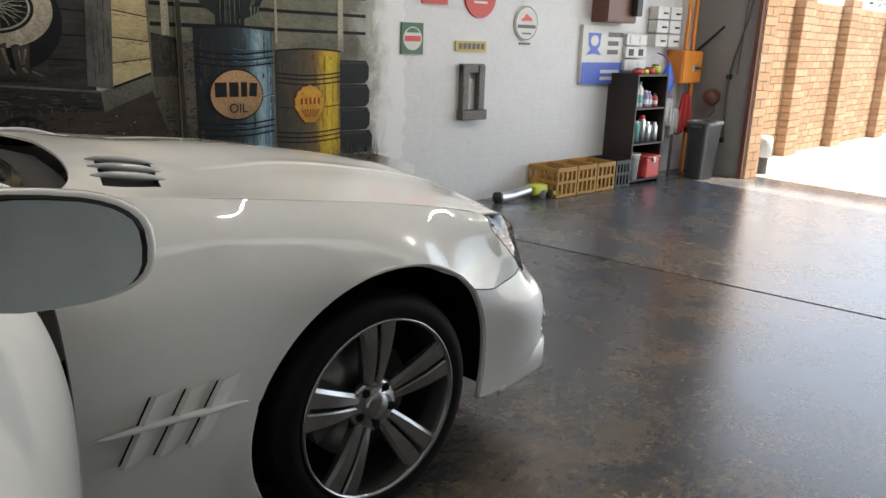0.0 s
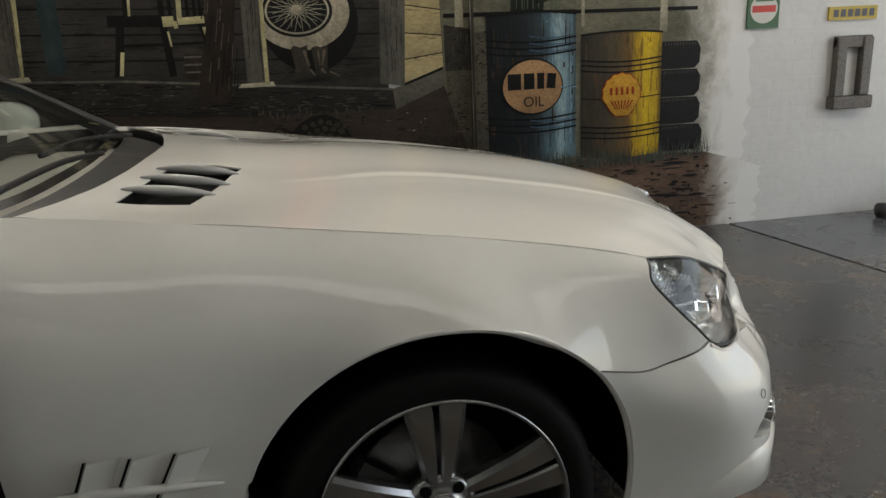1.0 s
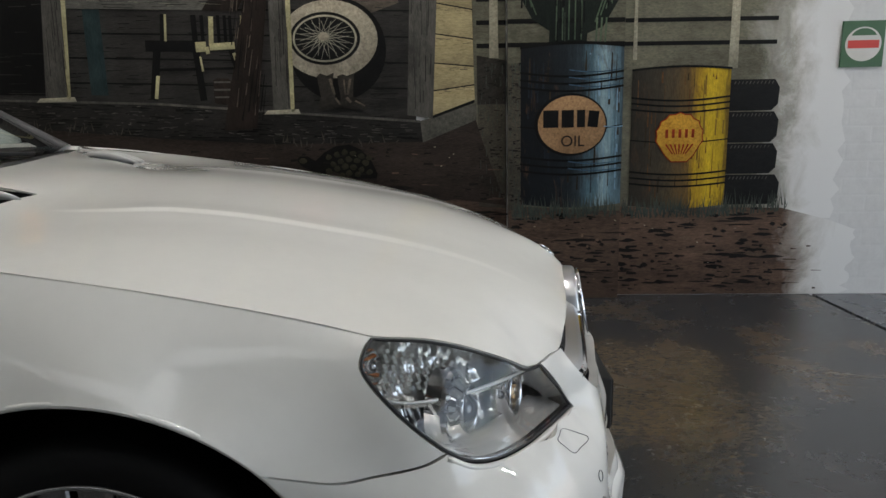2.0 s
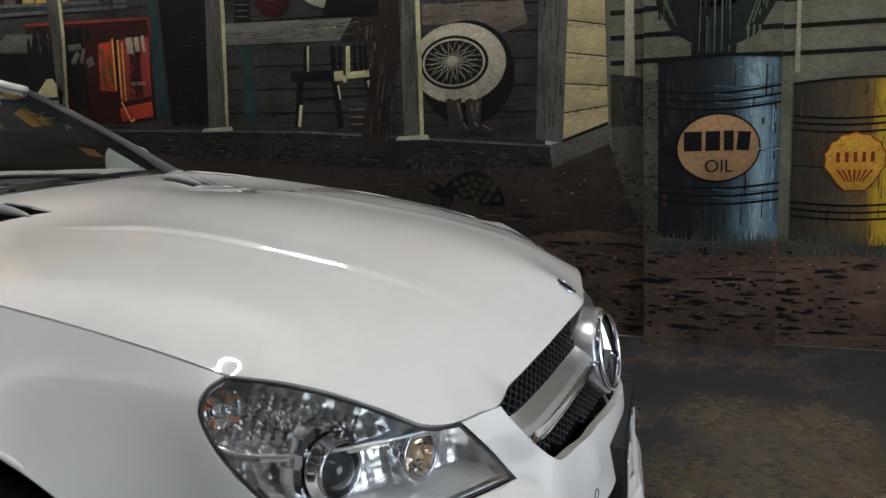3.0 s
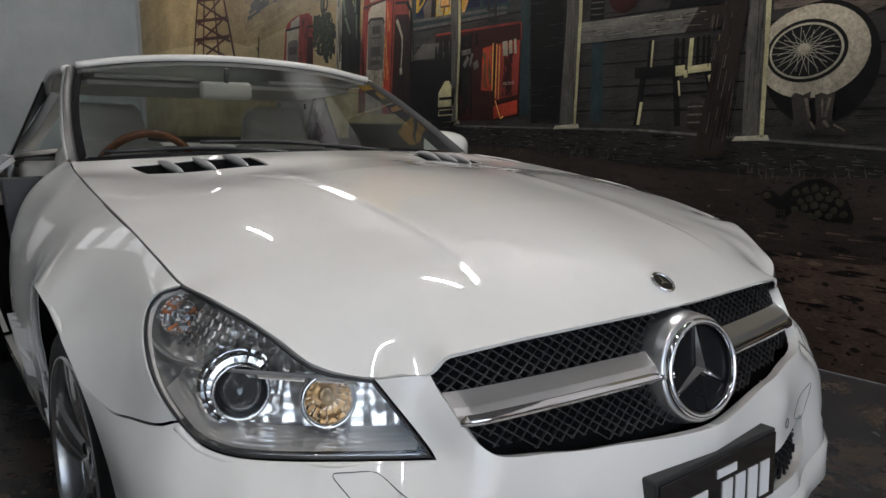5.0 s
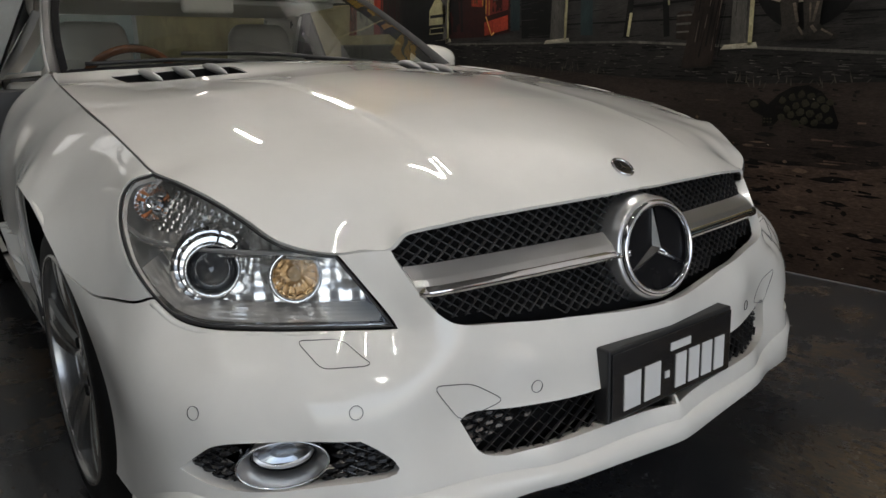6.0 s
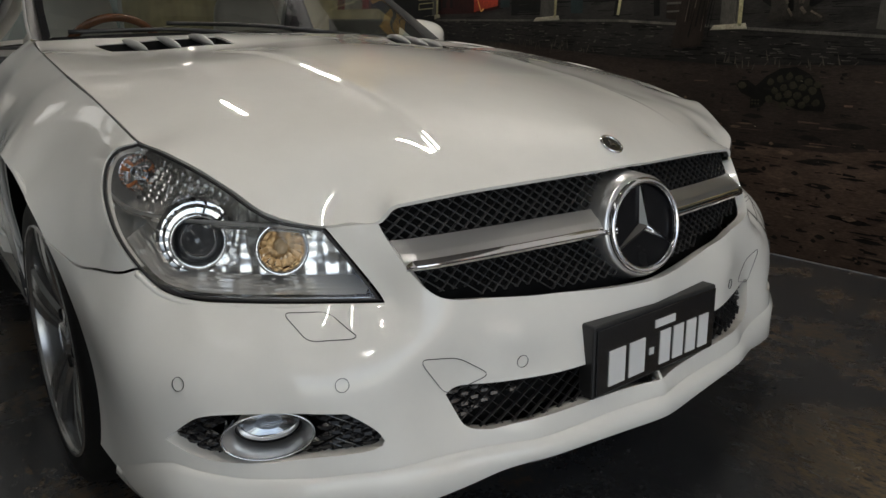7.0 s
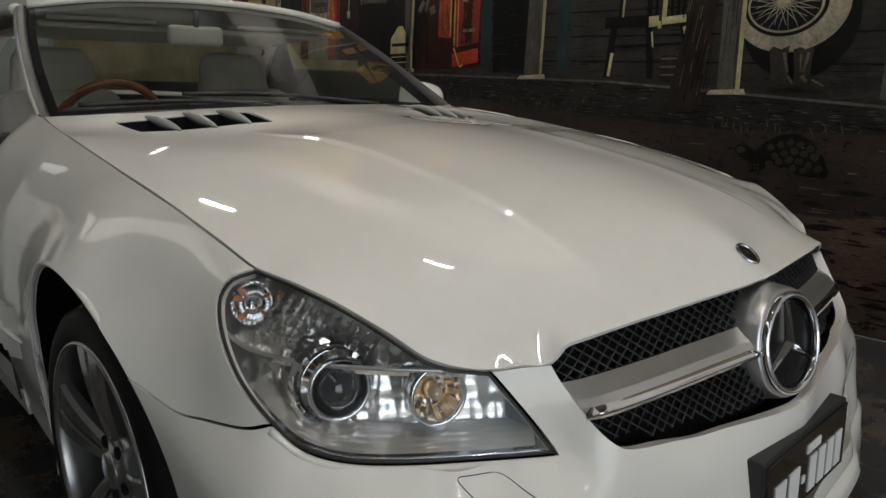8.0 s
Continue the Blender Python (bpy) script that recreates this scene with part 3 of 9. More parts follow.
    sep = nt.nodes.new("ShaderNodeSeparateXYZ")
    nt.links.new(_coords(nt), sep.inputs[0])
    mr = nt.nodes.new("ShaderNodeMapRange")
    mr.inputs["From Min"].default_value, mr.inputs["From Max"].default_value = x0, x1
    mr.clamp = False
    nt.links.new(sep.outputs["X"], mr.inputs["Value"])
    wob = nt.nodes.new("ShaderNodeMath")
    wob.operation = "MULTIPLY_ADD"
    wob.inputs[1].default_value = 0.34
    nt.links.new(_noise(nt, _coords(nt, (26, 1, 2.2)), 1.0, 6, 0.7, 0.6), wob.inputs[0])
    nt.links.new(mr.outputs["Result"], wob.inputs[2])
    off = nt.nodes.new("ShaderNodeMath")
    off.operation = "SUBTRACT"
    off.inputs[1].default_value = 0.17
    nt.links.new(wob.outputs[0], off.inputs[0])
    col = _ramp(nt, off.outputs[0], stops)
    worn = _ramp(nt, _noise(nt, _coords(nt, (9, 1, 3)), 1.6, 7, 0.72, 0.8), [(0.56, (0, 0, 0)), (0.68, (0.75, 0.75, 0.75))])
    col = _mix(nt, worn, col, (0.085, 0.045, 0.022))
    hair = _noise(nt, _coords(nt, (3, 1, 0.6)), 60.0, 5, 0.75)
    col = _mix(nt, 0.5, col, _ramp(nt, hair, [(0.32, (0.25, 0.25, 0.25)), (0.7, (1.45, 1.45, 1.4))]), "MULTIPLY")
    nt.links.new(col, b.inputs["Base Color"])
    b.inputs["Roughness"].default_value = 0.42
    b.inputs["Specular IOR Level"].default_value = 0.25
    _bump(nt, b, hair, 0.1, 0.003)
    return m


P["bluedrum"] = drum_paint("mural_blue_drum", 0.785, 1.282, [(0.0, (0.004, 0.005, 0.007)), (0.22, (0.007, 0.009, 0.012)), (0.45, (0.012, 0.016, 0.020)), (0.60, (0.030, 0.044, 0.054)), (0.72, (0.09, 0.16, 0.20)), (0.82, (0.30, 0.42, 0.47)), (0.90, (0.15, 0.25, 0.31)), (1.0, (0.05, 0.08, 0.10))])
P["yellowdrum"] = drum_paint("mural_yellow_drum", 1.335, 1.812, [(0.0, (0.030, 0.026, 0.020)), (0.25, (0.050, 0.042, 0.030)), (0.45, (0.085, 0.062, 0.034)), (0.60, (0.16, 0.095, 0.030)), (0.69, (0.44, 0.27, 0.020)), (0.82, (0.66, 0.45, 0.025)), (0.93, (0.50, 0.33, 0.02)), (1.0, (0.16, 0.10, 0.015))])


def flat(name, pts, colour, layer, on="wall", parent=None, label=""):
    """A painted shape: a polygon of (along the wall, height), one coat of paint above the last."""
    y = _WY[on] - 0.0014 * layer
    me = mesh_from(name, [(x, y, z) for x, z in pts], [tuple(range(len(pts)))], P[colour])
    ob = put(name, me, parent or mural, label)
    return ob


def shapes(name, polys, colour, layer, on="wall", label="", stuff=False):
    """Several strokes of one colour, each its own shape; those past counting are joined."""
    if not stuff:
        for i, p in enumerate(polys):
            flat(name, p, colour, layer + 0.9 * i / len(polys), on, None, label)
        return None
    y = _WY[on] - 0.0014 * layer
    vs, fs = [], []
    for i, p in enumerate(polys):
        fs.append(tuple(range(len(vs), len(vs) + len(p))))
        vs += [(x, y - 7e-6 * (i % 120), z) for x, z in p]
    ob = put(name, mesh_from(name, vs, fs, P[colour]), mural, label)
    ob["kind"] = "stuff"
    return ob


def oval(cx, cz, rx, rz, n=40, a0=0, a1=360):
    return [(cx + rx * math.cos(t), cz + rz * math.sin(t)) for t in np.linspace(radians(a0), radians(a1), n, endpoint=a1 - a0 < 360)]


def stroke(a, b, w0, w1=None):
    """A tapering brush stroke from a to b."""
    w1 = w0 if w1 is None else w1
    d = np.subtract(b, a)
    nrm = np.array([-d[1], d[0]]) / (np.linalg.norm(d) + 1e-9)
    return [tuple(np.array(a) + nrm * w0 / 2), tuple(np.array(a) - nrm * w0 / 2), tuple(np.array(b) - nrm * w1 / 2), tuple(np.array(b) + nrm * w1 / 2)]


def ragged(x0, x1, z0, z1, amp, seed, n=26):
    """Points up a ragged edge, where the paint was feathered out."""
    r = random.Random(seed)
    return [(x0 + (x1 - x0) * i / n + r.uniform(-amp, amp), z0 + (z1 - z0) * i / n) for i in range(n + 1)]


def hatched(name, poly, n, colour, layer, length, width, seed, upright=True, lean=0.0, side=0, on="wall"):
    """Loose brush strokes kept inside a shape; side crowds them to its right (1) or left (-1)."""
    r, edge, polys = random.Random(seed), np.array(poly), []
    (x0, z0), (x1, z1) = edge.min(0), edge.max(0)
    for _ in range(n):
        f = r.random()
        f = f ** 0.5 if side > 0 else 1 - f ** 0.5 if side < 0 else f
        x, z = x0 + (x1 - x0) * f, r.uniform(z0, z1)
        l, w = r.uniform(*length), r.uniform(*width)
        a, b = ((x, z - l / 2), (x + lean * l, z + l / 2)) if upright else ((x - l / 2, z), (x + l / 2, z + lean * l))
        for _k in range(5):
            if _inside(np.array([a, b]), edge).all():
                polys.append(stroke(a, b, w, w * r.uniform(0.15, 0.8)))
                break
            a, b = ((a[0] + x) / 2, (a[1] + z) / 2), ((b[0] + x) / 2, (b[1] + z) / 2)
    return shapes(name, polys, colour, layer, on, "", True)


def words(name, body, x, z, width, colour, layer, on="wall", label=""):
    """A painted word, centred on a place and fitted to a width."""
    cu = bpy.data.curves.new(name, "FONT")
    cu.body, cu.align_x, cu.align_y, cu.size = body, "CENTER", "CENTER", 1.0
    ob = bpy.data.objects.new(name, cu)
    scene.collection.objects.link(ob)
    me = bpy.data.meshes.new_from_object(ob.evaluated_get(bpy.context.evaluated_depsgraph_get()))
    bpy.data.objects.remove(ob)
    xs = [v.co.x for v in me.vertices]
    k = width / (max(xs) - min(xs))
    y = _WY[on] - 0.0014 * layer
    for v in me.vertices:
        v.co = (x + v.co.x * k, y, z + v.co.y * k)
    me.materials.clear()
    me.materials.append(P[colour])
    return put(name, me, mural, label)


# grounds
flat("painted_sky", [(XW + 0.3, 1.0), (-3.15, 1.0), (-3.15, 3.3), (XW + 0.3, 3.3)], "sky", 1)
flat("painted_paddock", [(0.35, 0.40), (0.715, 0.40), (0.715, 3.3), (0.35, 3.3)], "khaki", 1)
flat("painted_paddock", [(0.722, 0.40), (1.284, 0.40), (1.284, 3.3), (0.722, 3.3)], "khaki", 1, "pier")
flat("painted_paddock", [(1.286, 0.40)] + ragged(2.36, 2.33, 0.40, 3.3, 0.03, 51, 60) + [(1.286, 3.3)], "khakifade", 1)
flat("painted_dirt", [(XW + 0.3, 0.004), (0.715, 0.004), (0.715, 0.47), (0.56, 0.93), (0.30, 0.85), (-0.45, 0.86), (-2.1, 1.0), (-4.2, 1.05), (XW + 0.3, 1.2)], "dirt", 2)
flat("painted_shade", [(XW + 0.3, 0.62), (-0.9, 0.50), (0.10, 0.47), (0.45, 0.52), (0.712, 0.485), (0.60, 0.80), (0.56, 0.925), (0.30, 0.845), (-0.45, 0.86), (-2.1, 1.0), (-4.2, 1.05), (XW + 0.3, 1.2)], "soil", 3)
flat("painted_dirt", [(0.722, 0.004), (1.284, 0.004), (1.284, 0.46), (0.722, 0.49)], "dirt", 2, "pier")
flat("painted_dirt", [(1.286, 0.002)] + ragged(2.44, 2.47, 0.002, 0.34, 0.03, 55, 16) + [(2.34, 0.39), (2.10, 0.455), (1.286, 0.47)], "dirtfade", 2)
hatched("painted_dirt_wash", [(1.90, 0.02), (2.30, 0.02), (2.34, 0.16), (2.24, 0.34), (1.90, 0.42)], 30, "dirt", 4.0, (0.02, 0.08), (0.004, 0.012), 57, False, -0.03, -1)
for on, xa, xb, sd in (("wall", -3.0, 0.70, 11), ("pier", 0.74, 1.27, 12), ("wall", 1.30, 2.16, 13)):
    r = random.Random(sd)
    marks = []
    for _ in range(int(150 * (xb - xa))):
        x, z = r.uniform(xa, xb), 0.02 + 0.44 * r.random()
        if xa < 0 and x < 0.2:
            z += 0.25 * r.random()
        w, h = 0.012 + 0.09 * r.random() ** 2, r.uniform(0.003, 0.013)
        marks.append([(x - w, z), (x - 0.3 * w, z + h), (x + 0.5 * w, z + 0.7 * h), (x + w, z - 0.2 * h), (x + 0.2 * w, z - h), (x - 0.5 * w, z - 0.6 * h)])
    shapes("painted_earth_texture", marks[::2], "stone", 4, on, "dark ruts brushed into the earth", True)
    shapes("painted_clod_texture", [[(x * 0.55 + p[0][0] * 0.45, z + 0.010) for x, z in p] for p in marks[1::5]], "clod", 5, on, "pale clods brushed into the earth", True)

# the shack
flat("painted_shack_wall", [(-3.25, 1.05), (-2.1, 1.06), (-1.07, 1.03), (-0.45, 0.97), (0.26, 0.93), (0.30, 3.3), (-3.25, 3.3)], "board", 4, label="weathered horizontal boards")
shapes("painted_board_gap", [stroke((-3.2, 1.22 + 0.118 * i + 0.008 * math.sin(i)), (0.26, 1.085 + 0.125 * i), 0.010, 0.007) for i in range(17)], "gap", 5, label="dark gaps between boards")
flat("painted_porch", [(-4.3, 1.18), (-2.1, 1.09), (-1.07, 1.04), (-0.45, 0.98), (0.28, 0.925), (0.29, 0.82), (-0.45, 0.82), (-1.08, 0.86), (-2.11, 0.955), (-4.3, 1.02)], "porch", 6, label="dark porch step")
shapes("painted_porch_lip", [stroke((-4.3, 1.175), (-1.07, 1.037), 0.012), stroke((-1.07, 1.037), (0.28, 0.922), 0.012)], "grey", 7)
flat("painted_porch_end", [(0.28, 0.925), (0.565, 1.005), (0.565, 0.925), (0.29, 0.815)], "porchlit", 6)
flat("painted_doorway", [(-1.92, 1.10), (-1.62, 1.09), (-1.60, 3.3), (-1.92, 3.3)], "gap", 6, label="dark open doorway")
flat("painted_door_frame", [(-2.02, 1.15), (-1.935, 1.15), (-1.905, 3.3), (-1.99, 3.3)], "teal", 7)
flat("painted_door_frame", [(-1.42, 1.09), (-1.33, 1.085), (-1.32, 3.3), (-1.40, 3.3)], "teal", 7)
flat("painted_lamp_glow", [(-1.86, 1.86), (-1.75, 1.85), (-1.75, 2.05), (-1.86, 2.06)], "amber", 8)
# window with curtains and a table lamp
flat("painted_window_frame", [(-3.24, 1.817), (-3.135, 2.566), (-2.072, 2.354), (-2.118, 1.816), (-2.141, 1.791)], "teal", 6, label="dark teal window frame")
flat("painted_window_glass", [(-3.182, 1.905), (-3.107, 2.523), (-2.105, 2.327), (-2.147, 1.847)], "night", 7)
flat("painted_window_glow", [(-2.97, 2.046), (-2.991, 1.866), (-3.074, 1.872), (-3.09, 1.955)], "boot2", 7.3)
flat("painted_window_glow", [(-2.933, 1.867), (-2.872, 2.403), (-2.694, 2.37), (-2.743, 1.862)], "gold", 7.3, label="warm lamplit pane")
flat("painted_window_glow", [(-2.619, 1.854), (-2.568, 2.347), (-2.501, 2.334), (-2.496, 2.05), (-2.528, 1.947), (-2.584, 1.853)], "amber", 7.3)
hatched("painted_window_glow", [(-2.92, 1.873), (-2.889, 2.147), (-2.724, 2.143), (-2.748, 1.866)], 50, "edge", 7.6, (0.03, 0.1), (0.01, 0.03), 314, True, 0, 0)
hatched("painted_window_glow", [(-2.618, 1.865), (-2.586, 2.171), (-2.495, 2.171), (-2.536, 1.984)], 40, "gold", 7.6, (0.04, 0.16), (0.01, 0.03), 315, True, 0, -1)
flat("painted_lampshade", [(-2.87, 1.927), (-2.838, 2.053), (-2.777, 2.052), (-2.755, 1.919)], "amber", 8.2, label="glowing table lamp")
shapes("painted_lamp_stand", [stroke((-2.815, 1.92), (-2.834, 1.862), 0.016), stroke((-2.864, 1.926), (-2.755, 1.919), 0.014), stroke((-2.837, 2.057), (-2.87, 1.927), 0.008), stroke((-2.777, 2.052), (-2.755, 1.919), 0.008)], "rust", 8.6)
flat("painted_curtain", [(-3.185, 1.936), (-3.158, 2.158), (-2.97, 2.155), (-3.007, 2.059), (-3.087, 1.978), (-3.159, 1.929)], "gold", 8, label="yellow curtain")
flat("painted_curtain", [(-3.153, 2.203), (-3.113, 2.524), (-2.931, 2.488), (-2.964, 2.203)], "gold", 8)
flat("painted_curtain", [(-2.359, 2.138), (-2.289, 2.363), (-2.105, 2.327), (-2.16, 1.931), (-2.239, 1.984), (-2.307, 2.056)], "gold", 8)
hatched("painted_curtain_fold", [(-3.177, 1.951), (-3.153, 2.141), (-2.984, 2.146), (-3.019, 2.06), (-3.093, 1.986)], 22, "umber", 8.5, (0.1, 0.22), (0.01, 0.022), 316, True, 0.35, 0)
hatched("painted_curtain_fold", [(-2.343, 2.132), (-2.143, 2.126), (-2.159, 1.938), (-2.238, 1.99), (-2.301, 2.062)], 22, "umber", 8.5, (0.1, 0.22), (0.01, 0.022), 317, True, -0.5, 0)
flat("painted_muntin", [(-2.991, 1.862), (-2.919, 2.486), (-2.864, 2.475), (-2.934, 1.863)], "gap", 8.6)
flat("painted_muntin", [(-3.169, 2.175), (-3.164, 2.22), (-2.119, 2.162), (-2.121, 2.136)], "teal", 8.7)
shapes("painted_muntin", [stroke((-2.364, 2.378), (-2.403, 1.852), 0.03), stroke((-2.332, 2.372), (-2.376, 1.849), 0.012)], "teal", 8.6)
shapes("painted_sill_light", [stroke((-3.219, 1.878), (-2.139, 1.815), 0.02), stroke((-3.226, 1.824), (-2.142, 1.784), 0.02)], "grey", 8.8)
shapes("painted_cactus_pot", [stroke((-2.315, 1.918), (-2.324, 1.821), 0.03), stroke((-2.291, 1.827), (-2.298, 1.747), 0.05), stroke((-2.239, 1.921), (-2.255, 1.805), 0.03), stroke((-2.25, 1.805), (-2.251, 1.735), 0.02)], "porch", 9)
# drinks cooler and the oil sign
flat("painted_cooler", [(-3.014, 1.154), (-2.941, 1.746), (-2.006, 1.71), (-2.032, 1.145), (-2.273, 1.13)], "reddark", 7, label="dark red drinks cooler")
hatched("painted_cooler_shade", [(-2.994, 1.161), (-2.93, 1.729), (-2.373, 1.706), (-2.425, 1.147)], 130, "gap", 7.4, (0.1, 0.4), (0.02, 0.05), 318, True, 0, -1)
shapes("painted_cooler_edge", [stroke((-2.934, 1.745), (-2.006, 1.707), 0.014), stroke((-2.006, 1.707), (-2.004, 1.605), 0.012)], "red", 7.8)
flat("painted_cooler_lid", [(-3.273, 1.606), (-3.107, 1.701), (-2.768, 1.682), (-2.755, 1.576)], "porchlit", 7.6)
flat("painted_cooler_foot", [(-3.32, 1.173), (-3.267, 1.598), (-2.953, 1.578), (-3.001, 1.153)], "gap", 7.2)
flat("painted_cooler_door", [(-2.414, 1.329), (-2.389, 1.594), (-2.273, 1.604), (-2.294, 1.314)], "redglow", 8)
flat("painted_cooler_door", [(-2.262, 1.255), (-2.247, 1.605), (-2.014, 1.606), (-2.041, 1.278)], "red", 8, label="bright orange-red cooler door")
flat("painted_cooler_door", [(-2.283, 1.138), (-2.281, 1.22), (-2.044, 1.247), (-2.045, 1.163)], "redglow", 8)
hatched("painted_cooler_reflection", [(-2.197, 1.266), (-2.168, 1.6), (-2.08, 1.599), (-2.108, 1.268)], 30, "reddark", 8.5, (0.06, 0.25), (0.01, 0.03), 319, True, 0, 0)
hatched("painted_cooler_reflection", [(-2.408, 1.336), (-2.385, 1.579), (-2.28, 1.59), (-2.298, 1.329)], 24, "rust", 8.5, (0.06, 0.2), (0.008, 0.02), 320, True, 0, -1)
shapes("painted_cooler_trim", [stroke((-2.278, 1.615), (-2.294, 1.321), 0.012), stroke((-2.241, 1.604), (-2.261, 1.269), 0.010), stroke((-2.211, 1.591), (-2.229, 1.26), 0.008), stroke((-2.262, 1.255), (-2.208, 1.138), 0.008), stroke((-2.208, 1.138), (-2.181, 1.151), 0.01)], "amber", 9)
shapes("painted_lettering", [stroke((-2.181, 1.567), (-2.134, 1.569), 0.09), stroke((-2.119, 1.571), (-2.088, 1.572), 0.08), stroke((-2.068, 1.57), (-2.047, 1.571), 0.09)], "ivory", 9.2, label="pale writing reduced to bars")
shapes("painted_lettering", [stroke((-2.623, 1.587), (-2.518, 1.591), 0.035), stroke((-2.597, 1.496), (-2.544, 1.557), 0.035), stroke((-2.534, 1.491), (-2.497, 1.575), 0.025), stroke((-2.489, 1.487), (-2.436, 1.504), 0.05)], "grey", 9.2)
flat("painted_oil_sign", [(-2.999, 1.114), (-2.938, 1.489), (-2.883, 1.534), (-2.812, 1.559), (-2.722, 1.543), (-2.657, 1.486), (-2.696, 1.104)], "black", 9, label="black oil can sign")
flat("painted_bottle", [(-2.915, 1.244), (-2.904, 1.344), (-2.855, 1.387), (-2.821, 1.419), (-2.772, 1.419), (-2.745, 1.383), (-2.702, 1.339), (-2.718, 1.242)], "edge", 10)
flat("painted_bottle", [(-2.915, 1.181), (-2.904, 1.224), (-2.726, 1.223), (-2.736, 1.182)], "edge", 10)
shapes("painted_lettering", [stroke((-2.896, 1.301), (-2.718, 1.298), 0.020), stroke((-2.9, 1.204), (-2.734, 1.204), 0.030), stroke((-2.903, 1.119), (-2.718, 1.124), 0.030)], "gap", 11)
shapes("painted_lettering", [stroke((-2.859, 1.121), (-2.694, 1.127), 0.03)], "ivory", 11)
# posts, beam and rail
for x0, x1, b0, b1, zb, ly in ((-2.74, -2.63, -2.75, -2.68, 1.13, 10), (-1.61, -1.485, -1.665, -1.53, 1.07, 10), (-0.455, -0.345, -0.47, -0.36, 0.985, 10)):
    k = (3.3 - 1.68) / (1.68 - zb)
    t0, t1 = x0 + (x0 - b0) * k * 0.3, x1 + (x1 - b1) * k * 0.3
    flat("painted_post", [(b0, zb), (b1, zb), (x1, 1.68), (t1, 3.3), (t0, 3.3), (x0, 1.68)], "grey", ly, label="grey weathered porch post")
    flat("painted_post_edge", [(b1 - 0.020, zb), (b1, zb), (x1, 1.68), (t1, 3.3), (t1 - 0.025, 3.3), (x1 - 0.025, 1.68)], "edge", ly + 1)
    flat("painted_post_foot", [(b0 - 0.05, zb - 0.012), (b1 + 0.03, zb - 0.012), (b1 + 0.02, zb + 0.012), (b0 - 0.03, zb + 0.008)], "ivory", ly + 1)
flat("painted_rail", [(-1.50, 1.635), (-0.55, 1.59), (-0.62, 1.485), (-1.50, 1.52)], "beam", 9, label="pale timber rail")
flat("painted_rail_shade", [(-0.72, 1.598), (-0.55, 1.59), (-0.62, 1.485), (-0.80, 1.49)], "brown", 10)
flat("painted_prop", [(-0.47, 3.3), (-0.40, 3.3), (-0.455, 1.60), (-0.56, 0.905), (-0.735, 0.895), (-0.60, 1.45), (-0.53, 1.75)], "brown", 12, label="dark leaning timber prop")
# chair, tins and boots
shapes("painted_chair", [stroke((-1.0, 1.479), (-1.014, 1.338), 0.030), stroke((-0.847, 1.472), (-0.846, 1.313), 0.028), stroke((-1.05, 1.301), (-1.089, 1.058), 0.040), stroke((-0.847, 1.302), (-0.829, 1.049), 0.036), stroke((-0.666, 1.3), (-0.601, 1.053), 0.030), stroke((-1.107, 1.327), (-0.796, 1.318), 0.055), stroke((-0.776, 1.308), (-0.639, 1.309), 0.030), stroke((-1.051, 1.208), (-0.822, 1.207), 0.014), stroke((-0.822, 1.207), (-0.626, 1.207), 0.012), stroke((-0.804, 1.468), (-0.806, 1.33), 0.018), stroke((-0.721, 1.466), (-0.723, 1.327), 0.016), stroke((-0.687, 1.465), (-0.689, 1.33), 0.016), stroke((-0.66, 1.462), (-0.662, 1.328), 0.016)], "black", 8, label="dark spindle-back chair")
shapes("painted_chair_light", [stroke((-0.989, 1.478), (-0.999, 1.348), 0.012), stroke((-0.82, 1.34), (-0.819, 1.291), 0.055), stroke((-0.756, 1.461), (-0.765, 1.321), 0.024), stroke((-0.775, 1.314), (-0.645, 1.318), 0.034), stroke((-0.597, 1.461), (-0.607, 1.365), 0.016), stroke((-1.056, 1.178), (-1.077, 1.064), 0.018), stroke((-0.827, 1.268), (-0.819, 1.195), 0.010), stroke((-0.653, 1.282), (-0.638, 1.224), 0.016), stroke((-0.789, 1.315), (-0.784, 1.28), 0.02)], "edge", 9)
flat("painted_tin", [(-0.773, 1.036), (-0.771, 1.152), (-0.747, 1.159), (-0.695, 1.157), (-0.678, 1.144), (-0.679, 1.036), (-0.717, 1.025)], "brown", 9)
shapes("painted_tin_band", [stroke((-0.768, 1.14), (-0.682, 1.139), 0.008), stroke((-0.77, 1.102), (-0.68, 1.101), 0.010), stroke((-0.768, 1.065), (-0.681, 1.064), 0.008)], "grey", 10)
flat("painted_tin", [(-1.431, 1.631), (-1.419, 1.751), (-1.397, 1.761), (-1.339, 1.753), (-1.32, 1.738), (-1.326, 1.625)], "black", 9)
shapes("painted_tin_band", [stroke((-1.416, 1.726), (-1.325, 1.717), 0.006), stroke((-1.418, 1.695), (-1.327, 1.687), 0.006), stroke((-1.416, 1.664), (-1.329, 1.656), 0.006), stroke((-1.406, 1.753), (-1.332, 1.746), 0.008)], "grey", 10)
flat("painted_boot", [(-0.239, 0.997), (-0.22, 1.055), (-0.235, 1.157), (-0.218, 1.172), (-0.183, 1.159), (-0.148, 1.173), (-0.155, 1.118), (-0.145, 1.052), (-0.117, 1.01), (-0.163, 0.995)], "boot", 14)
flat("painted_boot", [(-0.123, 0.994), (-0.12, 1.051), (-0.132, 1.156), (-0.103, 1.165), (-0.076, 1.153), (-0.045, 1.167), (-0.052, 1.106), (-0.055, 1.054), (0.015, 1.013), (0.015, 0.99)], "boot", 14, label="old leather boot")
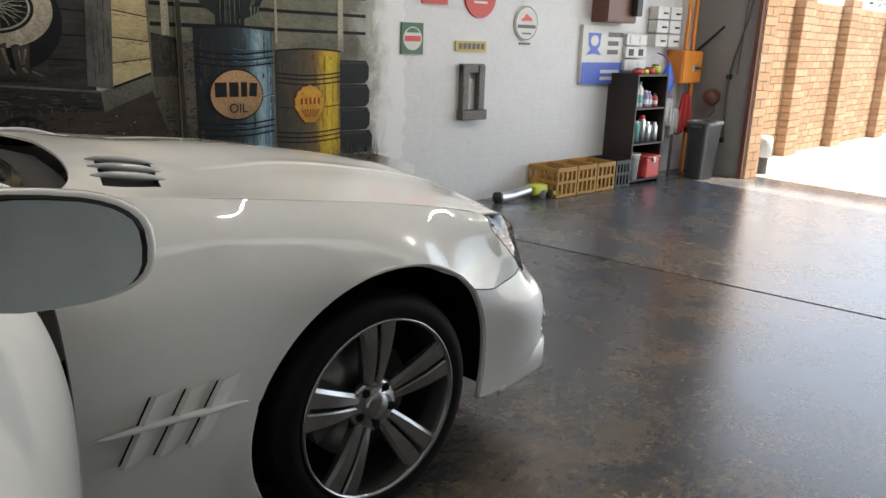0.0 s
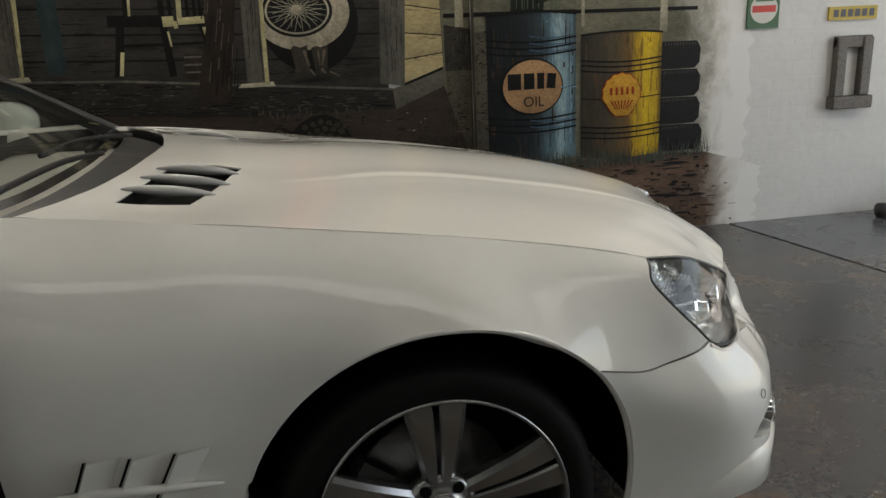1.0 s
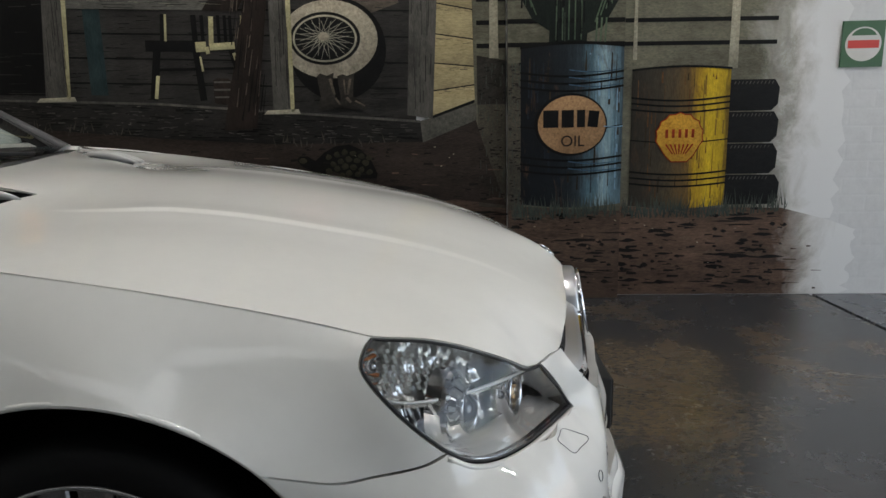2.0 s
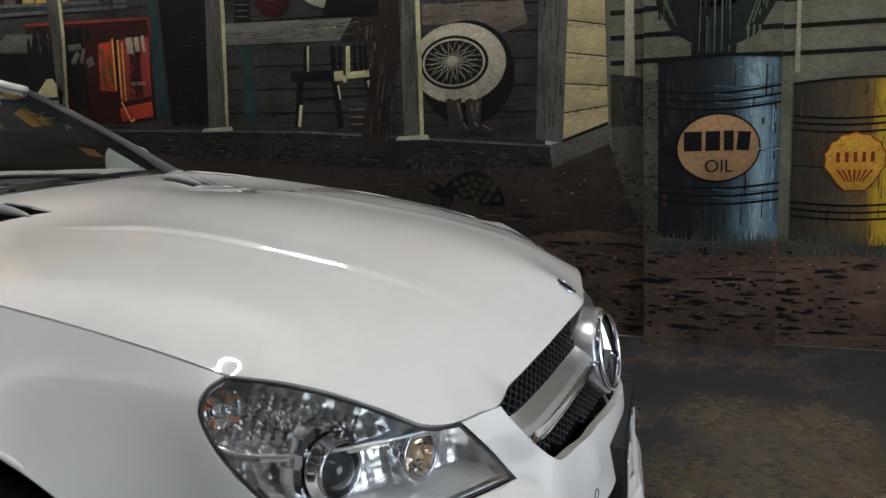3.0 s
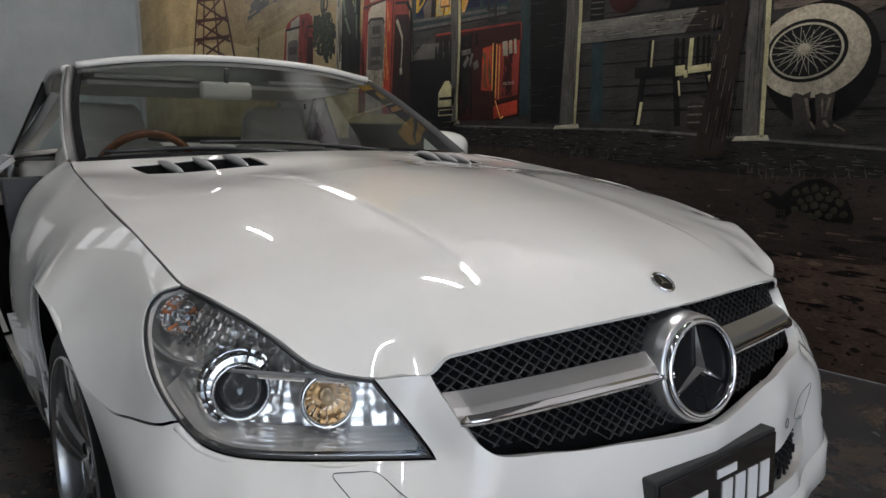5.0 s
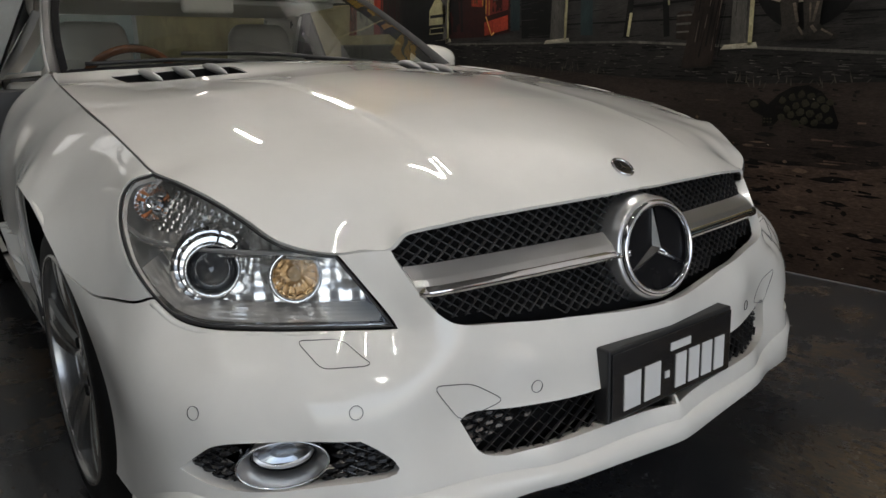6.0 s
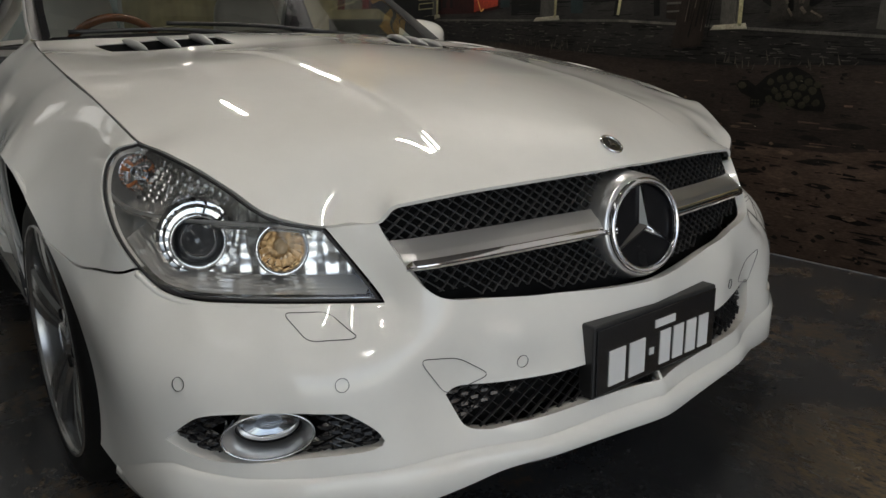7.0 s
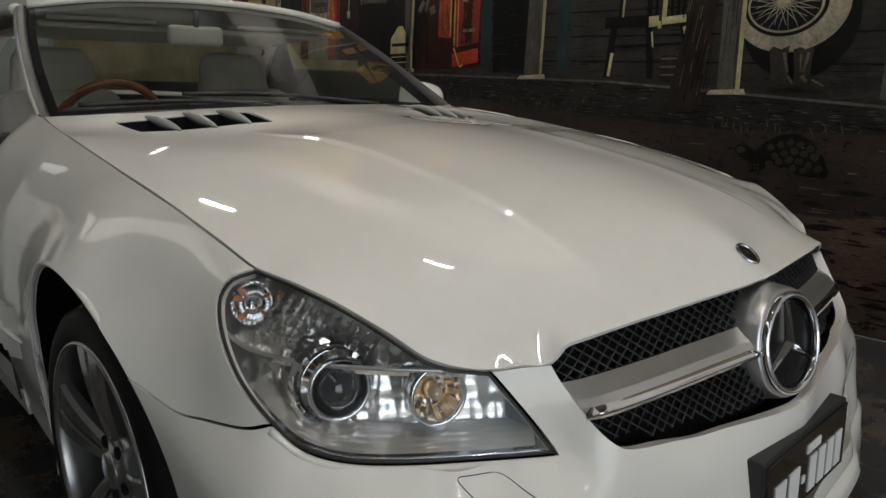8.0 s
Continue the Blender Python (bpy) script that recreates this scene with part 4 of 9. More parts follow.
shapes("painted_boot_light", [stroke((-0.169, 1.145), (-0.15, 1.066), 0.014), stroke((-0.145, 1.047), (-0.123, 1.015), 0.010), stroke((-0.065, 1.142), (-0.083, 1.063), 0.012), stroke((-0.089, 1.05), (-0.067, 1.024), 0.014), stroke((-0.045, 1.033), (0.004, 1.006), 0.008), stroke((-0.098, 1.139), (-0.094, 1.063), 0.008)], "boot2", 15)
# round and oval signs over the rail
flat("painted_round_sign", oval(-1.185, 1.765, 0.115, 0.125), "reddark", 8, label="dark red round sign")
shapes("painted_wing", [stroke((-1.255, 1.775), (-1.19, 1.735), 0.05, 0.02), stroke((-1.115, 1.765), (-1.18, 1.735), 0.05, 0.02), stroke((-1.24, 1.83), (-1.13, 1.825), 0.025)], "ivory", 9)
flat("painted_oval_sign", oval(-0.78, 1.775, 0.245, 0.125), "ivory", 8, label="ivory oval sign")
shapes("painted_lettering", [stroke((-0.96, 1.80), (-0.60, 1.785), 0.055), stroke((-0.86, 1.735), (-0.74, 1.73), 0.03)], "black", 9)
flat("painted_seat_back", [(-0.90, 1.61), (-0.58, 1.60), (-0.565, 1.68), (-0.62, 1.715), (-0.86, 1.70)], "black", 10)
flat("painted_red_sign", [(-0.235, 1.648), (0.02, 1.632), (0.03, 1.90), (-0.225, 1.915)], "redglow", 8, label="red painted sign")
words("painted_word", "REPAIRS", -0.105, 1.778, 0.215, "ivory", 9, label="pale painted word")
flat("painted_badge", oval(-0.075, 1.705, 0.036, 0.034, 24), "ivory", 9)
flat("painted_badge_field", oval(-0.075, 1.705, 0.024, 0.022, 24), "redline", 10)
flat("painted_sack", [(-0.34, 1.63), (0.17, 1.60), (0.19, 1.50), (0.05, 1.455), (-0.05, 1.52), (-0.34, 1.53)], "boot2", 6)
# leaning whitewall wheel
flat("painted_tyre", oval(-0.125, 1.285, 0.245, 0.250), "black", 7, label="leaning whitewall tyre")
flat("painted_whitewall", oval(-0.165, 1.335, 0.245, 0.190), "white", 8)
flat("painted_wheel_rim", oval(-0.185, 1.340, 0.178, 0.128), "gap", 9)
flat("painted_wheel_dish", oval(-0.185, 1.340, 0.162, 0.114), "ivory", 10)
flat("painted_wheel_dark", oval(-0.185, 1.340, 0.152, 0.105), "black", 11)
shapes("painted_spoke", [stroke((-0.190 + 0.020 * math.cos(a + 0.9 * s), 1.350 + 0.015 * math.sin(a + 0.9 * s)), (-0.185 + 0.148 * math.cos(a), 1.340 + 0.101 * math.sin(a)), 0.0026, 0.0020) for i in range(22) for s in (1,) for a in (2 * math.pi * i / 22,)] + [stroke((-0.190 + 0.020 * math.cos(a - 1.1), 1.350 + 0.015 * math.sin(a - 1.1)), (-0.185 + 0.125 * math.cos(a), 1.340 + 0.085 * math.sin(a)), 0.0028, 0.0024) for i in range(16) for a in (2 * math.pi * i / 16 + 0.1,)], "spoke", 12, label="wire spokes")
flat("painted_wheel_nut", oval(-0.190, 1.350, 0.028, 0.021, 20), "white", 13)
# house corner and lit siding
flat("painted_corner_board", [(0.215, 0.955), (0.345, 0.935), (0.385, 1.64), (0.42, 3.3), (0.27, 3.3), (0.25, 1.64)], "grey", 8, label="grey corner board")
_zl, _zr = [0.945, 1.07, 1.205, 1.345, 1.49, 1.64, 1.80, 1.97, 2.16, 2.4, 2.7, 3.0], [1.02, 1.095, 1.185, 1.315, 1.455, 1.60, 1.75, 1.91, 2.10, 2.33, 2.63, 2.93]
for i in range(11):
    xl = 0.345 + 0.058 * (_zl[i] - 0.94)
    flat("painted_siding_board", [(xl, _zl[i] + 0.006), (0.558 - 0.006 * i * 0.3, _zr[i] + 0.006), (0.556 - 0.002 * i, _zr[i + 1]), (0.345 + 0.058 * (_zl[i + 1] - 0.94), _zl[i + 1])], "cream", 8)
flat("painted_siding_shade", [(0.34, 0.935), (0.556, 1.01), (0.535, 3.3), (0.41, 3.3)], "gap", 7)
# turtle
flat("painted_turtle", [(-0.37, 0.735), (-0.35, 0.755), (-0.31, 0.755), (-0.27, 0.73), (-0.22, 0.775), (-0.16, 0.805), (-0.09, 0.812), (-0.03, 0.785), (0.02, 0.73), (0.05, 0.66), (0.045, 0.635), (-0.06, 0.635), (-0.20, 0.68), (-0.24, 0.64), (-0.29, 0.635), (-0.29, 0.68), (-0.34, 0.70)], "gap", 5, label="tortoise")
_cells = []
for i in range(6):
    for j in range(4):
        cx, cz = -0.20 + 0.042 * i + 0.021 * (j % 2), 0.775 - 0.036 * j - 0.012 * abs(i - 2.2)
        if cz > 0.65 and cx < 0.03:
            _cells.append([(cx + q * 0.0205 * math.cos(t), cz + q * 0.0185 * math.sin(t)) for t, q in ((0.3 * i + k * 0.898, _rng.uniform(0.72, 1.08)) for k in range(7))])
shapes("painted_turtle_scale", _cells + [oval(-0.335, 0.732, 0.022, 0.015, 10)] + [oval(-0.28 + 0.015 * (k % 3), 0.655 + 0.014 * (k // 3), 0.006, 0.005, 6) for k in range(6)], "turtle", 6)

# fence
for on, xa, xb in (("wall", 0.57, 0.715), ("pier", 0.722, 1.283), ("wall", 1.287, 2.02)):
    shapes("painted_fence_rail", [stroke((xa, z + 0.011 * (xa - 0.57) * -1), (xb, z - 0.011 * (xb - 0.57)), 0.022 * (1.0 if xb < 2 else 0.9)) for z in (1.505, 1.395, 1.285, 1.66, 1.80)], "gap", 3, on, "dark fence rails")
for x, z0, z1, w, on in ((0.655, 1.225, 1.575, 0.046, "wall"), (1.818, 1.15, 1.50, 0.046, "wall"), (1.345, 1.20, 1.60, 0.02, "wall")):
    flat("painted_fence_post", [(x - w / 2, z0), (x + w / 2, z0), (x + w / 2 - 0.004, z1 - 0.006), (x, z1), (x - w / 2 + 0.004, z1 - 0.01)], "ivory", 4, on, label="pale fence post")
flat("painted_verge", [(0.57, 1.0), (0.715, 1.0), (0.715, 1.21), (0.57, 1.24)], "boot", 3)

# blue drum on the pier
def barrel(x0, x1, zb, zt, bow, n=14):
    low = [(x0 + (x1 - x0) * i / n, zb - bow * math.sin(math.pi * i / n)) for i in range(n + 1)]
    top = [(x1 - (x1 - x0) * i / n, zt + bow * math.sin(math.pi * i / n)) for i in range(n + 1)]
    return low + top


def hoops(x0, x1, zs, bow, w, n=14):
    out = []
    for z in zs:
        a = [(x0 + (x1 - x0) * i / n, z - bow * math.sin(math.pi * i / n)) for i in range(n + 1)]
        out.append(a + [(x, zz + w) for x, zz in a[::-1]])
    return out


flat("painted_drum", barrel(0.785, 1.282, 0.50, 1.265, 0.02), "bluedrum", 4, "pier", label="weathered blue oil drum")
shapes("painted_drum_hoop", hoops(0.782, 1.283, (1.075, 1.110, 1.145, 0.665, 0.700, 0.735), 0.022, 0.010) + hoops(0.782, 1.283, (0.885,), 0.02, 0.008) + hoops(0.782, 1.283, (1.262,), -0.018, 0.014), "gap", 7, "pier")
shapes("painted_drum_glint", hoops(1.02, 1.27, (1.087, 1.122, 1.157, 0.677, 0.712), 0.012, 0.005), "blue", 8, "pier")
flat("painted_disc_edge", oval(1.03, 0.895, 0.178, 0.153), "black", 9, "pier")
flat("painted_disc", oval(1.035, 0.895, 0.166, 0.142), "orange", 10, "pier", label="orange disc on the drum")
shapes("painted_lettering", [stroke((0.895, 0.925), (0.97, 0.925), 0.085), stroke((0.985, 0.925), (1.045, 0.925), 0.085), stroke((1.06, 0.925), (1.10, 0.925), 0.085), stroke((1.115, 0.925), (1.165, 0.92), 0.08)], "black", 11, "pier", "dark writing reduced to bars")
shapes("painted_disc_line", hoops(1.19, 1.283, (0.884,), 0.004, 0.005), "bluelit", 12, "pier")
_drum = barrel(0.80, 1.27, 0.51, 1.25, 0.01)
hatched("painted_drum_streak", _drum, 20, "bluedark", 5.0, (0.05, 0.20), (0.003, 0.012), 91, True, 0.0, -1, "pier")
hatched("painted_drum_streak", _drum, 24, "umber", 5.3, (0.03, 0.14), (0.003, 0.011), 92, True, 0.02, 1, "pier")
hatched("painted_drum_streak", [(1.13, 0.52), (1.26, 0.52), (1.265, 1.24), (1.12, 1.24)], 22, "bluelit", 5.6, (0.04, 0.16), (0.003, 0.010), 93, True, 0.0, 0, "pier")
# cactus behind it
_arms = [[(0.92, 1.28), (1.10, 1.27), (1.12, 1.5), (1.10, 2.3), (0.95, 2.3), (0.93, 1.5)], [(0.96, 1.32), (0.84, 1.40), (0.775, 1.52), (0.76, 1.75), (0.77, 2.1), (0.84, 2.1), (0.85, 1.75), (0.88, 1.58), (0.97, 1.47)], [(1.06, 1.31), (1.18, 1.36), (1.25, 1.48), (1.27, 1.65), (1.27, 2.05), (1.20, 2.05), (1.19, 1.68), (1.16, 1.56), (1.06, 1.46)]]
shapes("painted_cactus", _arms, "green", 3, "pier", "dark green cactus")
shapes("painted_cactus_rib", [stroke((0.955 + 0.03 * i, 1.30), (0.965 + 0.028 * i, 2.28), 0.006, 0.008) for i in range(5)] + [stroke((0.86 - 0.022 * i, 1.42 + 0.035 * i), (0.785 + 0.010 * i, 1.60 + 0.02 * i), 0.006) for i in range(4)] + [stroke((0.79 + 0.014 * i, 1.66), (0.785 + 0.014 * i, 2.08), 0.005) for i in range(4)] + [stroke((1.14 + 0.025 * i, 1.38 + 0.03 * i), (1.215 + 0.012 * i, 1.60), 0.007) for i in range(4)] + [stroke((1.205 + 0.016 * i, 1.62), (1.21 + 0.015 * i, 2.03), 0.006) for i in range(4)] + [stroke((1.145 + 0.022 * i, 1.28), (1.15 + 0.022 * i, 1.40), 0.008) for i in range(3)], "greenlit", 4, "pier")
# yellow drum
flat("painted_drum", barrel(1.335, 1.812, 0.475, 1.145, 0.018), "yellowdrum", 4, label="rusty yellow oil drum")
shapes("painted_drum_hoop", hoops(1.333, 1.815, (0.955, 0.985, 1.012, 0.585, 0.615, 0.645), 0.018, 0.009) + hoops(1.333, 1.815, (0.805,), 0.016, 0.006) + hoops(1.333, 1.815, (1.145,), -0.014, 0.010), "gap", 7)
_drum = barrel(1.35, 1.80, 0.485, 1.135, 0.01)
hatched("painted_drum_streak", _drum, 16, "rust", 5.0, (0.05, 0.18), (0.003, 0.010), 94, True, 0.0, -1)
hatched("painted_drum_streak", _drum, 10, "umber", 5.3, (0.03, 0.10), (0.003, 0.009), 95, True, 0.02, -1)
hatched("painted_drum_streak", [(1.64, 0.49), (1.79, 0.49), (1.79, 1.13), (1.64, 1.13)], 18, "ochre", 5.6, (0.05, 0.20), (0.004, 0.012), 96, True, 0.0, 0)
_fan = [(1.54, 0.70), (1.51, 0.73)] + [(1.575 + (0.108 + 0.007 * (i % 2)) * math.cos(t), 0.825 + (0.105 + 0.008 * (i % 2)) * math.sin(t)) for i, t in enumerate(np.linspace(radians(205), radians(-25), 19))][::1] + [(1.645, 0.73), (1.615, 0.70)]
flat("painted_fan_edge", [((x - 1.577) * 1.05 + 1.577, (z - 0.82) * 1.05 + 0.82) for x, z in _fan], "redline", 8)
flat("painted_fan", _fan, "shell", 9, label="yellow scalloped fan on the drum")
shapes("painted_lettering", [stroke((1.505 + 0.032 * i, 0.838), (1.519 + 0.032 * i, 0.838), 0.042) for i in range(5)] + [stroke((1.575 + 0.010 * i, 0.735), (1.575 + 0.022 * i, 0.785), 0.005, 0.008) for i in range(-3, 4)], "redline", 10, label="red writing reduced to bars")
# stacked tyres
for i, (xa, xb) in enumerate(((1.80, 2.075), (1.80, 2.055), (1.80, 2.05), (1.80, 2.045))):
    z0 = 0.475 + 0.156 * i
    flat("painted_stacked_tyre", [(xa, z0), (xb - 0.03, z0), (xb, z0 + 0.03), (xb + 0.004, z0 + 0.11), (xb - 0.02, z0 + 0.150), (xa, z0 + 0.152)], "tread", 3, label="stacked old tyre")
    shapes("painted_tread", [stroke((1.83 + 0.018 * k, z0 + 0.128), (1.837 + 0.018 * k, z0 + 0.142), 0.004) for k in range(11)], "grey", 4)
# grass at the drums' feet and under the porch
for on, xa, xb, za, zb, k, sd in (("pier", 0.74, 1.27, 0.445, 0.46, 170, 21), ("wall", 1.30, 1.85, 0.44, 0.44, 150, 22), ("wall", 1.82, 2.12, 0.45, 0.46, 60, 23), ("wall", -2.4, -1.1, 0.93, 0.90, 40, 24), ("wall", -0.5, 0.25, 0.83, 0.82, 22, 25)):
    r = random.Random(sd)
    blades = []
    tone = "grass" if za < 0.6 else "turf"
    for _ in range(k):
        x = r.uniform(xa, xb)
        z = za + (zb - za) * (x - xa) / (xb - xa) + r.uniform(-0.03, 0.015)
        h = r.uniform(0.03, 0.11) * (1 if za < 0.6 else 0.5)
        blades.append([(x - 0.0035, z), (x + 0.0035, z), (x + r.uniform(-0.02, 0.02), z + h)])
    shapes("painted_grass", blades, tone, 13, on, "tufts of grey-green grass", True)

# desert side: hill, pumps, pole, bush, cactus and windmill
flat("painted_hill", [(XW + 0.3, 2.45), (-9.5, 2.38), (-8.3, 2.30), (-7.2, 2.20), (-6.6, 2.08), (-6.0, 2.12), (-5.5, 2.15), (-4.6, 2.0), (-3.3, 1.7), (-3.3, 1.0), (XW + 0.3, 1.0)], "hill", 2)
flat("painted_pump", [(-5.736, 1.524), (-5.584, 2.109), (-5.538, 2.173), (-5.391, 2.209), (-5.232, 2.218), (-5.033, 2.207), (-4.962, 2.165), (-4.947, 2.083), (-4.942, 2.007), (-4.998, 1.479)], "red", 5, label="red petrol pump with a cream front")
flat("painted_pump_front", [(-5.648, 1.519), (-5.539, 2.114), (-5.441, 2.117), (-5.254, 2.105), (-5.35, 1.501)], "white", 6)
flat("painted_pump_cap", [(-5.451, 2.123), (-5.429, 2.18), (-5.234, 2.209), (-5.241, 2.118)], "white", 6)
flat("painted_pump_face", [(-5.604, 1.516), (-5.522, 1.983), (-5.463, 2.006), (-5.316, 2.0), (-5.283, 1.958), (-5.36, 1.501)], "grey", 7)
flat("painted_pump_side", [(-5.166, 1.489), (-5.072, 1.993), (-4.956, 1.985), (-4.998, 1.479)], "reddark", 6)
hatched("painted_pump_shade", [(-5.36, 1.501), (-5.226, 2.198), (-5.034, 2.198), (-4.957, 2.084), (-5.008, 1.48)], 70, "reddark", 7.2, (0.05, 0.25), (0.01, 0.03), 301, True, 0, 1)
shapes("painted_lettering", [stroke((-5.493, 1.91), (-5.324, 1.903), 0.07), stroke((-5.522, 1.763), (-5.353, 1.753), 0.06)], "board", 8)
shapes("painted_pump_line", [stroke((-5.55, 2.115), (-5.223, 2.106), 0.022), stroke((-5.055, 2.087), (-4.939, 2.077), 0.02)], "brown", 8)
flat("painted_pump", [(-4.135, 1.249), (-3.984, 2.088), (-3.958, 2.161), (-3.881, 2.196), (-3.732, 2.216), (-3.569, 2.212), (-3.373, 2.182), (-3.294, 2.147), (-3.273, 2.097), (-3.286, 1.941), (-3.263, 1.852), (-3.287, 1.213)], "red", 5, label="tall red petrol pump with a cream front")
flat("painted_pump_front", [(-4.005, 1.244), (-3.895, 2.051), (-3.826, 2.092), (-3.719, 2.099), (-3.615, 2.089), (-3.718, 1.231)], "white", 6)
flat("painted_pump_cap", [(-3.87, 2.115), (-3.851, 2.188), (-3.733, 2.212), (-3.613, 2.21), (-3.62, 2.11)], "white", 6)
flat("painted_pump_face", [(-3.938, 1.596), (-3.902, 1.951), (-3.866, 1.98), (-3.766, 1.98), (-3.663, 1.959), (-3.645, 1.924), (-3.685, 1.584), (-3.762, 1.573)], "grey", 7)
flat("painted_pump_side", [(-3.584, 1.226), (-3.479, 1.965), (-3.293, 1.942), (-3.266, 1.832), (-3.28, 1.213)], "reddark", 6)
flat("painted_pump_band", [(-3.725, 1.232), (-3.616, 2.081), (-3.552, 2.072), (-3.521, 2.027), (-3.614, 1.227)], "redglow", 6)
hatched("painted_pump_shade", [(-3.584, 1.226), (-3.479, 1.965), (-3.293, 1.942), (-3.266, 1.832), (-3.287, 1.213)], 120, "brown", 7.0, (0.05, 0.3), (0.01, 0.03), 302, True, 0, 1)
hatched("painted_pump_shade", [(-4.126, 1.249), (-3.986, 2.08), (-3.871, 2.107), (-3.997, 1.243)], 60, "reddark", 7.1, (0.05, 0.25), (0.008, 0.02), 303, True, 0, -1)
hatched("painted_pump_glint", [(-3.695, 1.4), (-3.603, 2.071), (-3.546, 2.063), (-3.613, 1.395)], 26, "amber", 7.3, (0.06, 0.3), (0.004, 0.012), 304, True, 0, 0)
hatched("painted_pump_glint", [(-3.862, 2.114), (-3.844, 2.182), (-3.733, 2.208), (-3.614, 2.206), (-3.619, 2.114)], 40, "ivory", 7.3, (0.02, 0.08), (0.006, 0.02), 305, False, 0.2, 0)
hatched("painted_pump_dirt", [(-3.991, 1.287), (-3.891, 1.966), (-3.634, 1.952), (-3.72, 1.274)], 70, "beam", 7.4, (0.03, 0.14), (0.004, 0.02), 306, True, 0, 1)
shapes("painted_lettering", [stroke((-3.84, 1.893), (-3.71, 1.886), 0.060), stroke((-3.856, 1.835), (-3.697, 1.823), 0.012), stroke((-3.871, 1.727), (-3.718, 1.721), 0.075), stroke((-3.883, 1.643), (-3.722, 1.637), 0.035)], "board", 8)
shapes("painted_pump_line", [stroke((-3.977, 2.087), (-3.614, 2.097), 0.016), stroke((-3.475, 2.049), (-3.282, 2.027), 0.02), stroke((-3.901, 1.955), (-3.865, 1.984), 0.02), stroke((-3.865, 1.984), (-3.662, 1.964), 0.02), stroke((-3.662, 1.964), (-3.645, 1.924), 0.02), stroke((-3.484, 2.199), (-3.599, 1.226), 0.012)], "brown", 8)
shapes("painted_pump_hose", [stroke((-3.456, 1.922), (-3.416, 1.853), 0.035), stroke((-3.416, 1.853), (-3.382, 1.785), 0.025), stroke((-3.382, 1.785), (-3.388, 1.681), 0.012), stroke((-3.388, 1.681), (-3.412, 1.554), 0.012), stroke((-3.411, 1.562), (-3.41, 1.513), 0.035)], "ivory", 8.6, label="pale pump hose and nozzle")
shapes("painted_pump_hose", [stroke((-3.309, 2.031), (-3.25, 1.96), 0.03), stroke((-3.25, 1.96), (-3.259, 1.772), 0.03), stroke((-3.259, 1.772), (-3.275, 1.535), 0.03)], "gap", 8.2)
flat("painted_cactus", [(-4.426, 1.512), (-4.389, 1.847), (-4.404, 2.028), (-4.379, 2.18), (-4.292, 2.234), (-4.195, 2.734), (-4.107, 2.717), (-4.175, 2.174), (-4.141, 2.126), (-4.043, 2.705), (-3.958, 2.688), (-4.055, 1.943), (-4.042, 1.812), (-4.09, 1.49)], "green", 4.2, label="dark tall cactus")
hatched("painted_cactus_texture", [(-4.441, 1.527), (-4.326, 2.238), (-4.02, 2.28), (-4.105, 1.504)], 110, "gap", 4.6, (0.08, 0.35), (0.01, 0.03), 307, True, 0, 1)
shapes("painted_cactus_rib", [stroke((-4.329, 2.217), (-4.3, 2.081), 0.035), stroke((-4.303, 2.06), (-4.224, 1.918), 0.03), stroke((-4.086, 2.375), (-4.124, 2.08), 0.03), stroke((-4.121, 2.466), (-4.159, 2.172), 0.03), stroke((-4.103, 2.056), (-4.116, 1.863), 0.02)], "greenlit", 5)
flat("painted_pole", [(-4.436, 2.36), (-4.343, 2.346), (-4.417, 1.512), (-4.531, 1.52)], "ivory", 6.5, label="pale pole")
hatched("painted_pole_shade", [(-4.51, 1.541), (-4.414, 2.339), (-4.346, 2.329), (-4.422, 1.535)], 26, "grey", 7, (0.1, 0.4), (0.01, 0.03), 308, True, -0.02, 1)
flat("painted_pole_sign", oval(-4.471, 2.472, 0.11, 0.20, 24), "rust", 7, label="faded round pole sign")
shapes("painted_cactus_far", [stroke((-4.692, 2.399), (-4.729, 2.131), 0.045), stroke((-4.757, 2.29), (-4.766, 2.191), 0.03), stroke((-4.766, 2.191), (-4.725, 2.158), 0.03), stroke((-4.623, 2.317), (-4.644, 2.193), 0.03), stroke((-4.644, 2.193), (-4.714, 2.166), 0.03), stroke((-6.288, 2.147), (-6.33, 1.911), 0.03), stroke((-6.361, 2.048), (-6.322, 2.001), 0.02)], "leaf", 4.4)
hatched("painted_bush", [(-4.989, 1.908), (-4.928, 2.137), (-4.772, 2.155), (-4.57, 2.147), (-4.506, 1.995), (-4.54, 1.794), (-4.687, 1.73), (-4.855, 1.848)], 170, "leaf", 4.7, (0.04, 0.12), (0.02, 0.05), 309, False, 0.5, 0)
hatched("painted_bush", [(-5.008, 1.91), (-4.944, 2.158), (-4.77, 2.164), (-4.551, 2.153), (-4.489, 1.993), (-4.524, 1.779), (-4.69, 1.712), (-4.887, 1.827)], 110, "green", 3.6, (0.05, 0.14), (0.03, 0.07), 310, True, 0.4, 0)
hatched("painted_bush_light", [(-4.947, 1.923), (-4.893, 2.114), (-4.758, 2.125), (-4.594, 2.114), (-4.541, 1.999), (-4.589, 1.822), (-4.723, 1.789)], 120, "grass", 4.9, (0.015, 0.04), (0.012, 0.025), 311, False, 0.6, 0)
hatched("painted_cloud", [(-6.755, 2.254), (-6.551, 3.088), (-4.476, 2.702), (-4.549, 2.27), (-5.324, 2.283)], 90, "beam", 1.5, (0.3, 1.1), (0.03, 0.09), 312, False, 0.12, 0)
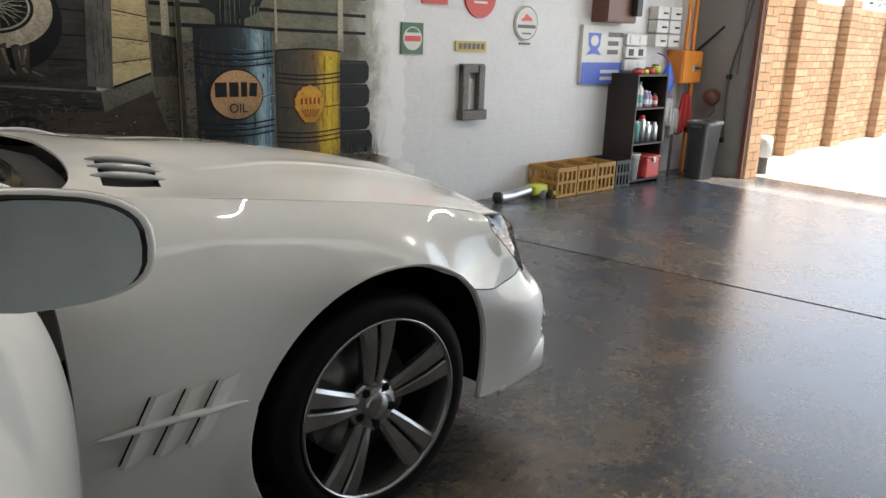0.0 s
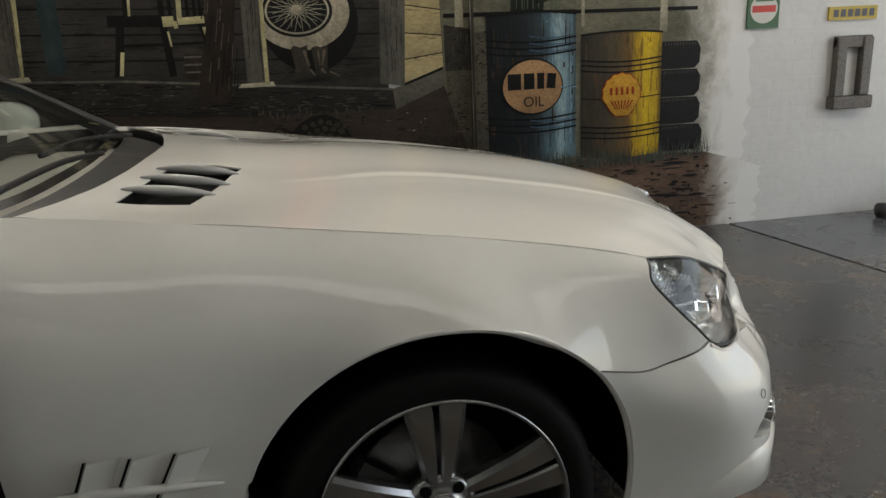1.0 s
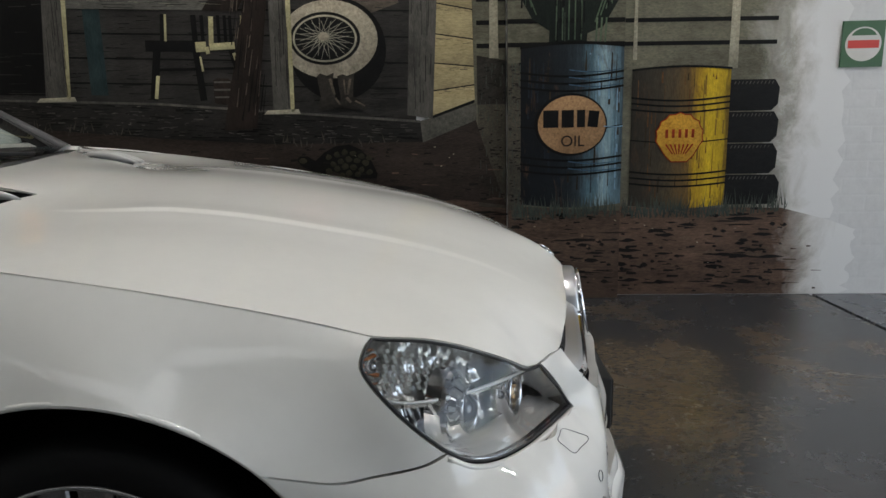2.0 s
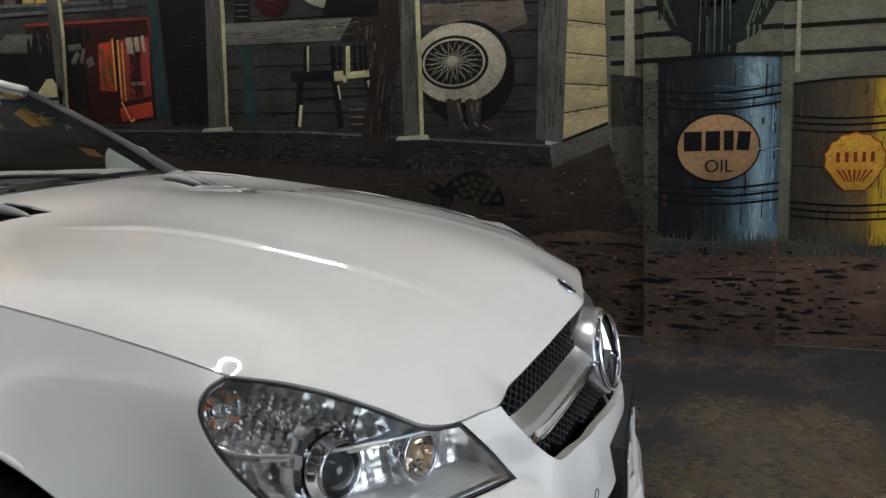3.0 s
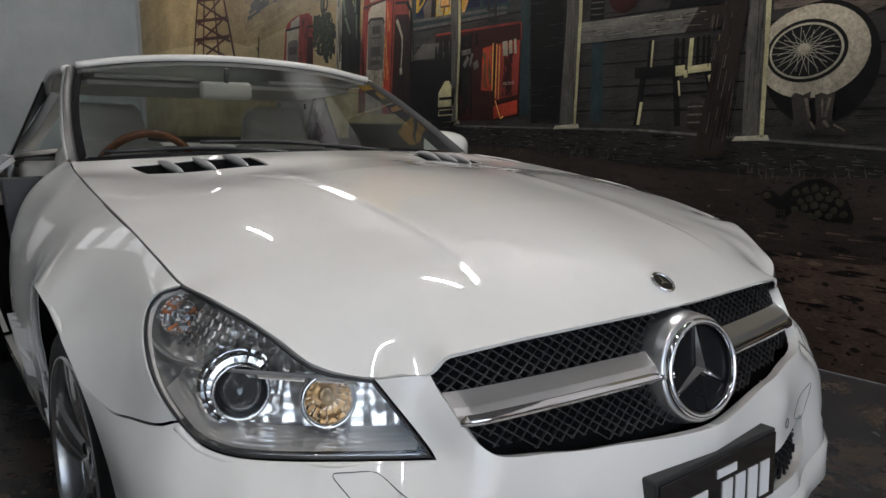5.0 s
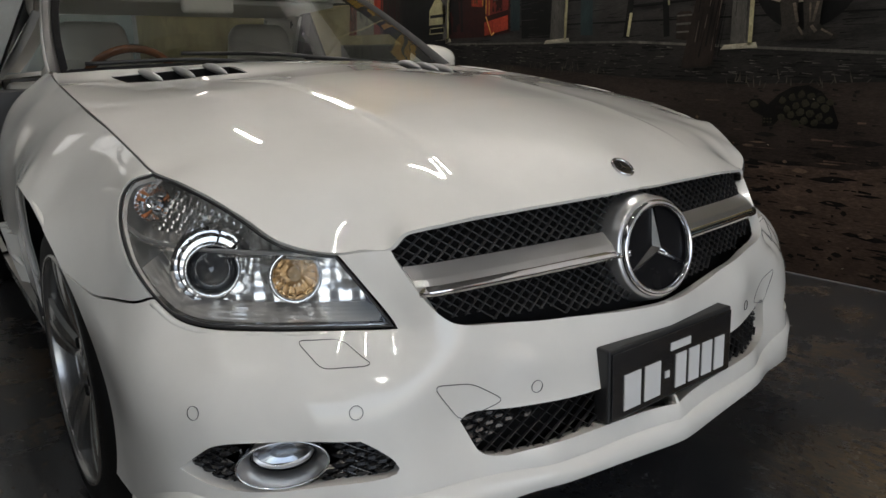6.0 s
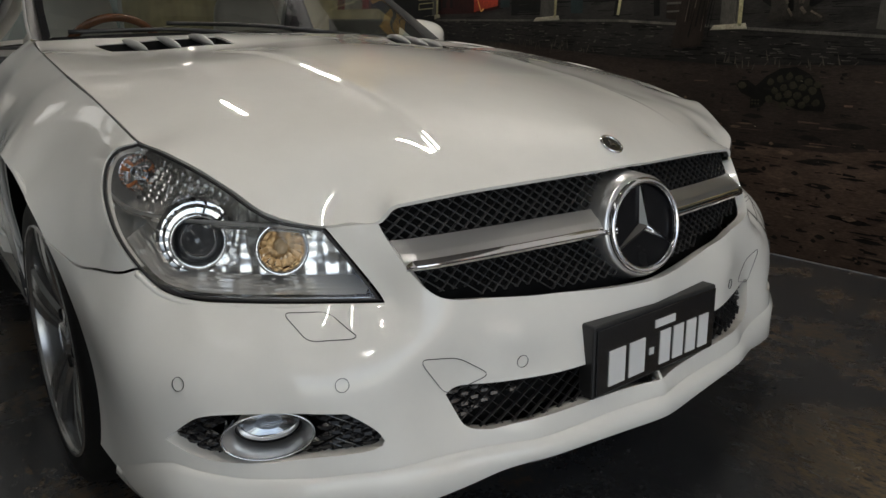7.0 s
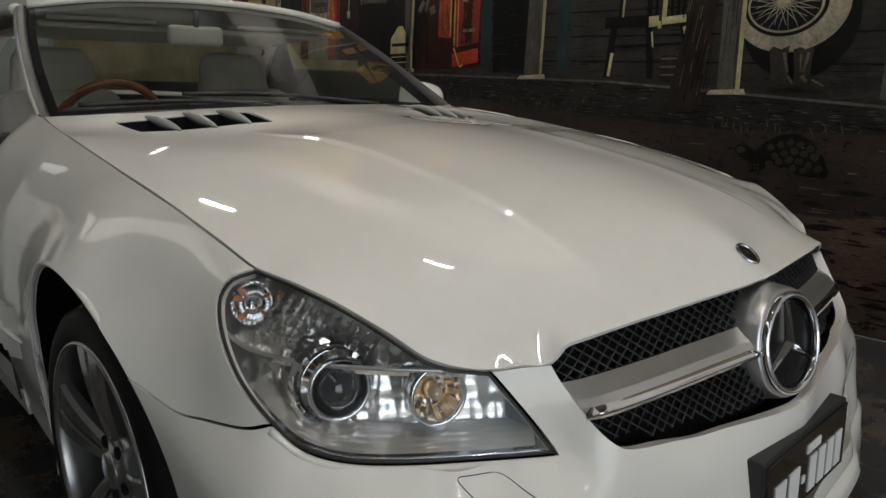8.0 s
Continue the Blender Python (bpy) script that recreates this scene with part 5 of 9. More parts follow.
hatched("painted_cloud", [(-6.795, 2.092), (-6.551, 3.088), (-4.476, 2.702), (-4.557, 2.226), (-5.546, 2.239)], 80, "sky", 1.7, (0.3, 1.2), (0.03, 0.1), 313, False, 0.1, 0)
_mast = []
for a, b in (((-8.62, 2.12), (-8.15, 3.25)), ((-7.05, 1.98), (-7.55, 3.25)), ((-8.2, 2.15), (-7.95, 3.25)), ((-7.6, 2.05), (-7.75, 3.25))):
    _mast.append(stroke(a, b, 0.06, 0.045))
for z, l, r_ in ((2.84, -8.35, -7.35), (2.60, -8.43, -7.28), (2.38, -8.52, -7.2)):
    _mast += [stroke((l, z), (r_, z - 0.12), 0.04), stroke((l, z), (r_ + 0.1, z - 0.40), 0.03), stroke((l, z - 0.30), (r_, z - 0.10), 0.03)]
shapes("painted_windmill", _mast, "mast", 4, label="rust red windmill tower")


# turf behind the shack and brushwork over everything
flat("painted_turf", [(0.572, 0.48), (0.714, 0.47), (0.714, 1.215), (0.64, 1.225), (0.572, 1.20)], "turf", 2.6)
flat("painted_turf", [(0.724, 0.47), (0.80, 0.47), (0.80, 1.20), (0.724, 1.19)], "turf", 2.6, "pier")


def brushwork(name, where, n, colour, layer, length, width, seed, on="wall", upright=False, lean=0.0, label=""):
    """Loose strokes scattered over a patch; where gives the patch's foot and head at a place along the wall."""
    r, polys = random.Random(seed), []
    x0, x1, foot, head = where
    for _ in range(n):
        x = r.uniform(x0, x1)
        z = r.uniform(foot(x), head(x))
        l, w = r.uniform(*length), r.uniform(*width)
        if upright:
            l = min(l, head(x) - z)
            a, b = (x, z), (x + lean * l + r.uniform(-0.004, 0.004), z + l)
        else:
            a, b = (max(x0, x - l / 2), z), (min(x1, x + l / 2), z + lean * l + r.uniform(-0.004, 0.004))
        polys.append(stroke(a, b, w, w * r.uniform(0.1, 0.9)))
    return shapes(name, polys, colour, layer, on, label, True)


def level(z):
    return lambda x: z


_low, _top = (lambda x: np.interp(x, [-4.3, -2.1, -1.07, -0.45, 0.28], [1.02, 0.96, 0.865, 0.825, 0.825])), (lambda x: np.interp(x, [-4.3, -2.1, -1.07, -0.45, 0.28], [1.165, 1.08, 1.03, 0.97, 0.915]))
_fl = lambda x: _top(x) + 0.02
brushwork("painted_board_grain", (-3.2, 0.24, _fl, level(2.6)), 800, "gap", 5.92, (0.02, 0.15), (0.0015, 0.005), 31, lean=-0.02, label="dark grain of old boards")
brushwork("painted_board_grain", (-3.2, 0.24, _fl, level(2.6)), 520, "board", 5.95, (0.03, 0.16), (0.002, 0.006), 32, lean=-0.02, label="pale grain of old boards")
brushwork("painted_porch_grain", (-4.2, 0.27, _low, _top), 300, "gap", 7.92, (0.02, 0.12), (0.002, 0.008), 33, lean=-0.05)
brushwork("painted_porch_grain", (-4.2, 0.27, _low, _top), 260, "grey", 7.95, (0.006, 0.05), (0.0015, 0.005), 34, lean=-0.05)
for _x0, _x1, _zb in ((-2.74, -2.65, 1.14), (-1.64, -1.52, 1.08), (-0.46, -0.37, 1.0)):
    brushwork("painted_post_grain", (_x0, _x1, level(_zb), level(2.5)), 34, "porch", 11.92, (0.05, 0.26), (0.0015, 0.005), 35, upright=True, lean=0.03)
    brushwork("painted_post_grain", (_x0, _x1, level(_zb), level(2.5)), 26, "beam", 11.95, (0.04, 0.20), (0.0015, 0.004), 36, upright=True, lean=0.03)
brushwork("painted_rail_grain", (-1.49, -0.66, level(1.515), level(1.605)), 26, "porch", 10.92, (0.04, 0.16), (0.0015, 0.005), 37, lean=-0.04)
brushwork("painted_rail_grain", (-1.49, -0.66, level(1.515), level(1.615)), 24, "ivory", 10.95, (0.03, 0.12), (0.001, 0.003), 38, lean=-0.04)
brushwork("painted_corner_grain", (0.25, 0.345, level(0.97), level(2.6)), 50, "porch", 8.92, (0.05, 0.26), (0.0015, 0.005), 39, upright=True, lean=0.04)
brushwork("painted_prop_grain", (-0.66, -0.52, level(0.93), level(1.55)), 34, "gap", 12.92, (0.05, 0.20), (0.002, 0.006), 40, upright=True, lean=0.20)
brushwork("painted_prop_grain", (-0.66, -0.52, level(0.93), level(1.55)), 18, "boot2", 12.95, (0.04, 0.16), (0.002, 0.005), 41, upright=True, lean=0.20)
for _k in range(11):
    brushwork("painted_siding_shadow", (0.37, 0.555, lambda x, k=_k: np.interp(x, [0.345, 0.556], [_zl[k + 1], _zr[k + 1]]) - 0.022, lambda x, k=_k: np.interp(x, [0.345, 0.556], [_zl[k + 1], _zr[k + 1]]) - 0.002), 7, "turf", 8.95, (0.02, 0.08), (0.001, 0.0035), 60 + _k, lean=0.0)
for _on, _x0, _x1, _zt, _sd in (("wall", -3.0, 0.70, 0.80, 42), ("pier", 0.735, 1.275, 0.45, 43), ("wall", 1.30, 2.12, 0.43, 44)):
    _n = _x1 - _x0
    brushwork("painted_furrow_texture", (_x0, _x1, level(0.02), level(_zt)), int(34 * _n), "furrow", 5.2, (0.02, 0.16), (0.002, 0.009), _sd, _on, lean=-0.03, label="pale furrows brushed into the earth")
    brushwork("painted_furrow_texture", (_x0, _x1, level(0.02), level(_zt)), int(120 * _n), "stone", 5.5, (0.008, 0.06), (0.003, 0.014), _sd + 10, _on, lean=-0.03, label="dark furrows brushed into the earth")
    brushwork("painted_fleck_texture", (_x0, _x1, level(0.03), level(_zt)), int(9 * _n), "ivory", 6.2, (0.003, 0.010), (0.002, 0.005), _sd + 20, _on)
for _on, _x0, _x1 in (("wall", 0.575, 0.71), ("pier", 0.725, 0.79)):
    brushwork("painted_turf_texture", (_x0, _x1, level(0.5), level(1.2)), 70, "stone", 3.3, (0.006, 0.03), (0.003, 0.010), 81, _on)
    brushwork("painted_turf_texture", (_x0, _x1, level(0.5), level(1.2)), 60, "grass", 3.5, (0.01, 0.05), (0.002, 0.005), 82, _on, True)
for _x0, _x1, _z0 in ((0.78, 0.86, 1.45), (0.94, 1.10, 1.28), (1.19, 1.27, 1.45)):
    brushwork("painted_cactus_texture", (_x0, _x1, level(_z0), level(2.05)), 60, "gap", 4.95, (0.04, 0.20), (0.003, 0.009), 83, "pier", True)
    brushwork("painted_cactus_texture", (_x0, _x1, level(_z0), level(2.05)), 30, "greenlit", 4.98, (0.03, 0.14), (0.0015, 0.004), 84, "pier", True)
words("painted_word", "ICE COLD", -2.125, 1.352, 0.105, "ivory", 9.5, label="small pale painted words")
words("painted_word", "OIL", 1.04, 0.813, 0.115, "black", 11.5, "pier", "dark painted word")
# ---------------------------------------------------------------- the car (front axle at x = 0, centre line y = 0)
car = thing("car", "glossy white two-seat convertible coupe with hardtop up and driver's door open", "car", (0, 0, 0))

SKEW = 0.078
VENTGREY = plain("vent_grey", (0.46, 0.46, 0.45), 0.35, 0.3)


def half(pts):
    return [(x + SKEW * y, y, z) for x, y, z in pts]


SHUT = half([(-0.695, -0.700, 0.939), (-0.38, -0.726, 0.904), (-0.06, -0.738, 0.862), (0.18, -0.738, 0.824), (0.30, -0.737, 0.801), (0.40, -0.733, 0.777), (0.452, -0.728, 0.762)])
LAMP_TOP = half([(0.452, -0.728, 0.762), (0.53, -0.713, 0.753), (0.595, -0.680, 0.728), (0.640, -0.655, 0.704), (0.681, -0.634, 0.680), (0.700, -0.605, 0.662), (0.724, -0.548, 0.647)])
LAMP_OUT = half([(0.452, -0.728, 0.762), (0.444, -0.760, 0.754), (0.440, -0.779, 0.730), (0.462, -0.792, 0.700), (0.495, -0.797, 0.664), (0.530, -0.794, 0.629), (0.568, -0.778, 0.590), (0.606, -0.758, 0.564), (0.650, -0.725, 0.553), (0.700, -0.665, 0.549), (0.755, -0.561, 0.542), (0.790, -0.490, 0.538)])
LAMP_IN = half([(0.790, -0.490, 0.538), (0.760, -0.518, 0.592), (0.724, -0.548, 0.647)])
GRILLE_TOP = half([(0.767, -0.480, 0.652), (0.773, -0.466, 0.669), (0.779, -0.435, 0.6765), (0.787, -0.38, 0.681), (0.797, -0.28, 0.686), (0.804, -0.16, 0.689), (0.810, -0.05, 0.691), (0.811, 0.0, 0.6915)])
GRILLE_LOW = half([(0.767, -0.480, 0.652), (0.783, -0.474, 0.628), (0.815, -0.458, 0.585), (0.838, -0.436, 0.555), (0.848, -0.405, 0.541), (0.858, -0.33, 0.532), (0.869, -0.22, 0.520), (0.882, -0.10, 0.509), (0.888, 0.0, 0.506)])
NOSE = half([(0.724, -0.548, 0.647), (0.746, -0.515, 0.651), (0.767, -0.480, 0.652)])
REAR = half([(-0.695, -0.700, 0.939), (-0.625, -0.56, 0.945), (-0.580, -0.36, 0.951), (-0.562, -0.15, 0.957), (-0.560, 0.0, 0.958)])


def other(pts):
    return [(x, -y, z) for x, y, z in pts]


# bonnet
_hood = [(-0.95, 0, 0.985), (-0.75, 0, 0.973), (-0.55, 0, 0.957), (-0.34, 0, 0.939), (0, 0, 0.903), (0.3, 0, 0.860), (0.5, 0, 0.822), (0.65, 0, 0.783), (0.74, 0, 0.748), (0.79, 0, 0.714),
         (-0.335, -0.265, 0.921), (-0.44, -0.44, 0.918), (-0.53, -0.59, 0.918), (-0.402, -0.262, 0.936), (-0.500, -0.420, 0.935), (-0.585, -0.560, 0.934), (0.0, -0.30, 0.891), (0.0, -0.52, 0.878), (0.3, -0.30, 0.846), (0.3, -0.52, 0.832),
         (0.55, -0.25, 0.798), (0.55, -0.42, 0.782), (0.55, -0.57, 0.762), (0.66, -0.28, 0.760), (0.66, -0.45, 0.738), (0.66, -0.56, 0.712), (0.735, -0.28, 0.724), (0.735, -0.42, 0.702)]
_hedge = SHUT + LAMP_TOP[1:] + NOSE[1:] + GRILLE_TOP[1:] + REAR[1:]
HOOD = Skin((1, 0, 0), (0, 1, 0), mir(half(_hood)) + mir(_hedge), [2e-4] * len(mir(half(_hood))) + [6e-6] * len(mir(_hedge)))


CREASE = ([-0.36, -0.24, -0.15, -0.05, 0.10, 0.30, 0.50, 0.70], [0.372, 0.362, 0.350, 0.326, 0.316, 0.314, 0.315, 0.326])


def _ridge(uv):
    """Raised middle of the bonnet: a crisp crease runs from each air vent and dies out before the nose."""
    x, y = uv[:, 0], np.abs(uv[:, 1])
    line = np.interp(x, *CREASE)
    fade = np.clip((x + 0.30) / 0.20, 0, 1) * np.clip((0.70 - x) / 0.30, 0, 1)
    t = np.clip((line - y) / 0.020 + 0.5, 0, 1)
    return fade * (0.0050 * t * t * (3 - 2 * t) + 0.0030 * np.exp(-(((line - y) / 0.055) ** 2)) * (y < line + 0.2))


HOOD.extra = _ridge
VENT = [[(-0.468, -0.560, 0.92), (-0.440, -0.482, 0.92), (-0.410, -0.400, 0.92), (-0.385, -0.320, 0.92), (-0.364, -0.262, 0.92)], [(-0.364, -0.262, 0.92), (-0.500, -0.268, 0.92)], [(-0.500, -0.268, 0.92), (-0.525, -0.330, 0.92), (-0.550, -0.410, 0.92), (-0.577, -0.495, 0.92), (-0.603, -0.574, 0.92)], [(-0.603, -0.574, 0.92), (-0.468, -0.560, 0.92)]]
_vents = [VENT, [other(s) for s in VENT]]
_segs = [REAR, other(REAR)[::-1], other(SHUT), other(LAMP_TOP), other(NOSE), other(GRILLE_TOP), GRILLE_TOP[::-1], NOSE[::-1], LAMP_TOP[::-1], SHUT[::-1]]
bonnet = put("bonnet", mesh_from("bonnet", *sheet(HOOD, _segs, 0.0095, 0.0022, 0.007, _vents, 0.003, [[(x, k * (np.interp(x, *CREASE) + d)) for x in np.arange(-0.33, 0.70, 0.009)] for d in (-0.0135, -0.009, -0.0045, 0.0, 0.0045, 0.009, 0.0135) for k in (1, -1)]), PAINT, True), car, "pearl white bonnet with two louvred vents")
for _sgn in (1, -1):
    # vent tray and its three long blades
    _tray = [(x, y * _sgn, 0) for s in VENT for x, y, z in s[:-1]]
    _uv = np.array([(x, y) for x, y, z in _tray])
    _z = HOOD.at(_uv)[:, 2]
    _v = [(u[0], u[1], z - 0.003) for u, z in zip(_uv, _z)] + [(u[0], u[1], z - 0.035) for u, z in zip(_uv, _z)]
    _m = len(_uv)
    put("vent_tray", mesh_from("vent_tray", _v, [tuple(range(_m, 2 * _m))] + [(i, (i + 1) % _m, _m + (i + 1) % _m, _m + i) for i in range(_m)], DARK), bonnet, "black vent opening")
    for a, b in (((-0.600, -0.500), (-0.420, -0.481)), ((-0.572, -0.412), (-0.391, -0.402)), ((-0.547, -0.331), (-0.372, -0.319))):
        a, b = np.array((a[0], a[1] * _sgn)), np.array((b[0], b[1] * _sgn))
        _q = np.linspace(0, 1, 15)
        _line = [a + (b - a) * q for q in _q]
        _zz = np.interp(_q, (0, 0.5, 1), HOOD.at(np.array([a, (a + b) / 2, b]))[:, 2])
        _wid = [0.0012 + 0.0105 * math.sin(math.pi * q) ** 0.75 for q in _q]
        _vs, _fs = tube([(p[0], p[1], z + 0.002 + 0.3 * w) for p, z, w in zip(_line, _zz, _wid)], _wid, 10)
        put("vent_vane", mesh_from("vent_vane", _vs, _fs, VENTGREY, True), bonnet, "grey pointed vent blade")

# front wings
ARC = 0.388
AZ = 0.326


def arch(a0, a1, s0, n=24, r=ARC, cx=-0.045):
    """Wheel arch edge from angle a0 to a1 in degrees."""
    out = []
    for t in np.linspace(radians(a0), radians(a1), n):
        x, z = cx + r * math.cos(t), AZ + r * math.sin(t)
        if math.cos(t) > 0:
            x -= 0.020 * max(0.0, 1 - math.sin(t) / 0.695)
        s = s0 - 0.020 * max(0, math.cos(t)) ** 2 - 0.041 * max(0, math.cos(t)) ** 4 - 0.012 * max(0, -math.cos(t))
        out.append((x, -s, z))
    return out


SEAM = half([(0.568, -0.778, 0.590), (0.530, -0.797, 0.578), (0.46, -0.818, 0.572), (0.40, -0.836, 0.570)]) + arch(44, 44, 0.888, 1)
_wing = [(-0.80, -0.695, 0.948), (-0.72, -0.765, 0.90), (-0.72, -0.812, 0.85), (-0.72, -0.845, 0.78), (-0.72, -0.866, 0.70), (-0.72, -0.880, 0.60), (-0.72, -0.883, 0.50), (-0.72, -0.880, 0.40), (-0.72, -0.872, 0.30), (-0.72, -0.858, 0.20),
         (-0.38, -0.785, 0.862), (-0.38, -0.832, 0.80), (-0.38, -0.862, 0.72), (-0.40, -0.880, 0.62), (-0.42, -0.886, 0.5), (-0.42, -0.884, 0.4), (-0.42, -0.876, 0.3), (-0.42, -0.862, 0.2),
         (-0.05, -0.790, 0.822), (-0.05, -0.840, 0.765), (-0.05, -0.873, 0.715), (0.18, -0.785, 0.784), (0.18, -0.830, 0.73), (0.2, -0.862, 0.68), (0.33, -0.777, 0.755), (0.34, -0.806, 0.705), (0.36, -0.832, 0.63), (0.42, -0.800, 0.68), (0.46, -0.808, 0.63)]
_wedge = SHUT + LAMP_OUT[1:7] + SEAM[1:-1] + arch(44, 205, 0.888, 12)
WING = Skin((1, 0, 0), (0, math.sin(radians(32)), math.cos(radians(32))), half(_wing) + _wedge, [1.5e-3] * len(_wing) + [2e-5] * len(_wedge))


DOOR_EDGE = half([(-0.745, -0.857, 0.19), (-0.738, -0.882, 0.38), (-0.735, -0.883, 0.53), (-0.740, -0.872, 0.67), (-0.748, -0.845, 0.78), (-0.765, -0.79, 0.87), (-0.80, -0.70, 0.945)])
_sill = [(-0.045 + ARC * math.cos(radians(202)), -0.89, AZ + ARC * math.sin(radians(202))), (-0.42, -0.866, 0.17), (-0.55, -0.858, 0.165), DOOR_EDGE[0]]
_wsegs = [SHUT, LAMP_OUT[:7], SEAM, arch(44, 202, 0.888), _sill, DOOR_EDGE, [DOOR_EDGE[-1], SHUT[0]]]
_w = sheet(WING, _wsegs, 0.02, 0.0018, 0.016)
wing = put("front_wing", mesh_from("front_wing", *_w, PAINT, True), car, "white front wing with louvred side vent")
wing_left = put("front_wing", mesh_from("front_wing_left", *flip(_w), PAINT, True), car)
for _sd, _wg in ((1, wing), (-1, wing_left)):
    # three slanted louvres and the long blade across them
    for k in range(3):
        x0, x1 = -0.662 + 0.072 * k, -0.724 + 0.069 * k
        top, bot = (x0, 0.556 - 0.003 * k), (x1, 0.404 + 0.002 * k)
        vs = []
        for f in np.linspace(0, 1, 7):
            x, z = top[0] + (bot[0] - top[0]) * f, top[1] + (bot[1] - top[1]) * f
            for dx, dy in ((-0.004, 0.010), (0.002, -0.016), (0.054 - 0.010 * f, -0.001), (0.064 - 0.010 * f, 0.012)):
                p = WING.at(WING.flat([(x + dx, -0.88, z)]))[0]
                vs.append((x + dx, (p[1] + dy) * _sd, z))
        fs = [(i * 4 + j, i * 4 + j + 1, i * 4 + j + 5, i * 4 + j + 4)[:: -_sd] for i in range(6) for j in range(3)]
        put("louvre", mesh_from("louvre", vs, fs, PAINT), _wg)
        # dark strip laid on the wing for the shade in each louvre's slot
        sl = [(x0 + (x1 - x0) * f - 0.0062, x0 + (x1 - x0) * f - 0.001, top[1] + (bot[1] - top[1]) * f) for f in np.linspace(0.02, 0.98, 7)]
        vs = [(q, (WING.at(WING.flat([(q, -0.88, z)]))[0][1] - 0.002) * _sd, z) for xa, xb, z in sl for q in (xa, xb)]
        put("louvre_slot", mesh_from("louvre_slot", vs, [(2 * i, 2 * i + 1, 2 * i + 3, 2 * i + 2)[:: _sd] for i in range(6)], DARK), _wg)
    _bl = [(-0.778, 0.486), (-0.685, 0.488), (-0.595, 0.486), (-0.515, 0.480), (-0.45, 0.474)]
    _ln = [(x, WING.at(WING.flat([(x, -0.88, z)]))[0][1] - 0.010, z) for x, z in [(a[0], a[1]) for a in rope([(x, z, 0) for x, z in _bl], 0.02)]]
    _rr = [0.002 + 0.008 * math.sin(math.pi * i / (len(_ln) - 1)) ** 0.6 for i in range(len(_ln))]
    _vf = tube([(x, y * _sd, z) for x, y, z in _ln], _rr, 10)
    put("louvre_blade", mesh_from("louvre_blade", *_vf, PAINT, True), _wg)

# front bumper
_bump_r = [(0.894, 0, 0.47), (0.880, 0, 0.42), (0.886, 0, 0.37), (0.918, 0, 0.32), (0.925, 0, 0.29), (0.912, 0, 0.262),
           (0.866, -0.29, 0.47), (0.857, -0.291, 0.424), (0.868, -0.30, 0.36), (0.890, -0.30, 0.315), (0.892, -0.30, 0.29), (0.878, -0.30, 0.268),
           (0.812, -0.50, 0.49), (0.802, -0.55, 0.44), (0.822, -0.424, 0.402), (0.806, -0.56, 0.36), (0.824, -0.54, 0.29), (0.822, -0.54, 0.262), (0.802, -0.54, 0.242),
           (0.770, -0.56, 0.510), (0.709, -0.632, 0.535), (0.752, -0.64, 0.45), (0.745, -0.65, 0.37), (0.755, -0.655, 0.28), (0.750, -0.655, 0.245), (0.730, -0.645, 0.215),
           (0.645, -0.730, 0.52), (0.650, -0.765, 0.455), (0.640, -0.772, 0.37), (0.645, -0.770, 0.28), (0.640, -0.768, 0.235), (0.620, -0.760, 0.205),
           (0.54, -0.805, 0.51), (0.50, -0.830, 0.44), (0.50, -0.822, 0.36), (0.49, -0.818, 0.28), (0.48, -0.815, 0.205),
           (0.40, -0.838, 0.50), (0.395, -0.830, 0.42), (0.395, -0.826, 0.32), (0.39, -0.824, 0.22)]
_mirror_few = [(x, -y, z) for x, y, z in _bump_r if -0.60 < y < 0]
_edges = GRILLE_LOW[1:] + other(GRILLE_LOW[3:8]) + LAMP_OUT[6:] + LAMP_IN[1:] + NOSE[1:] + SEAM[1:] + arch(-16, 40, 0.888, 7)
BUMP = Skin((math.sin(radians(42)), math.cos(radians(42)), 0), (0, 0, 1), _bump_r + _mirror_few + _edges, [1.6e-3] * len(_bump_r + _mirror_few) + [1.5e-6] * len(_edges))
_edge_low = [arch(-14, -14, 0.888, 1)[0], (0.40, -0.826, 0.228), (0.49, -0.815, 0.234), (0.620, -0.760, 0.237), (0.730, -0.645, 0.236), (0.802, -0.54, 0.243), (0.846, -0.42, 0.257), (0.866, -0.335, 0.271), (0.896, -0.24, 0.272), (0.912, -0.1, 0.264), (0.914, 0.0018, 0.258)]
_centre = [(0.914, 0.0018, 0.258), (0.923, 0.0018, 0.29), (0.918, 0.0018, 0.32), (0.886, 0.0018, 0.37), (0.880, 0.0018, 0.42), (0.894, 0.0018, 0.47), (0.888, 0.0018, 0.506)]
_bsegs = [SEAM[::-1], LAMP_OUT[6:], LAMP_IN, NOSE, GRILLE_LOW[:-1] + [(0.888, 0.0018, 0.506)], _centre[::-1], _edge_low[::-1], arch(-14, 44, 0.888)]
LOWG = [[(0.822, -0.427, 0.398), (0.830, -0.416, 0.372), (0.837, -0.404, 0.349), (0.843, -0.387, 0.338), (0.853, -0.36, 0.332)], [(0.853, -0.36, 0.332), (0.885, -0.28, 0.336), (0.905, -0.18, 0.334), (0.915, -0.0055, 0.325)], [(0.915, -0.0055, 0.325), (0.885, -0.0055, 0.393)], [(0.885, -0.0055, 0.393), (0.885, -0.195, 0.395), (0.845, -0.317, 0.399), (0.825, -0.40, 0.407)], [(0.825, -0.40, 0.407), (0.823, -0.415, 0.405), (0.822, -0.427, 0.398)]]
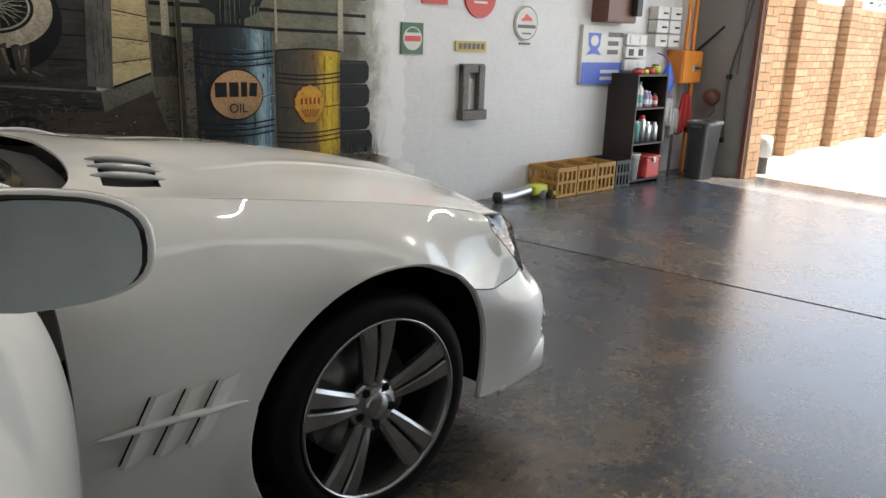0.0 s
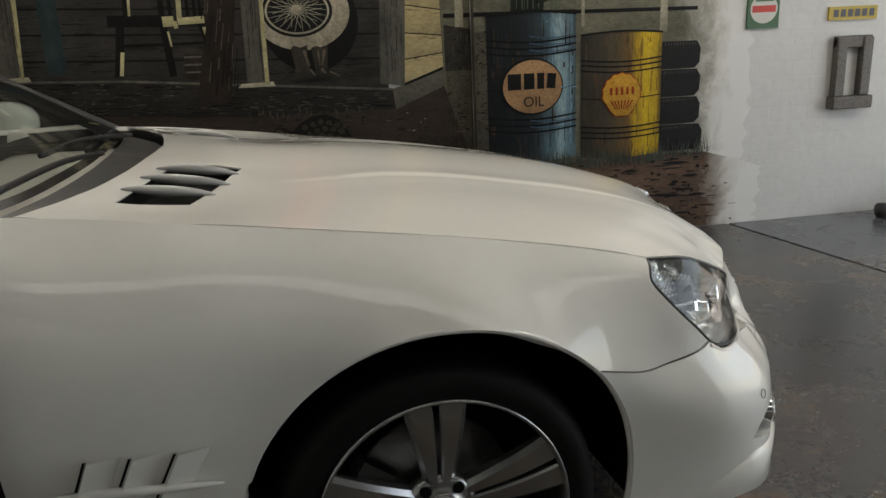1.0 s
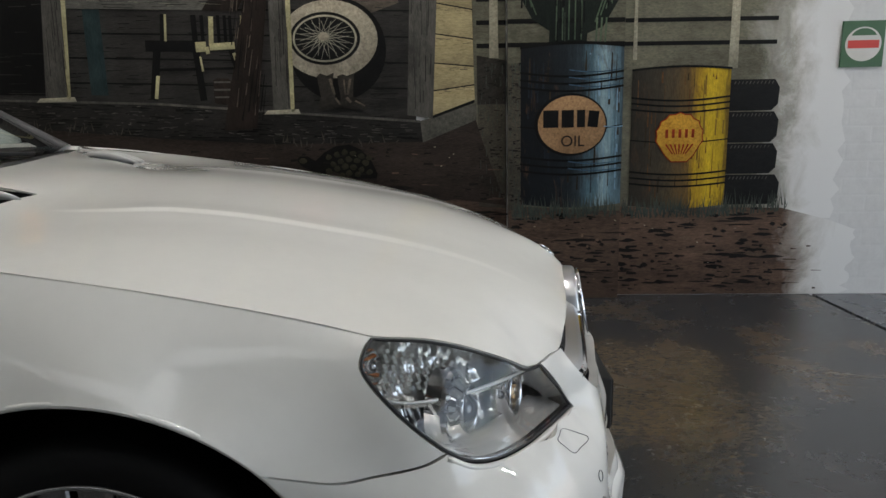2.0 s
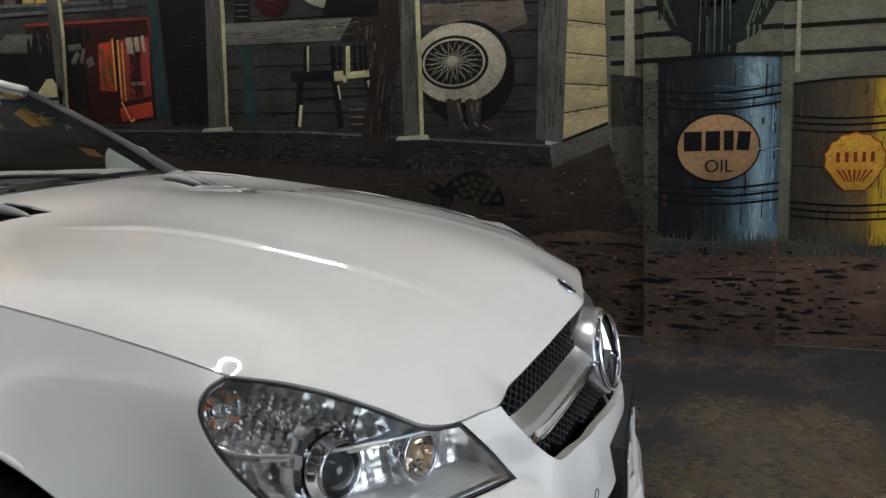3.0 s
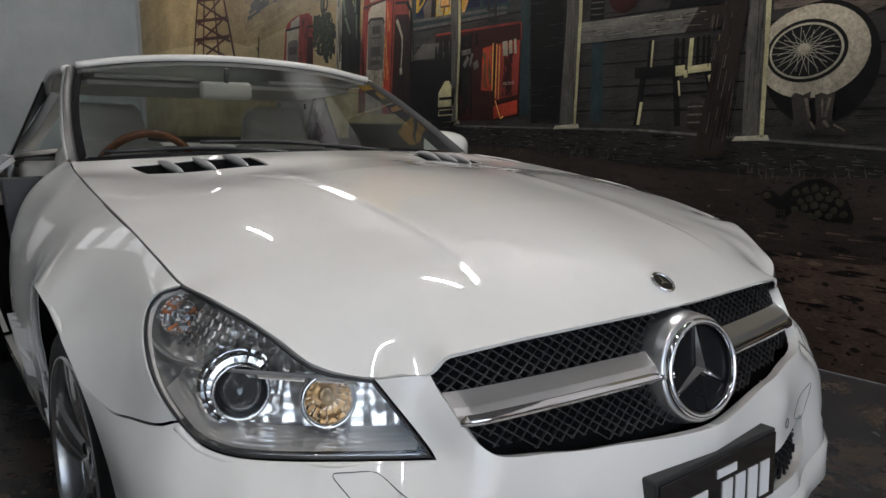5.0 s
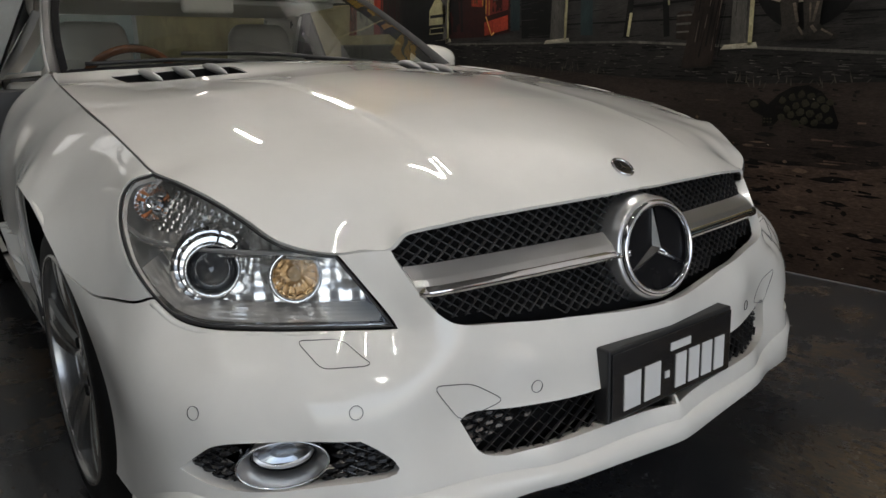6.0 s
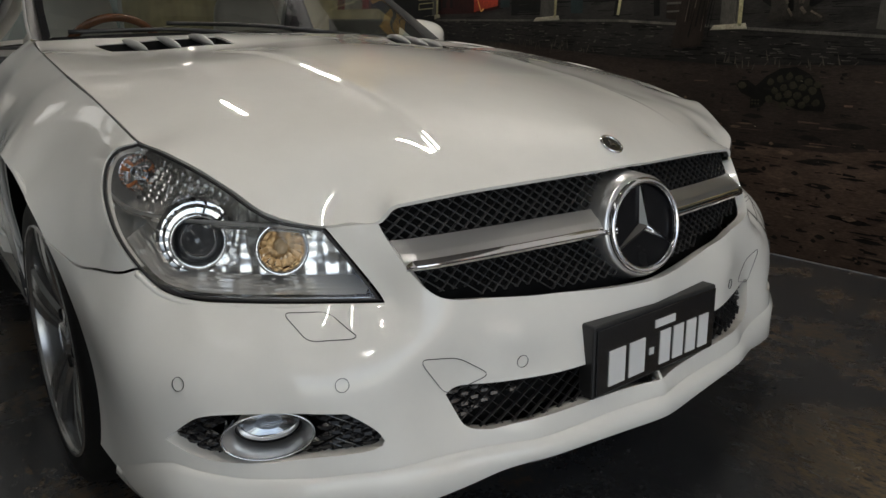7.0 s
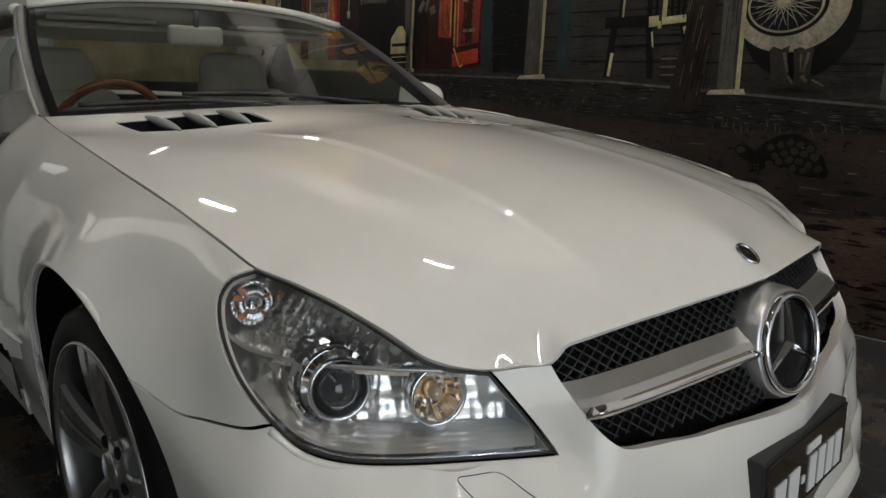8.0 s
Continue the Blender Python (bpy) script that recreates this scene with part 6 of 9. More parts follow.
FOG = [[(0.610, -0.790, 0.362), (0.648, -0.768, 0.394), (0.668, -0.753, 0.407), (0.695, -0.725, 0.412), (0.741, -0.66, 0.411), (0.790, -0.583, 0.405)], [(0.790, -0.583, 0.405), (0.800, -0.564, 0.391), (0.810, -0.544, 0.372), (0.8145, -0.535, 0.357)], [(0.8145, -0.535, 0.357), (0.811, -0.549, 0.347), (0.768, -0.624, 0.343), (0.731, -0.678, 0.338), (0.692, -0.731, 0.340), (0.654, -0.763, 0.346), (0.610, -0.790, 0.362)]]
_b = sheet(BUMP, _bsegs, 0.016, 0.0018, 0.02, [FOG, LOWG], 0.03)
bumper = put("front_bumper", mesh_from("front_bumper", *welded(join(_b, flip(_b))), PAINT, True), car, "white front bumper with mesh air intakes")
for _f in (lambda v: v, flip):
    _bead = tube(arch(-13, 201, 0.8805, 48), 0.0055, 10)
    put("arch_lip", mesh_from("arch_lip", *_f(_bead), PAINT, True), car, "rolled white wheel arch lip")
    _bead = tube([(x, y, z - 0.0075) for x, y, z in rope(LAMP_OUT[6:], 0.012)], 0.0058, 10)
    put("lamp_ledge", mesh_from("lamp_ledge", *_f(_bead), PAINT, True), bumper)
# front lip under the bumper
_run = rope(_edge_low[1:], 0.02)
_sec = []
for i, p in enumerate(_run):
    t = _run[min(i + 1, len(_run) - 1)] - _run[max(i - 1, 0)]
    o = np.array((-t[1], t[0], 0.0))
    o = o / np.linalg.norm(o)
    if o[0] - o[1] < 0:
        o = -o
    p = BUMP.at(BUMP.flat([p]))[0]
    k = min(1.0, max(0.02, (p[0] - 0.42) / 0.20))
    cz = p[2] + k * (np.interp(p[1], (-0.80, -0.767, -0.70, -0.628, -0.565, -0.45, -0.39, 0), (0.330, 0.317, 0.307, 0.305, 0.307, 0.303, 0.300, 0.290)) - p[2])
    a = BUMP.at(BUMP.flat([(p[0], p[1], cz + 0.008)]))[0] + 0.0006 * o
    c = BUMP.at(BUMP.flat([(p[0], p[1], cz)]))[0] + 0.008 * k * o
    if i == len(_run) - 1:
        _sec += [(q[0] + 0.001, 0.0018, q[2]) for q in _sec[-5:]]
        break
    _sec += [tuple(a), tuple(c), tuple(p + 0.019 * k * o + (0, 0, 0.006)), tuple(p + 0.003 * o + (0, 0, -0.008)), tuple(p - 0.05 * o + (0, 0, -0.006))]
_lip = (_sec, [(i * 5 + j, i * 5 + j + 1, i * 5 + j + 6, i * 5 + j + 5) for i in range(len(_run) - 1) for j in range(4)])
put("front_lip", mesh_from("front_lip", *welded(join(_lip, flip(_lip))), PAINT, True), car, "white moulded front lip")
# lamps, grille and the rest of the car's front
def offset_sheet(skin, segs, d, step, shrink):
    """A sheet parallel to a skin, d metres behind it."""
    vs, fs = sheet(skin, segs, step, shrink, 0)
    n = np.array(skin.n)
    return [tuple(np.array(v) - d * n) for v in vs], fs


_N = Vector((0.62, -0.60, 0.42)).normalized()
_E1 = Vector((0.55, 0.80, 0.0)).normalized()
_E1 = (_E1 - _E1.dot(_N) * _N).normalized()
_E2 = _N.cross(_E1)
_lamp_edge = [LAMP_OUT, LAMP_IN, LAMP_TOP[::-1]]
_c0 = np.mean(np.array(LAMP_OUT + LAMP_TOP), 0)
_bulge = [tuple(_c0 + np.array(_N) * 0.020)]
for _q in (LAMP_OUT[3], LAMP_OUT[5], LAMP_OUT[8], LAMP_OUT[10], LAMP_TOP[2], LAMP_TOP[4]):
    _bulge.append(tuple(np.array(_q) * 0.5 + _c0 * 0.5 + np.array(_N) * 0.015))
LAMPSKIN = Skin(_E1, _E2, LAMP_OUT + LAMP_IN[1:] + LAMP_TOP[1:-1] + _bulge, 1e-5)


def rounded(loop, cut=0.22, n=5):
    """A closed line with straight sides and rounded corners."""
    p, out = [np.array(q, float) for q in loop], []
    for i, c in enumerate(p):
        a, b = c + (p[i - 1] - c) * cut, c + (p[(i + 1) % len(p)] - c) * cut
        out += [(1 - t) ** 2 * a + 2 * t * (1 - t) * c + t * t * b for t in np.linspace(0, 1, n)]
        d = p[(i + 1) % len(p)] + (c - p[(i + 1) % len(p)]) * cut
        out += [b + (d - b) * t for t in (0.25, 0.5, 0.75)]
    return out


def broad(vf):
    """A turned body stretched sideways."""
    return [(x * 1.12, y * 0.60, z) for x, y, z in vf[0]], vf[1]


def disc_at(centre, axis, vf):
    """Stands a turned body (along z) up along an axis at a place."""
    q = Vector(axis).normalized().to_track_quat("Z", "Y").to_matrix().to_4x4()
    return moved(vf, Matrix.Translation(centre) @ q)


def fluted(vf):
    """Upright reflector flutes on a lamp's back wall."""
    e, n = np.array(_E1), np.array(_N)
    return [tuple(np.array(v) + n * 0.0016 * math.sin(np.dot(v, e) * 2 * math.pi / 0.034) + n * 0.0012 * math.sin(v[2] * 2 * math.pi / 0.03)) for v in vf[0]], vf[1]


PRISM = plain("ribbed_reflector", (0.92, 0.91, 0.89), 0.07, 0.95)
HOUSING = surf("lamp_housing", (0.84, 0.83, 0.81), 0.20, 0.80, 0.08, 9, 22, 0.02)
LEDGE = surf("lamp_ledge", (0.78, 0.76, 0.73), 0.20, 0.70, 0.06, 9, 40, 0.03)
# bowl chrome tinted copper, the warm reflections put into its colour
WARMBOWL = plain("warm_reflection_bowl", (0.86, 0.76, 0.63), 0.07, 1.0)
BULB = plain("lamp_bulb_glass", (0.65, 0.48, 0.30), 0.08, 0.3, 0.5)
BALL = plain("projector_lens", (0.035, 0.037, 0.042), 0.03, 0.0, 1.0)
head = None
for _sd in (1, -1):
    def _side(vf):
        return vf if _sd == 1 else flip(vf)
    head = put("headlight", mesh_from("headlight", *_side(fluted(offset_sheet(LAMPSKIN, _lamp_edge, 0.075, 0.006, 0.004))), HOUSING, True), car, "clear headlight with chrome reflectors and amber indicator")
    _rim = [LAMPSKIN.at(np.array([p]))[0] for p in _shrunk(outline(LAMPSKIN, _lamp_edge, 0.012), 0.004)]
    put("gasket", mesh_from("gasket", *_side(tube([p - 0.002 * np.array(_N) for p in _rim], 0.0026, 6, True)), BLACK, True), head)
    _wallv, _wallf = [], []
    for p in _rim:
        _wallv += [tuple(p), tuple(p - 0.08 * np.array(_N))]
    for i in range(len(_rim)):
        j = (i + 1) % len(_rim)
        _wallf.append((2 * i, 2 * j, 2 * j + 1, 2 * i + 1))
    put("bucket", mesh_from("bucket", *_side((_wallv, _wallf)), HOUSING, True), head)
    put("cover", mesh_from("cover", *_side(sheet(LAMPSKIN, _lamp_edge, 0.016, 0.004, 0)), LENS, True), head, "clear polycarbonate cover").visible_shadow = False
    _ax = (0.93, -0.34, 0.05)
    pc = half([(0.596, -0.693, 0.624)])[0]
    _ring = lathe([(0.047, -0.03), (0.049, -0.012), (0.042, -0.006), (0.0435, 0.002), (0.042, 0.006), (0.038, 0.007), (0.036, 0.003), (0.034, -0.006)], 40)
    put("projector_ring", mesh_from("projector_ring", *_side(disc_at(pc, _ax, _ring)), CHROME, True), head, "chrome projector ring")
    _ball = lathe([(0.0005, 0.018), (0.010, 0.0168), (0.019, 0.012), (0.027, 0.005), (0.033, -0.004), (0.035, -0.012)], 40)
    put("projector_lens", mesh_from("projector_lens", *_side(disc_at(pc, _ax, _ball)), BALL, True), head, "dark glass projector lens")
    _ring = lathe([(0.066, -0.05), (0.064, -0.024), (0.058, -0.018), (0.053, -0.020), (0.050, -0.032)], 20)
    put("projector_shroud", mesh_from("projector_shroud", *_side(disc_at(pc, _ax, _ring)), CHROME), head, "faceted chrome projector shroud")
    # ribbed ledge along the foot of the lamp
    _foot = rope([tuple(np.array(q) + 0.10 * (_c0 - np.array(q)) - 0.008 * np.array(_N)) for q in LAMP_OUT[5:]], 0.012)
    _lv, _m = [], 11
    for q in _foot:
        for j in range(_m):
            f = j / (_m - 1)
            _lv.append(tuple(np.array(q) - np.array(_N) * 0.070 * f + np.array((0, 0, 0.042 * f + (0.0004 if j % 2 else 0.0)))))
    _lf = [(i * _m + j, i * _m + _m + j, i * _m + _m + j + 1, i * _m + j + 1) for i in range(len(_foot) - 1) for j in range(_m - 1)]
    put("ledge", mesh_from("ledge", *_side((_lv, _lf)), LEDGE), head, "ribbed silver ledge")
    pd = half([(0.674, -0.594, 0.612)])[0]
    _ring = lathe([(0.038, -0.03), (0.042, 0.0), (0.0405, 0.006), (0.036, 0.006), (0.0345, 0.0)], 36)
    put("beam_reflector", mesh_from("beam_reflector", *_side(disc_at(pd, _ax, _ring)), CHROME, True), head, "round chrome main beam ring")
    _bowl = lathe([(0.0345, 0.0), (0.031, -0.012), (0.022, -0.024), (0.010, -0.030), (0.0005, -0.031)], 16)
    put("beam_bowl", mesh_from("beam_bowl", *_side(disc_at(pd, _ax, _bowl)), WARMBOWL), head, "chrome main beam bowl with warm reflections put into its colour")
    _cap = lathe([(0.0005, 0.002), (0.006, 0.001), (0.0095, -0.004), (0.0105, -0.028)], 28)
    put("beam_cap", mesh_from("beam_cap", *_side(disc_at(pd, _ax, _cap)), BULB, True), head, "bronze bulb shield")
    # bright line along the lamp's foot
    _trim = [LAMPSKIN.at(LAMPSKIN.flat([tuple(np.array(q) + 0.055 * (_c0 - np.array(q)))]))[0] - 0.006 * np.array(_N) for q in rope(LAMP_OUT[7:], 0.012)]
    put("foot_trim", mesh_from("foot_trim", *_side(tube(_trim, 0.0022, 6)), CHROME, True), head, "thin chrome line")
    # chrome divider between indicator and main lamps
    _dv = half([(0.452, -0.785, 0.690), (0.50, -0.765, 0.668), (0.57, -0.722, 0.658), (0.64, -0.660, 0.655), (0.705, -0.572, 0.648)])
    _dr = rope([tuple(np.array(p) - 0.004 * np.array(_N)) for p in _dv], 0.01)
    _vs = [tuple(p) for p in _dr] + [tuple(np.array(p) + (-0.004, 0.002, -0.010)) for p in _dr] + [tuple(np.array(p) - 0.05 * np.array(_N) + (0, 0, -0.006)) for p in _dr]
    n = len(_dr)
    _fs = [(i, i + 1, n + i + 1, n + i) for i in range(n - 1)] + [(n + i, n + i + 1, 2 * n + i + 1, 2 * n + i) for i in range(n - 1)] + [(2 * n + i, 2 * n + i + 1, i + 1, i) for i in range(n - 1)]
    put("divider", mesh_from("divider", *_side((_vs, _fs)), PRISM), head)
    put("divider_trim", mesh_from("divider_trim", *_side(tube([tuple(p) for p in _dr], 0.0032, 8)), SATIN, True), head, "bright chrome trim line")
    # indicator: amber bowl, bulb and rows of small prisms
    pi = half([(0.448, -0.734, 0.714)])[0]
    _ax2 = (0.80, -0.50, 0.28)
    put("indicator_bowl", mesh_from("indicator_bowl", *_side(disc_at(pi, _ax2, lathe([(0.030, 0.0), (0.026, -0.010), (0.016, -0.020), (0.0005, -0.026)], 26))), PRISM), head, "round faceted indicator reflector")
    for a0 in (-0.9, 0.35, 2.2, 2.7, 3.9):
        _wg = [(r_ * math.cos(a0 + da), r_ * math.sin(a0 + da), h) for r_, h in ((0.0125, -0.0195), (0.0200, -0.0140), (0.0275, -0.004)) for da in (0.0, 0.22)]
        put("amber_facet", mesh_from("amber_facet", *_side(disc_at(pi, _ax2, (_wg, [(0, 1, 3, 2), (2, 3, 5, 4)]))), AMBER), head, "amber indicator facet")
    put("indicator_bulb", mesh_from("indicator_bulb", *_side(disc_at(pi, _ax2, lathe([(0.0005, 0.001), (0.006, 0.001), (0.0085, 0.006), (0.0105, 0.005), (0.011, -0.02)], 20))), CHROME, True), head, "small chrome bulb cap")
    _pm = []
    for i in range(11):
        for k in range(9):
            f, g = i / 12, k / 8
            a = np.array(half([(0.492 + 0.150 * f, -0.716 + 0.082 * f, 0.742 - 0.062 * f)])[0])
            b = np.array(half([(0.492 + 0.150 * f, -0.764 + 0.112 * f, 0.688 - 0.026 * f)])[0])
            p = a + (b - a) * (g * 0.92 + 0.03) - (0.030 + 0.004 * (k % 2)) * np.array(_N)
            w, h = 0.0046 - 0.0016 * f, 0.0034 - 0.0012 * f
            e1, e2, n_ = np.array(_E1), np.array(_E2), np.array(_N)
            _pm.append(([p - e1 * w - e2 * h, p + e1 * w - e2 * h, p + e1 * w + e2 * h, p - e1 * w + e2 * h, p - e2 * h + n_ * 0.0034, p + e2 * h + n_ * 0.0034], [(0, 4, 5, 3), (4, 1, 2, 5), (0, 1, 4), (3, 5, 2)]))
    put("indicator_prisms", mesh_from("indicator_prisms", *_side(join(*_pm)), PRISM), head, "rows of clear ribbed prisms")["kind"] = "stuff"

# radiator grille
def grille_edges(y):
    """Lower and upper edge of the grille at a place across the car."""
    lo = [np.interp(abs(y), [-p[1] for p in GRILLE_LOW[::-1]], [p[k] for p in GRILLE_LOW[::-1]]) for k in (0, 2)]
    hi = [np.interp(abs(y), [-p[1] for p in GRILLE_TOP[::-1]], [p[k] for p in GRILLE_TOP[::-1]]) for k in (0, 2)]
    return lo, hi


def on_grille(y, z, back):
    (xl, zl), (xh, zh) = grille_edges(y)
    f = (z - zl) / max(zh - zl, 0.01)
    return (xl + (xh - xl) * min(max(f, -0.2), 1.2) - back, y, z)


grille = put("grille", mesh_from("grille", *join(*[([on_grille(y, z, 0.06) for y, z in ((y0, 0.49), (y0 + 0.06, 0.49), (y0 + 0.06, 0.675), (y0, 0.675))], [(0, 1, 2, 3)]) for y0 in np.arange(-0.45, 0.44, 0.06)]), DARK), car, "black mesh grille with silver bar and round star emblem")


def lattice(place, inside, y0, y1, z0, z1, pitch, rise, wire=0.0016, depth=0.006):
    """A diamond mesh of flat wires lying on a curved face."""
    out = []
    for sgn in (1, -1):
        k = y0 - (z1 - z0) / rise - pitch
        while k < y1 + (z1 - z0) / rise + pitch:
            run = []
            for z in np.linspace(z0, z1, 14):
                y = k + sgn * (z - (z0 + z1) / 2) / rise
                ok = inside(y, z)
                if ok:
                    run.append((y, z))
                if (not ok or z >= z1 - 1e-9) and len(run) > 1:
                    vs, fs = [], []
                    for a, b in run:
                        p = np.array(place(a, b))
                        vs += [p + (0, -wire, 0), p + (0.001, 0, 0.0), p + (0, wire, 0), p + (-depth, 0, 0)]
                    for i in range(len(run) - 1):
                        for j in range(4):
                            l = (j + 1) % 4
                            fs.append((i * 4 + j, i * 4 + l, i * 4 + 4 + l, i * 4 + 4 + j))
                    out.append((vs, fs))
                    run = []
                elif not ok:
                    run = []
            k += pitch
    return join(*out)


DISCBLACK = surf("emblem_black", (0.006, 0.006, 0.007), 0.25, 0, 0.1, 10, 60, 0, spec=0.12)
GLOSSBLACK = plain("gloss_black", (0.012, 0.012, 0.013), 0.18, 0.0, 0.4)


def _in_grille(y, z):
    (xl, zl), (xh, zh) = grille_edges(y)
    return abs(y) < 0.475 and zl - 0.004 < z < zh + 0.004


put("mesh", mesh_from("mesh", *lattice(lambda y, z: on_grille(y, z, 0.030), _in_grille, -0.5, 0.5, 0.50, 0.69, 0.0225, 0.72, 0.0022), BLACK), grille, "black diamond mesh")["kind"] = "stuff"
for _sd in (1, -1):
    _sec = [(-0.004, 0.590), (0.006, 0.584), (0.008, 0.592), (0.002, 0.597), (-0.002, 0.606), (-0.022, 0.622), (-0.030, 0.600)]
    for nm, idx, mt in (("bar", (3, 4, 5, 6), SATIN), ("bar_trim", (0, 1, 2, 3), CHROME)):
        vs, fs = [], []
        ys = np.linspace(-0.462, -0.06, 22)
        for y in ys:
            for q in idx:
                d, z = _sec[q]
                zz = z + 0.006 * (1 - abs(y) / 0.46)
                p = on_grille(y, zz, 0.006)
                vs.append((p[0] + d, p[1], zz))
        m = len(idx)
        for i in range(len(ys) - 1):
            for j in range(m - 1):
                fs.append((i * m + j, i * m + m + j, i * m + m + j + 1, i * m + j + 1))
        fs += [tuple(range(m - 1, -1, -1)), tuple((len(ys) - 1) * m + j for j in range(m))]
        vf = (vs, fs)
        put(nm, mesh_from(nm, *(vf if _sd == 1 else flip(vf)), mt, nm == "bar_trim"), grille, "satin silver grille bar" if nm == "bar" else "chrome strip")
_sc, _sa = (0.850, 0.0, 0.594), (0.965, -0.135, 0.16)
put("emblem_housing", mesh_from("emblem_housing", *disc_at(_sc, _sa, lathe([(0.0005, 0.0), (0.075, 0.0), (0.086, 0.004), (0.090, 0.0), (0.096, -0.03), (0.108, -0.09)], 56)), SATIN, True), grille, "satin emblem housing")
put("emblem_ring", mesh_from("emblem_ring", *disc_at(_sc, _sa, lathe([(0.078 + 0.0065 * math.cos(t), 0.008 + 0.008 * math.sin(t)) for t in np.linspace(0, 2 * math.pi, 12, endpoint=False)], 56, closed=True)), CHROME, True), grille, "chrome ring")
put("emblem_disc", mesh_from("emblem_disc", *disc_at(_sc, _sa, lathe([(0.0005, 0.003), (0.078, 0.003)], 48)), DISCBLACK), grille)
_arm = []
for k in range(3):
    t = math.pi / 2 + k * 2 * math.pi / 3
    u, w = Vector((math.cos(t), math.sin(t), 0)), Vector((-math.sin(t), math.cos(t), 0))
    vs = [Vector((0, 0, 0.016)), 0.009 * w + Vector((0, 0, 0.004)), -0.009 * w + Vector((0, 0, 0.004)), 0.076 * u + Vector((0, 0, 0.009)), 0.076 * u + 0.002 * w + Vector((0, 0, 0.004)), 0.076 * u - 0.002 * w + Vector((0, 0, 0.004))]
    # the shoulder where two arms meet
    vs[1] = 0.0052 * u + 0.009 * w + Vector((0, 0, 0.004))
    vs[2] = 0.0052 * u - 0.009 * w + Vector((0, 0, 0.004))
    _arm.append((vs, [(0, 3, 4, 1), (0, 2, 5, 3), (3, 5, 4)]))
q = Vector(_sa).to_track_quat("Z", "Y").to_matrix().to_4x4()
put("emblem_star", mesh_from("emblem_star", *moved(join(*_arm), Matrix.Translation(_sc) @ q), CHROME), grille, "three-armed chrome star")
# dark strip laid along the bonnet's shut line for the shade inside it
for _f in (lambda v: v, flip):
    put("shut_gap", mesh_from("shut_gap", *_f(tube([(x, y, z - 0.0052) for x, y, z in rope(SHUT, 0.02)], 0.0026, 6)), DARK, True), car, "dark strip for the shade in the gap between bonnet and wing")
# flat badge on the bonnet
_bn = Vector(HOOD.normal(np.array([[0.772, 0.0]]))[0])
_bp = Vector(HOOD.at(np.array([[0.772, 0.0]]))[0])
badge = put("bonnet_badge", mesh_from("bonnet_badge", *disc_at(_bp, _bn, lathe([(0.0005, 0.002), (0.019, 0.002)], 32)), GLOSSBLACK), bonnet, "small round dark badge with chrome rim")
put("badge_rim", mesh_from("badge_rim", *disc_at(_bp, _bn, lathe([(0.021 + 0.003 * math.cos(t), 0.001 + 0.0035 * math.sin(t)) for t in np.linspace(0, 2 * math.pi, 8, endpoint=False)], 36, closed=True)), CHROME, True), badge)
put("badge_mark", mesh_from("badge_mark", *disc_at(_bp, _bn, join(*[([(0.001 * c - 0.013 * s, 0.001 * s + 0.013 * c, 0.003), (-0.003 * c, -0.003 * s, 0.003), (0.003 * c, 0.003 * s, 0.003)], [(0, 1, 2)]) for c, s in ((math.cos(a), math.sin(a)) for a in (0, 2.094, 4.189))])), CHROME), badge)


# bumper fittings
def bump_at(pts, lift=0.0):
    uv = BUMP.flat(pts)
    return BUMP.at(uv) + lift * BUMP.normal(uv)


_bk = [(0.80, -0.43, 0.30), (0.84, -0.3, 0.30), (0.86, 0, 0.30), (0.86, 0, 0.45), (0.84, -0.3, 0.45), (0.80, -0.43, 0.45)]
_bk = ([(x - 0.045, y, z) for x, y, z in _bk], [(0, 1, 4, 5), (1, 2, 3, 4)])
intake = put("lower_intake", mesh_from("lower_intake", *join(_bk, flip(_bk)), DARK), bumper, "black mesh lower air intake")
put("mesh", mesh_from("mesh", *lattice(lambda y, z: tuple(bump_at([(0.87, -abs(y), z)])[0] * (1, 1, 1) + (-0.018, 0, 0)) if y < 0 else tuple(np.array(bump_at([(0.87, -abs(y), z)])[0]) * (1, -1, 1) + (-0.018, 0, 0)), lambda y, z: abs(y) < 0.43 and 0.328 < z < 0.408, -0.43, 0.43, 0.315, 0.415, 0.034, 0.6, 0.0012), BLACK), intake, "black diamond mesh")["kind"] = "stuff"
for _sd in (1, -1):
    def _side(vf):
        return vf if _sd == 1 else flip(vf)
    _fb = [bump_at([p])[0] + (-0.045, 0.045, 0) for p in ((0.58, -0.81, 0.325), (0.70, -0.72, 0.32), (0.83, -0.52, 0.325), (0.83, -0.52, 0.425), (0.70, -0.72, 0.428), (0.58, -0.81, 0.425))]
    nest = put("fog_nest", mesh_from("fog_nest", *_side((_fb, [(0, 1, 4, 5), (1, 2, 3, 4)])), DARK), bumper, "black mesh fog lamp recess")
    _fc = bump_at([(0.728, -0.678, 0.377)])[0]
    _fl = lattice(lambda y, z: tuple(bump_at([(0.75 - (abs(y) - 0.65) * 0.9, -abs(y), z)])[0] + (-0.018, 0.014, 0)), lambda y, z: -0.79 < y < -0.53 and abs(y + 0.665) + 3.0 * abs(z - 0.376) < 0.25 and abs(z - 0.376) < 0.038 and ((y + 0.678) / 0.064) ** 2 + ((z - 0.376) / 0.036) ** 2 > 1, -0.80, -0.52, 0.335, 0.415, 0.0165, 0.62, 0.0022)
    _pads = []
    for _r in range(-5, 6):
        for _c in range(-12, 13):
            _y, _z = -0.665 + 0.0115 * (2 * _c + _r % 2), 0.376 + 0.0072 * _r
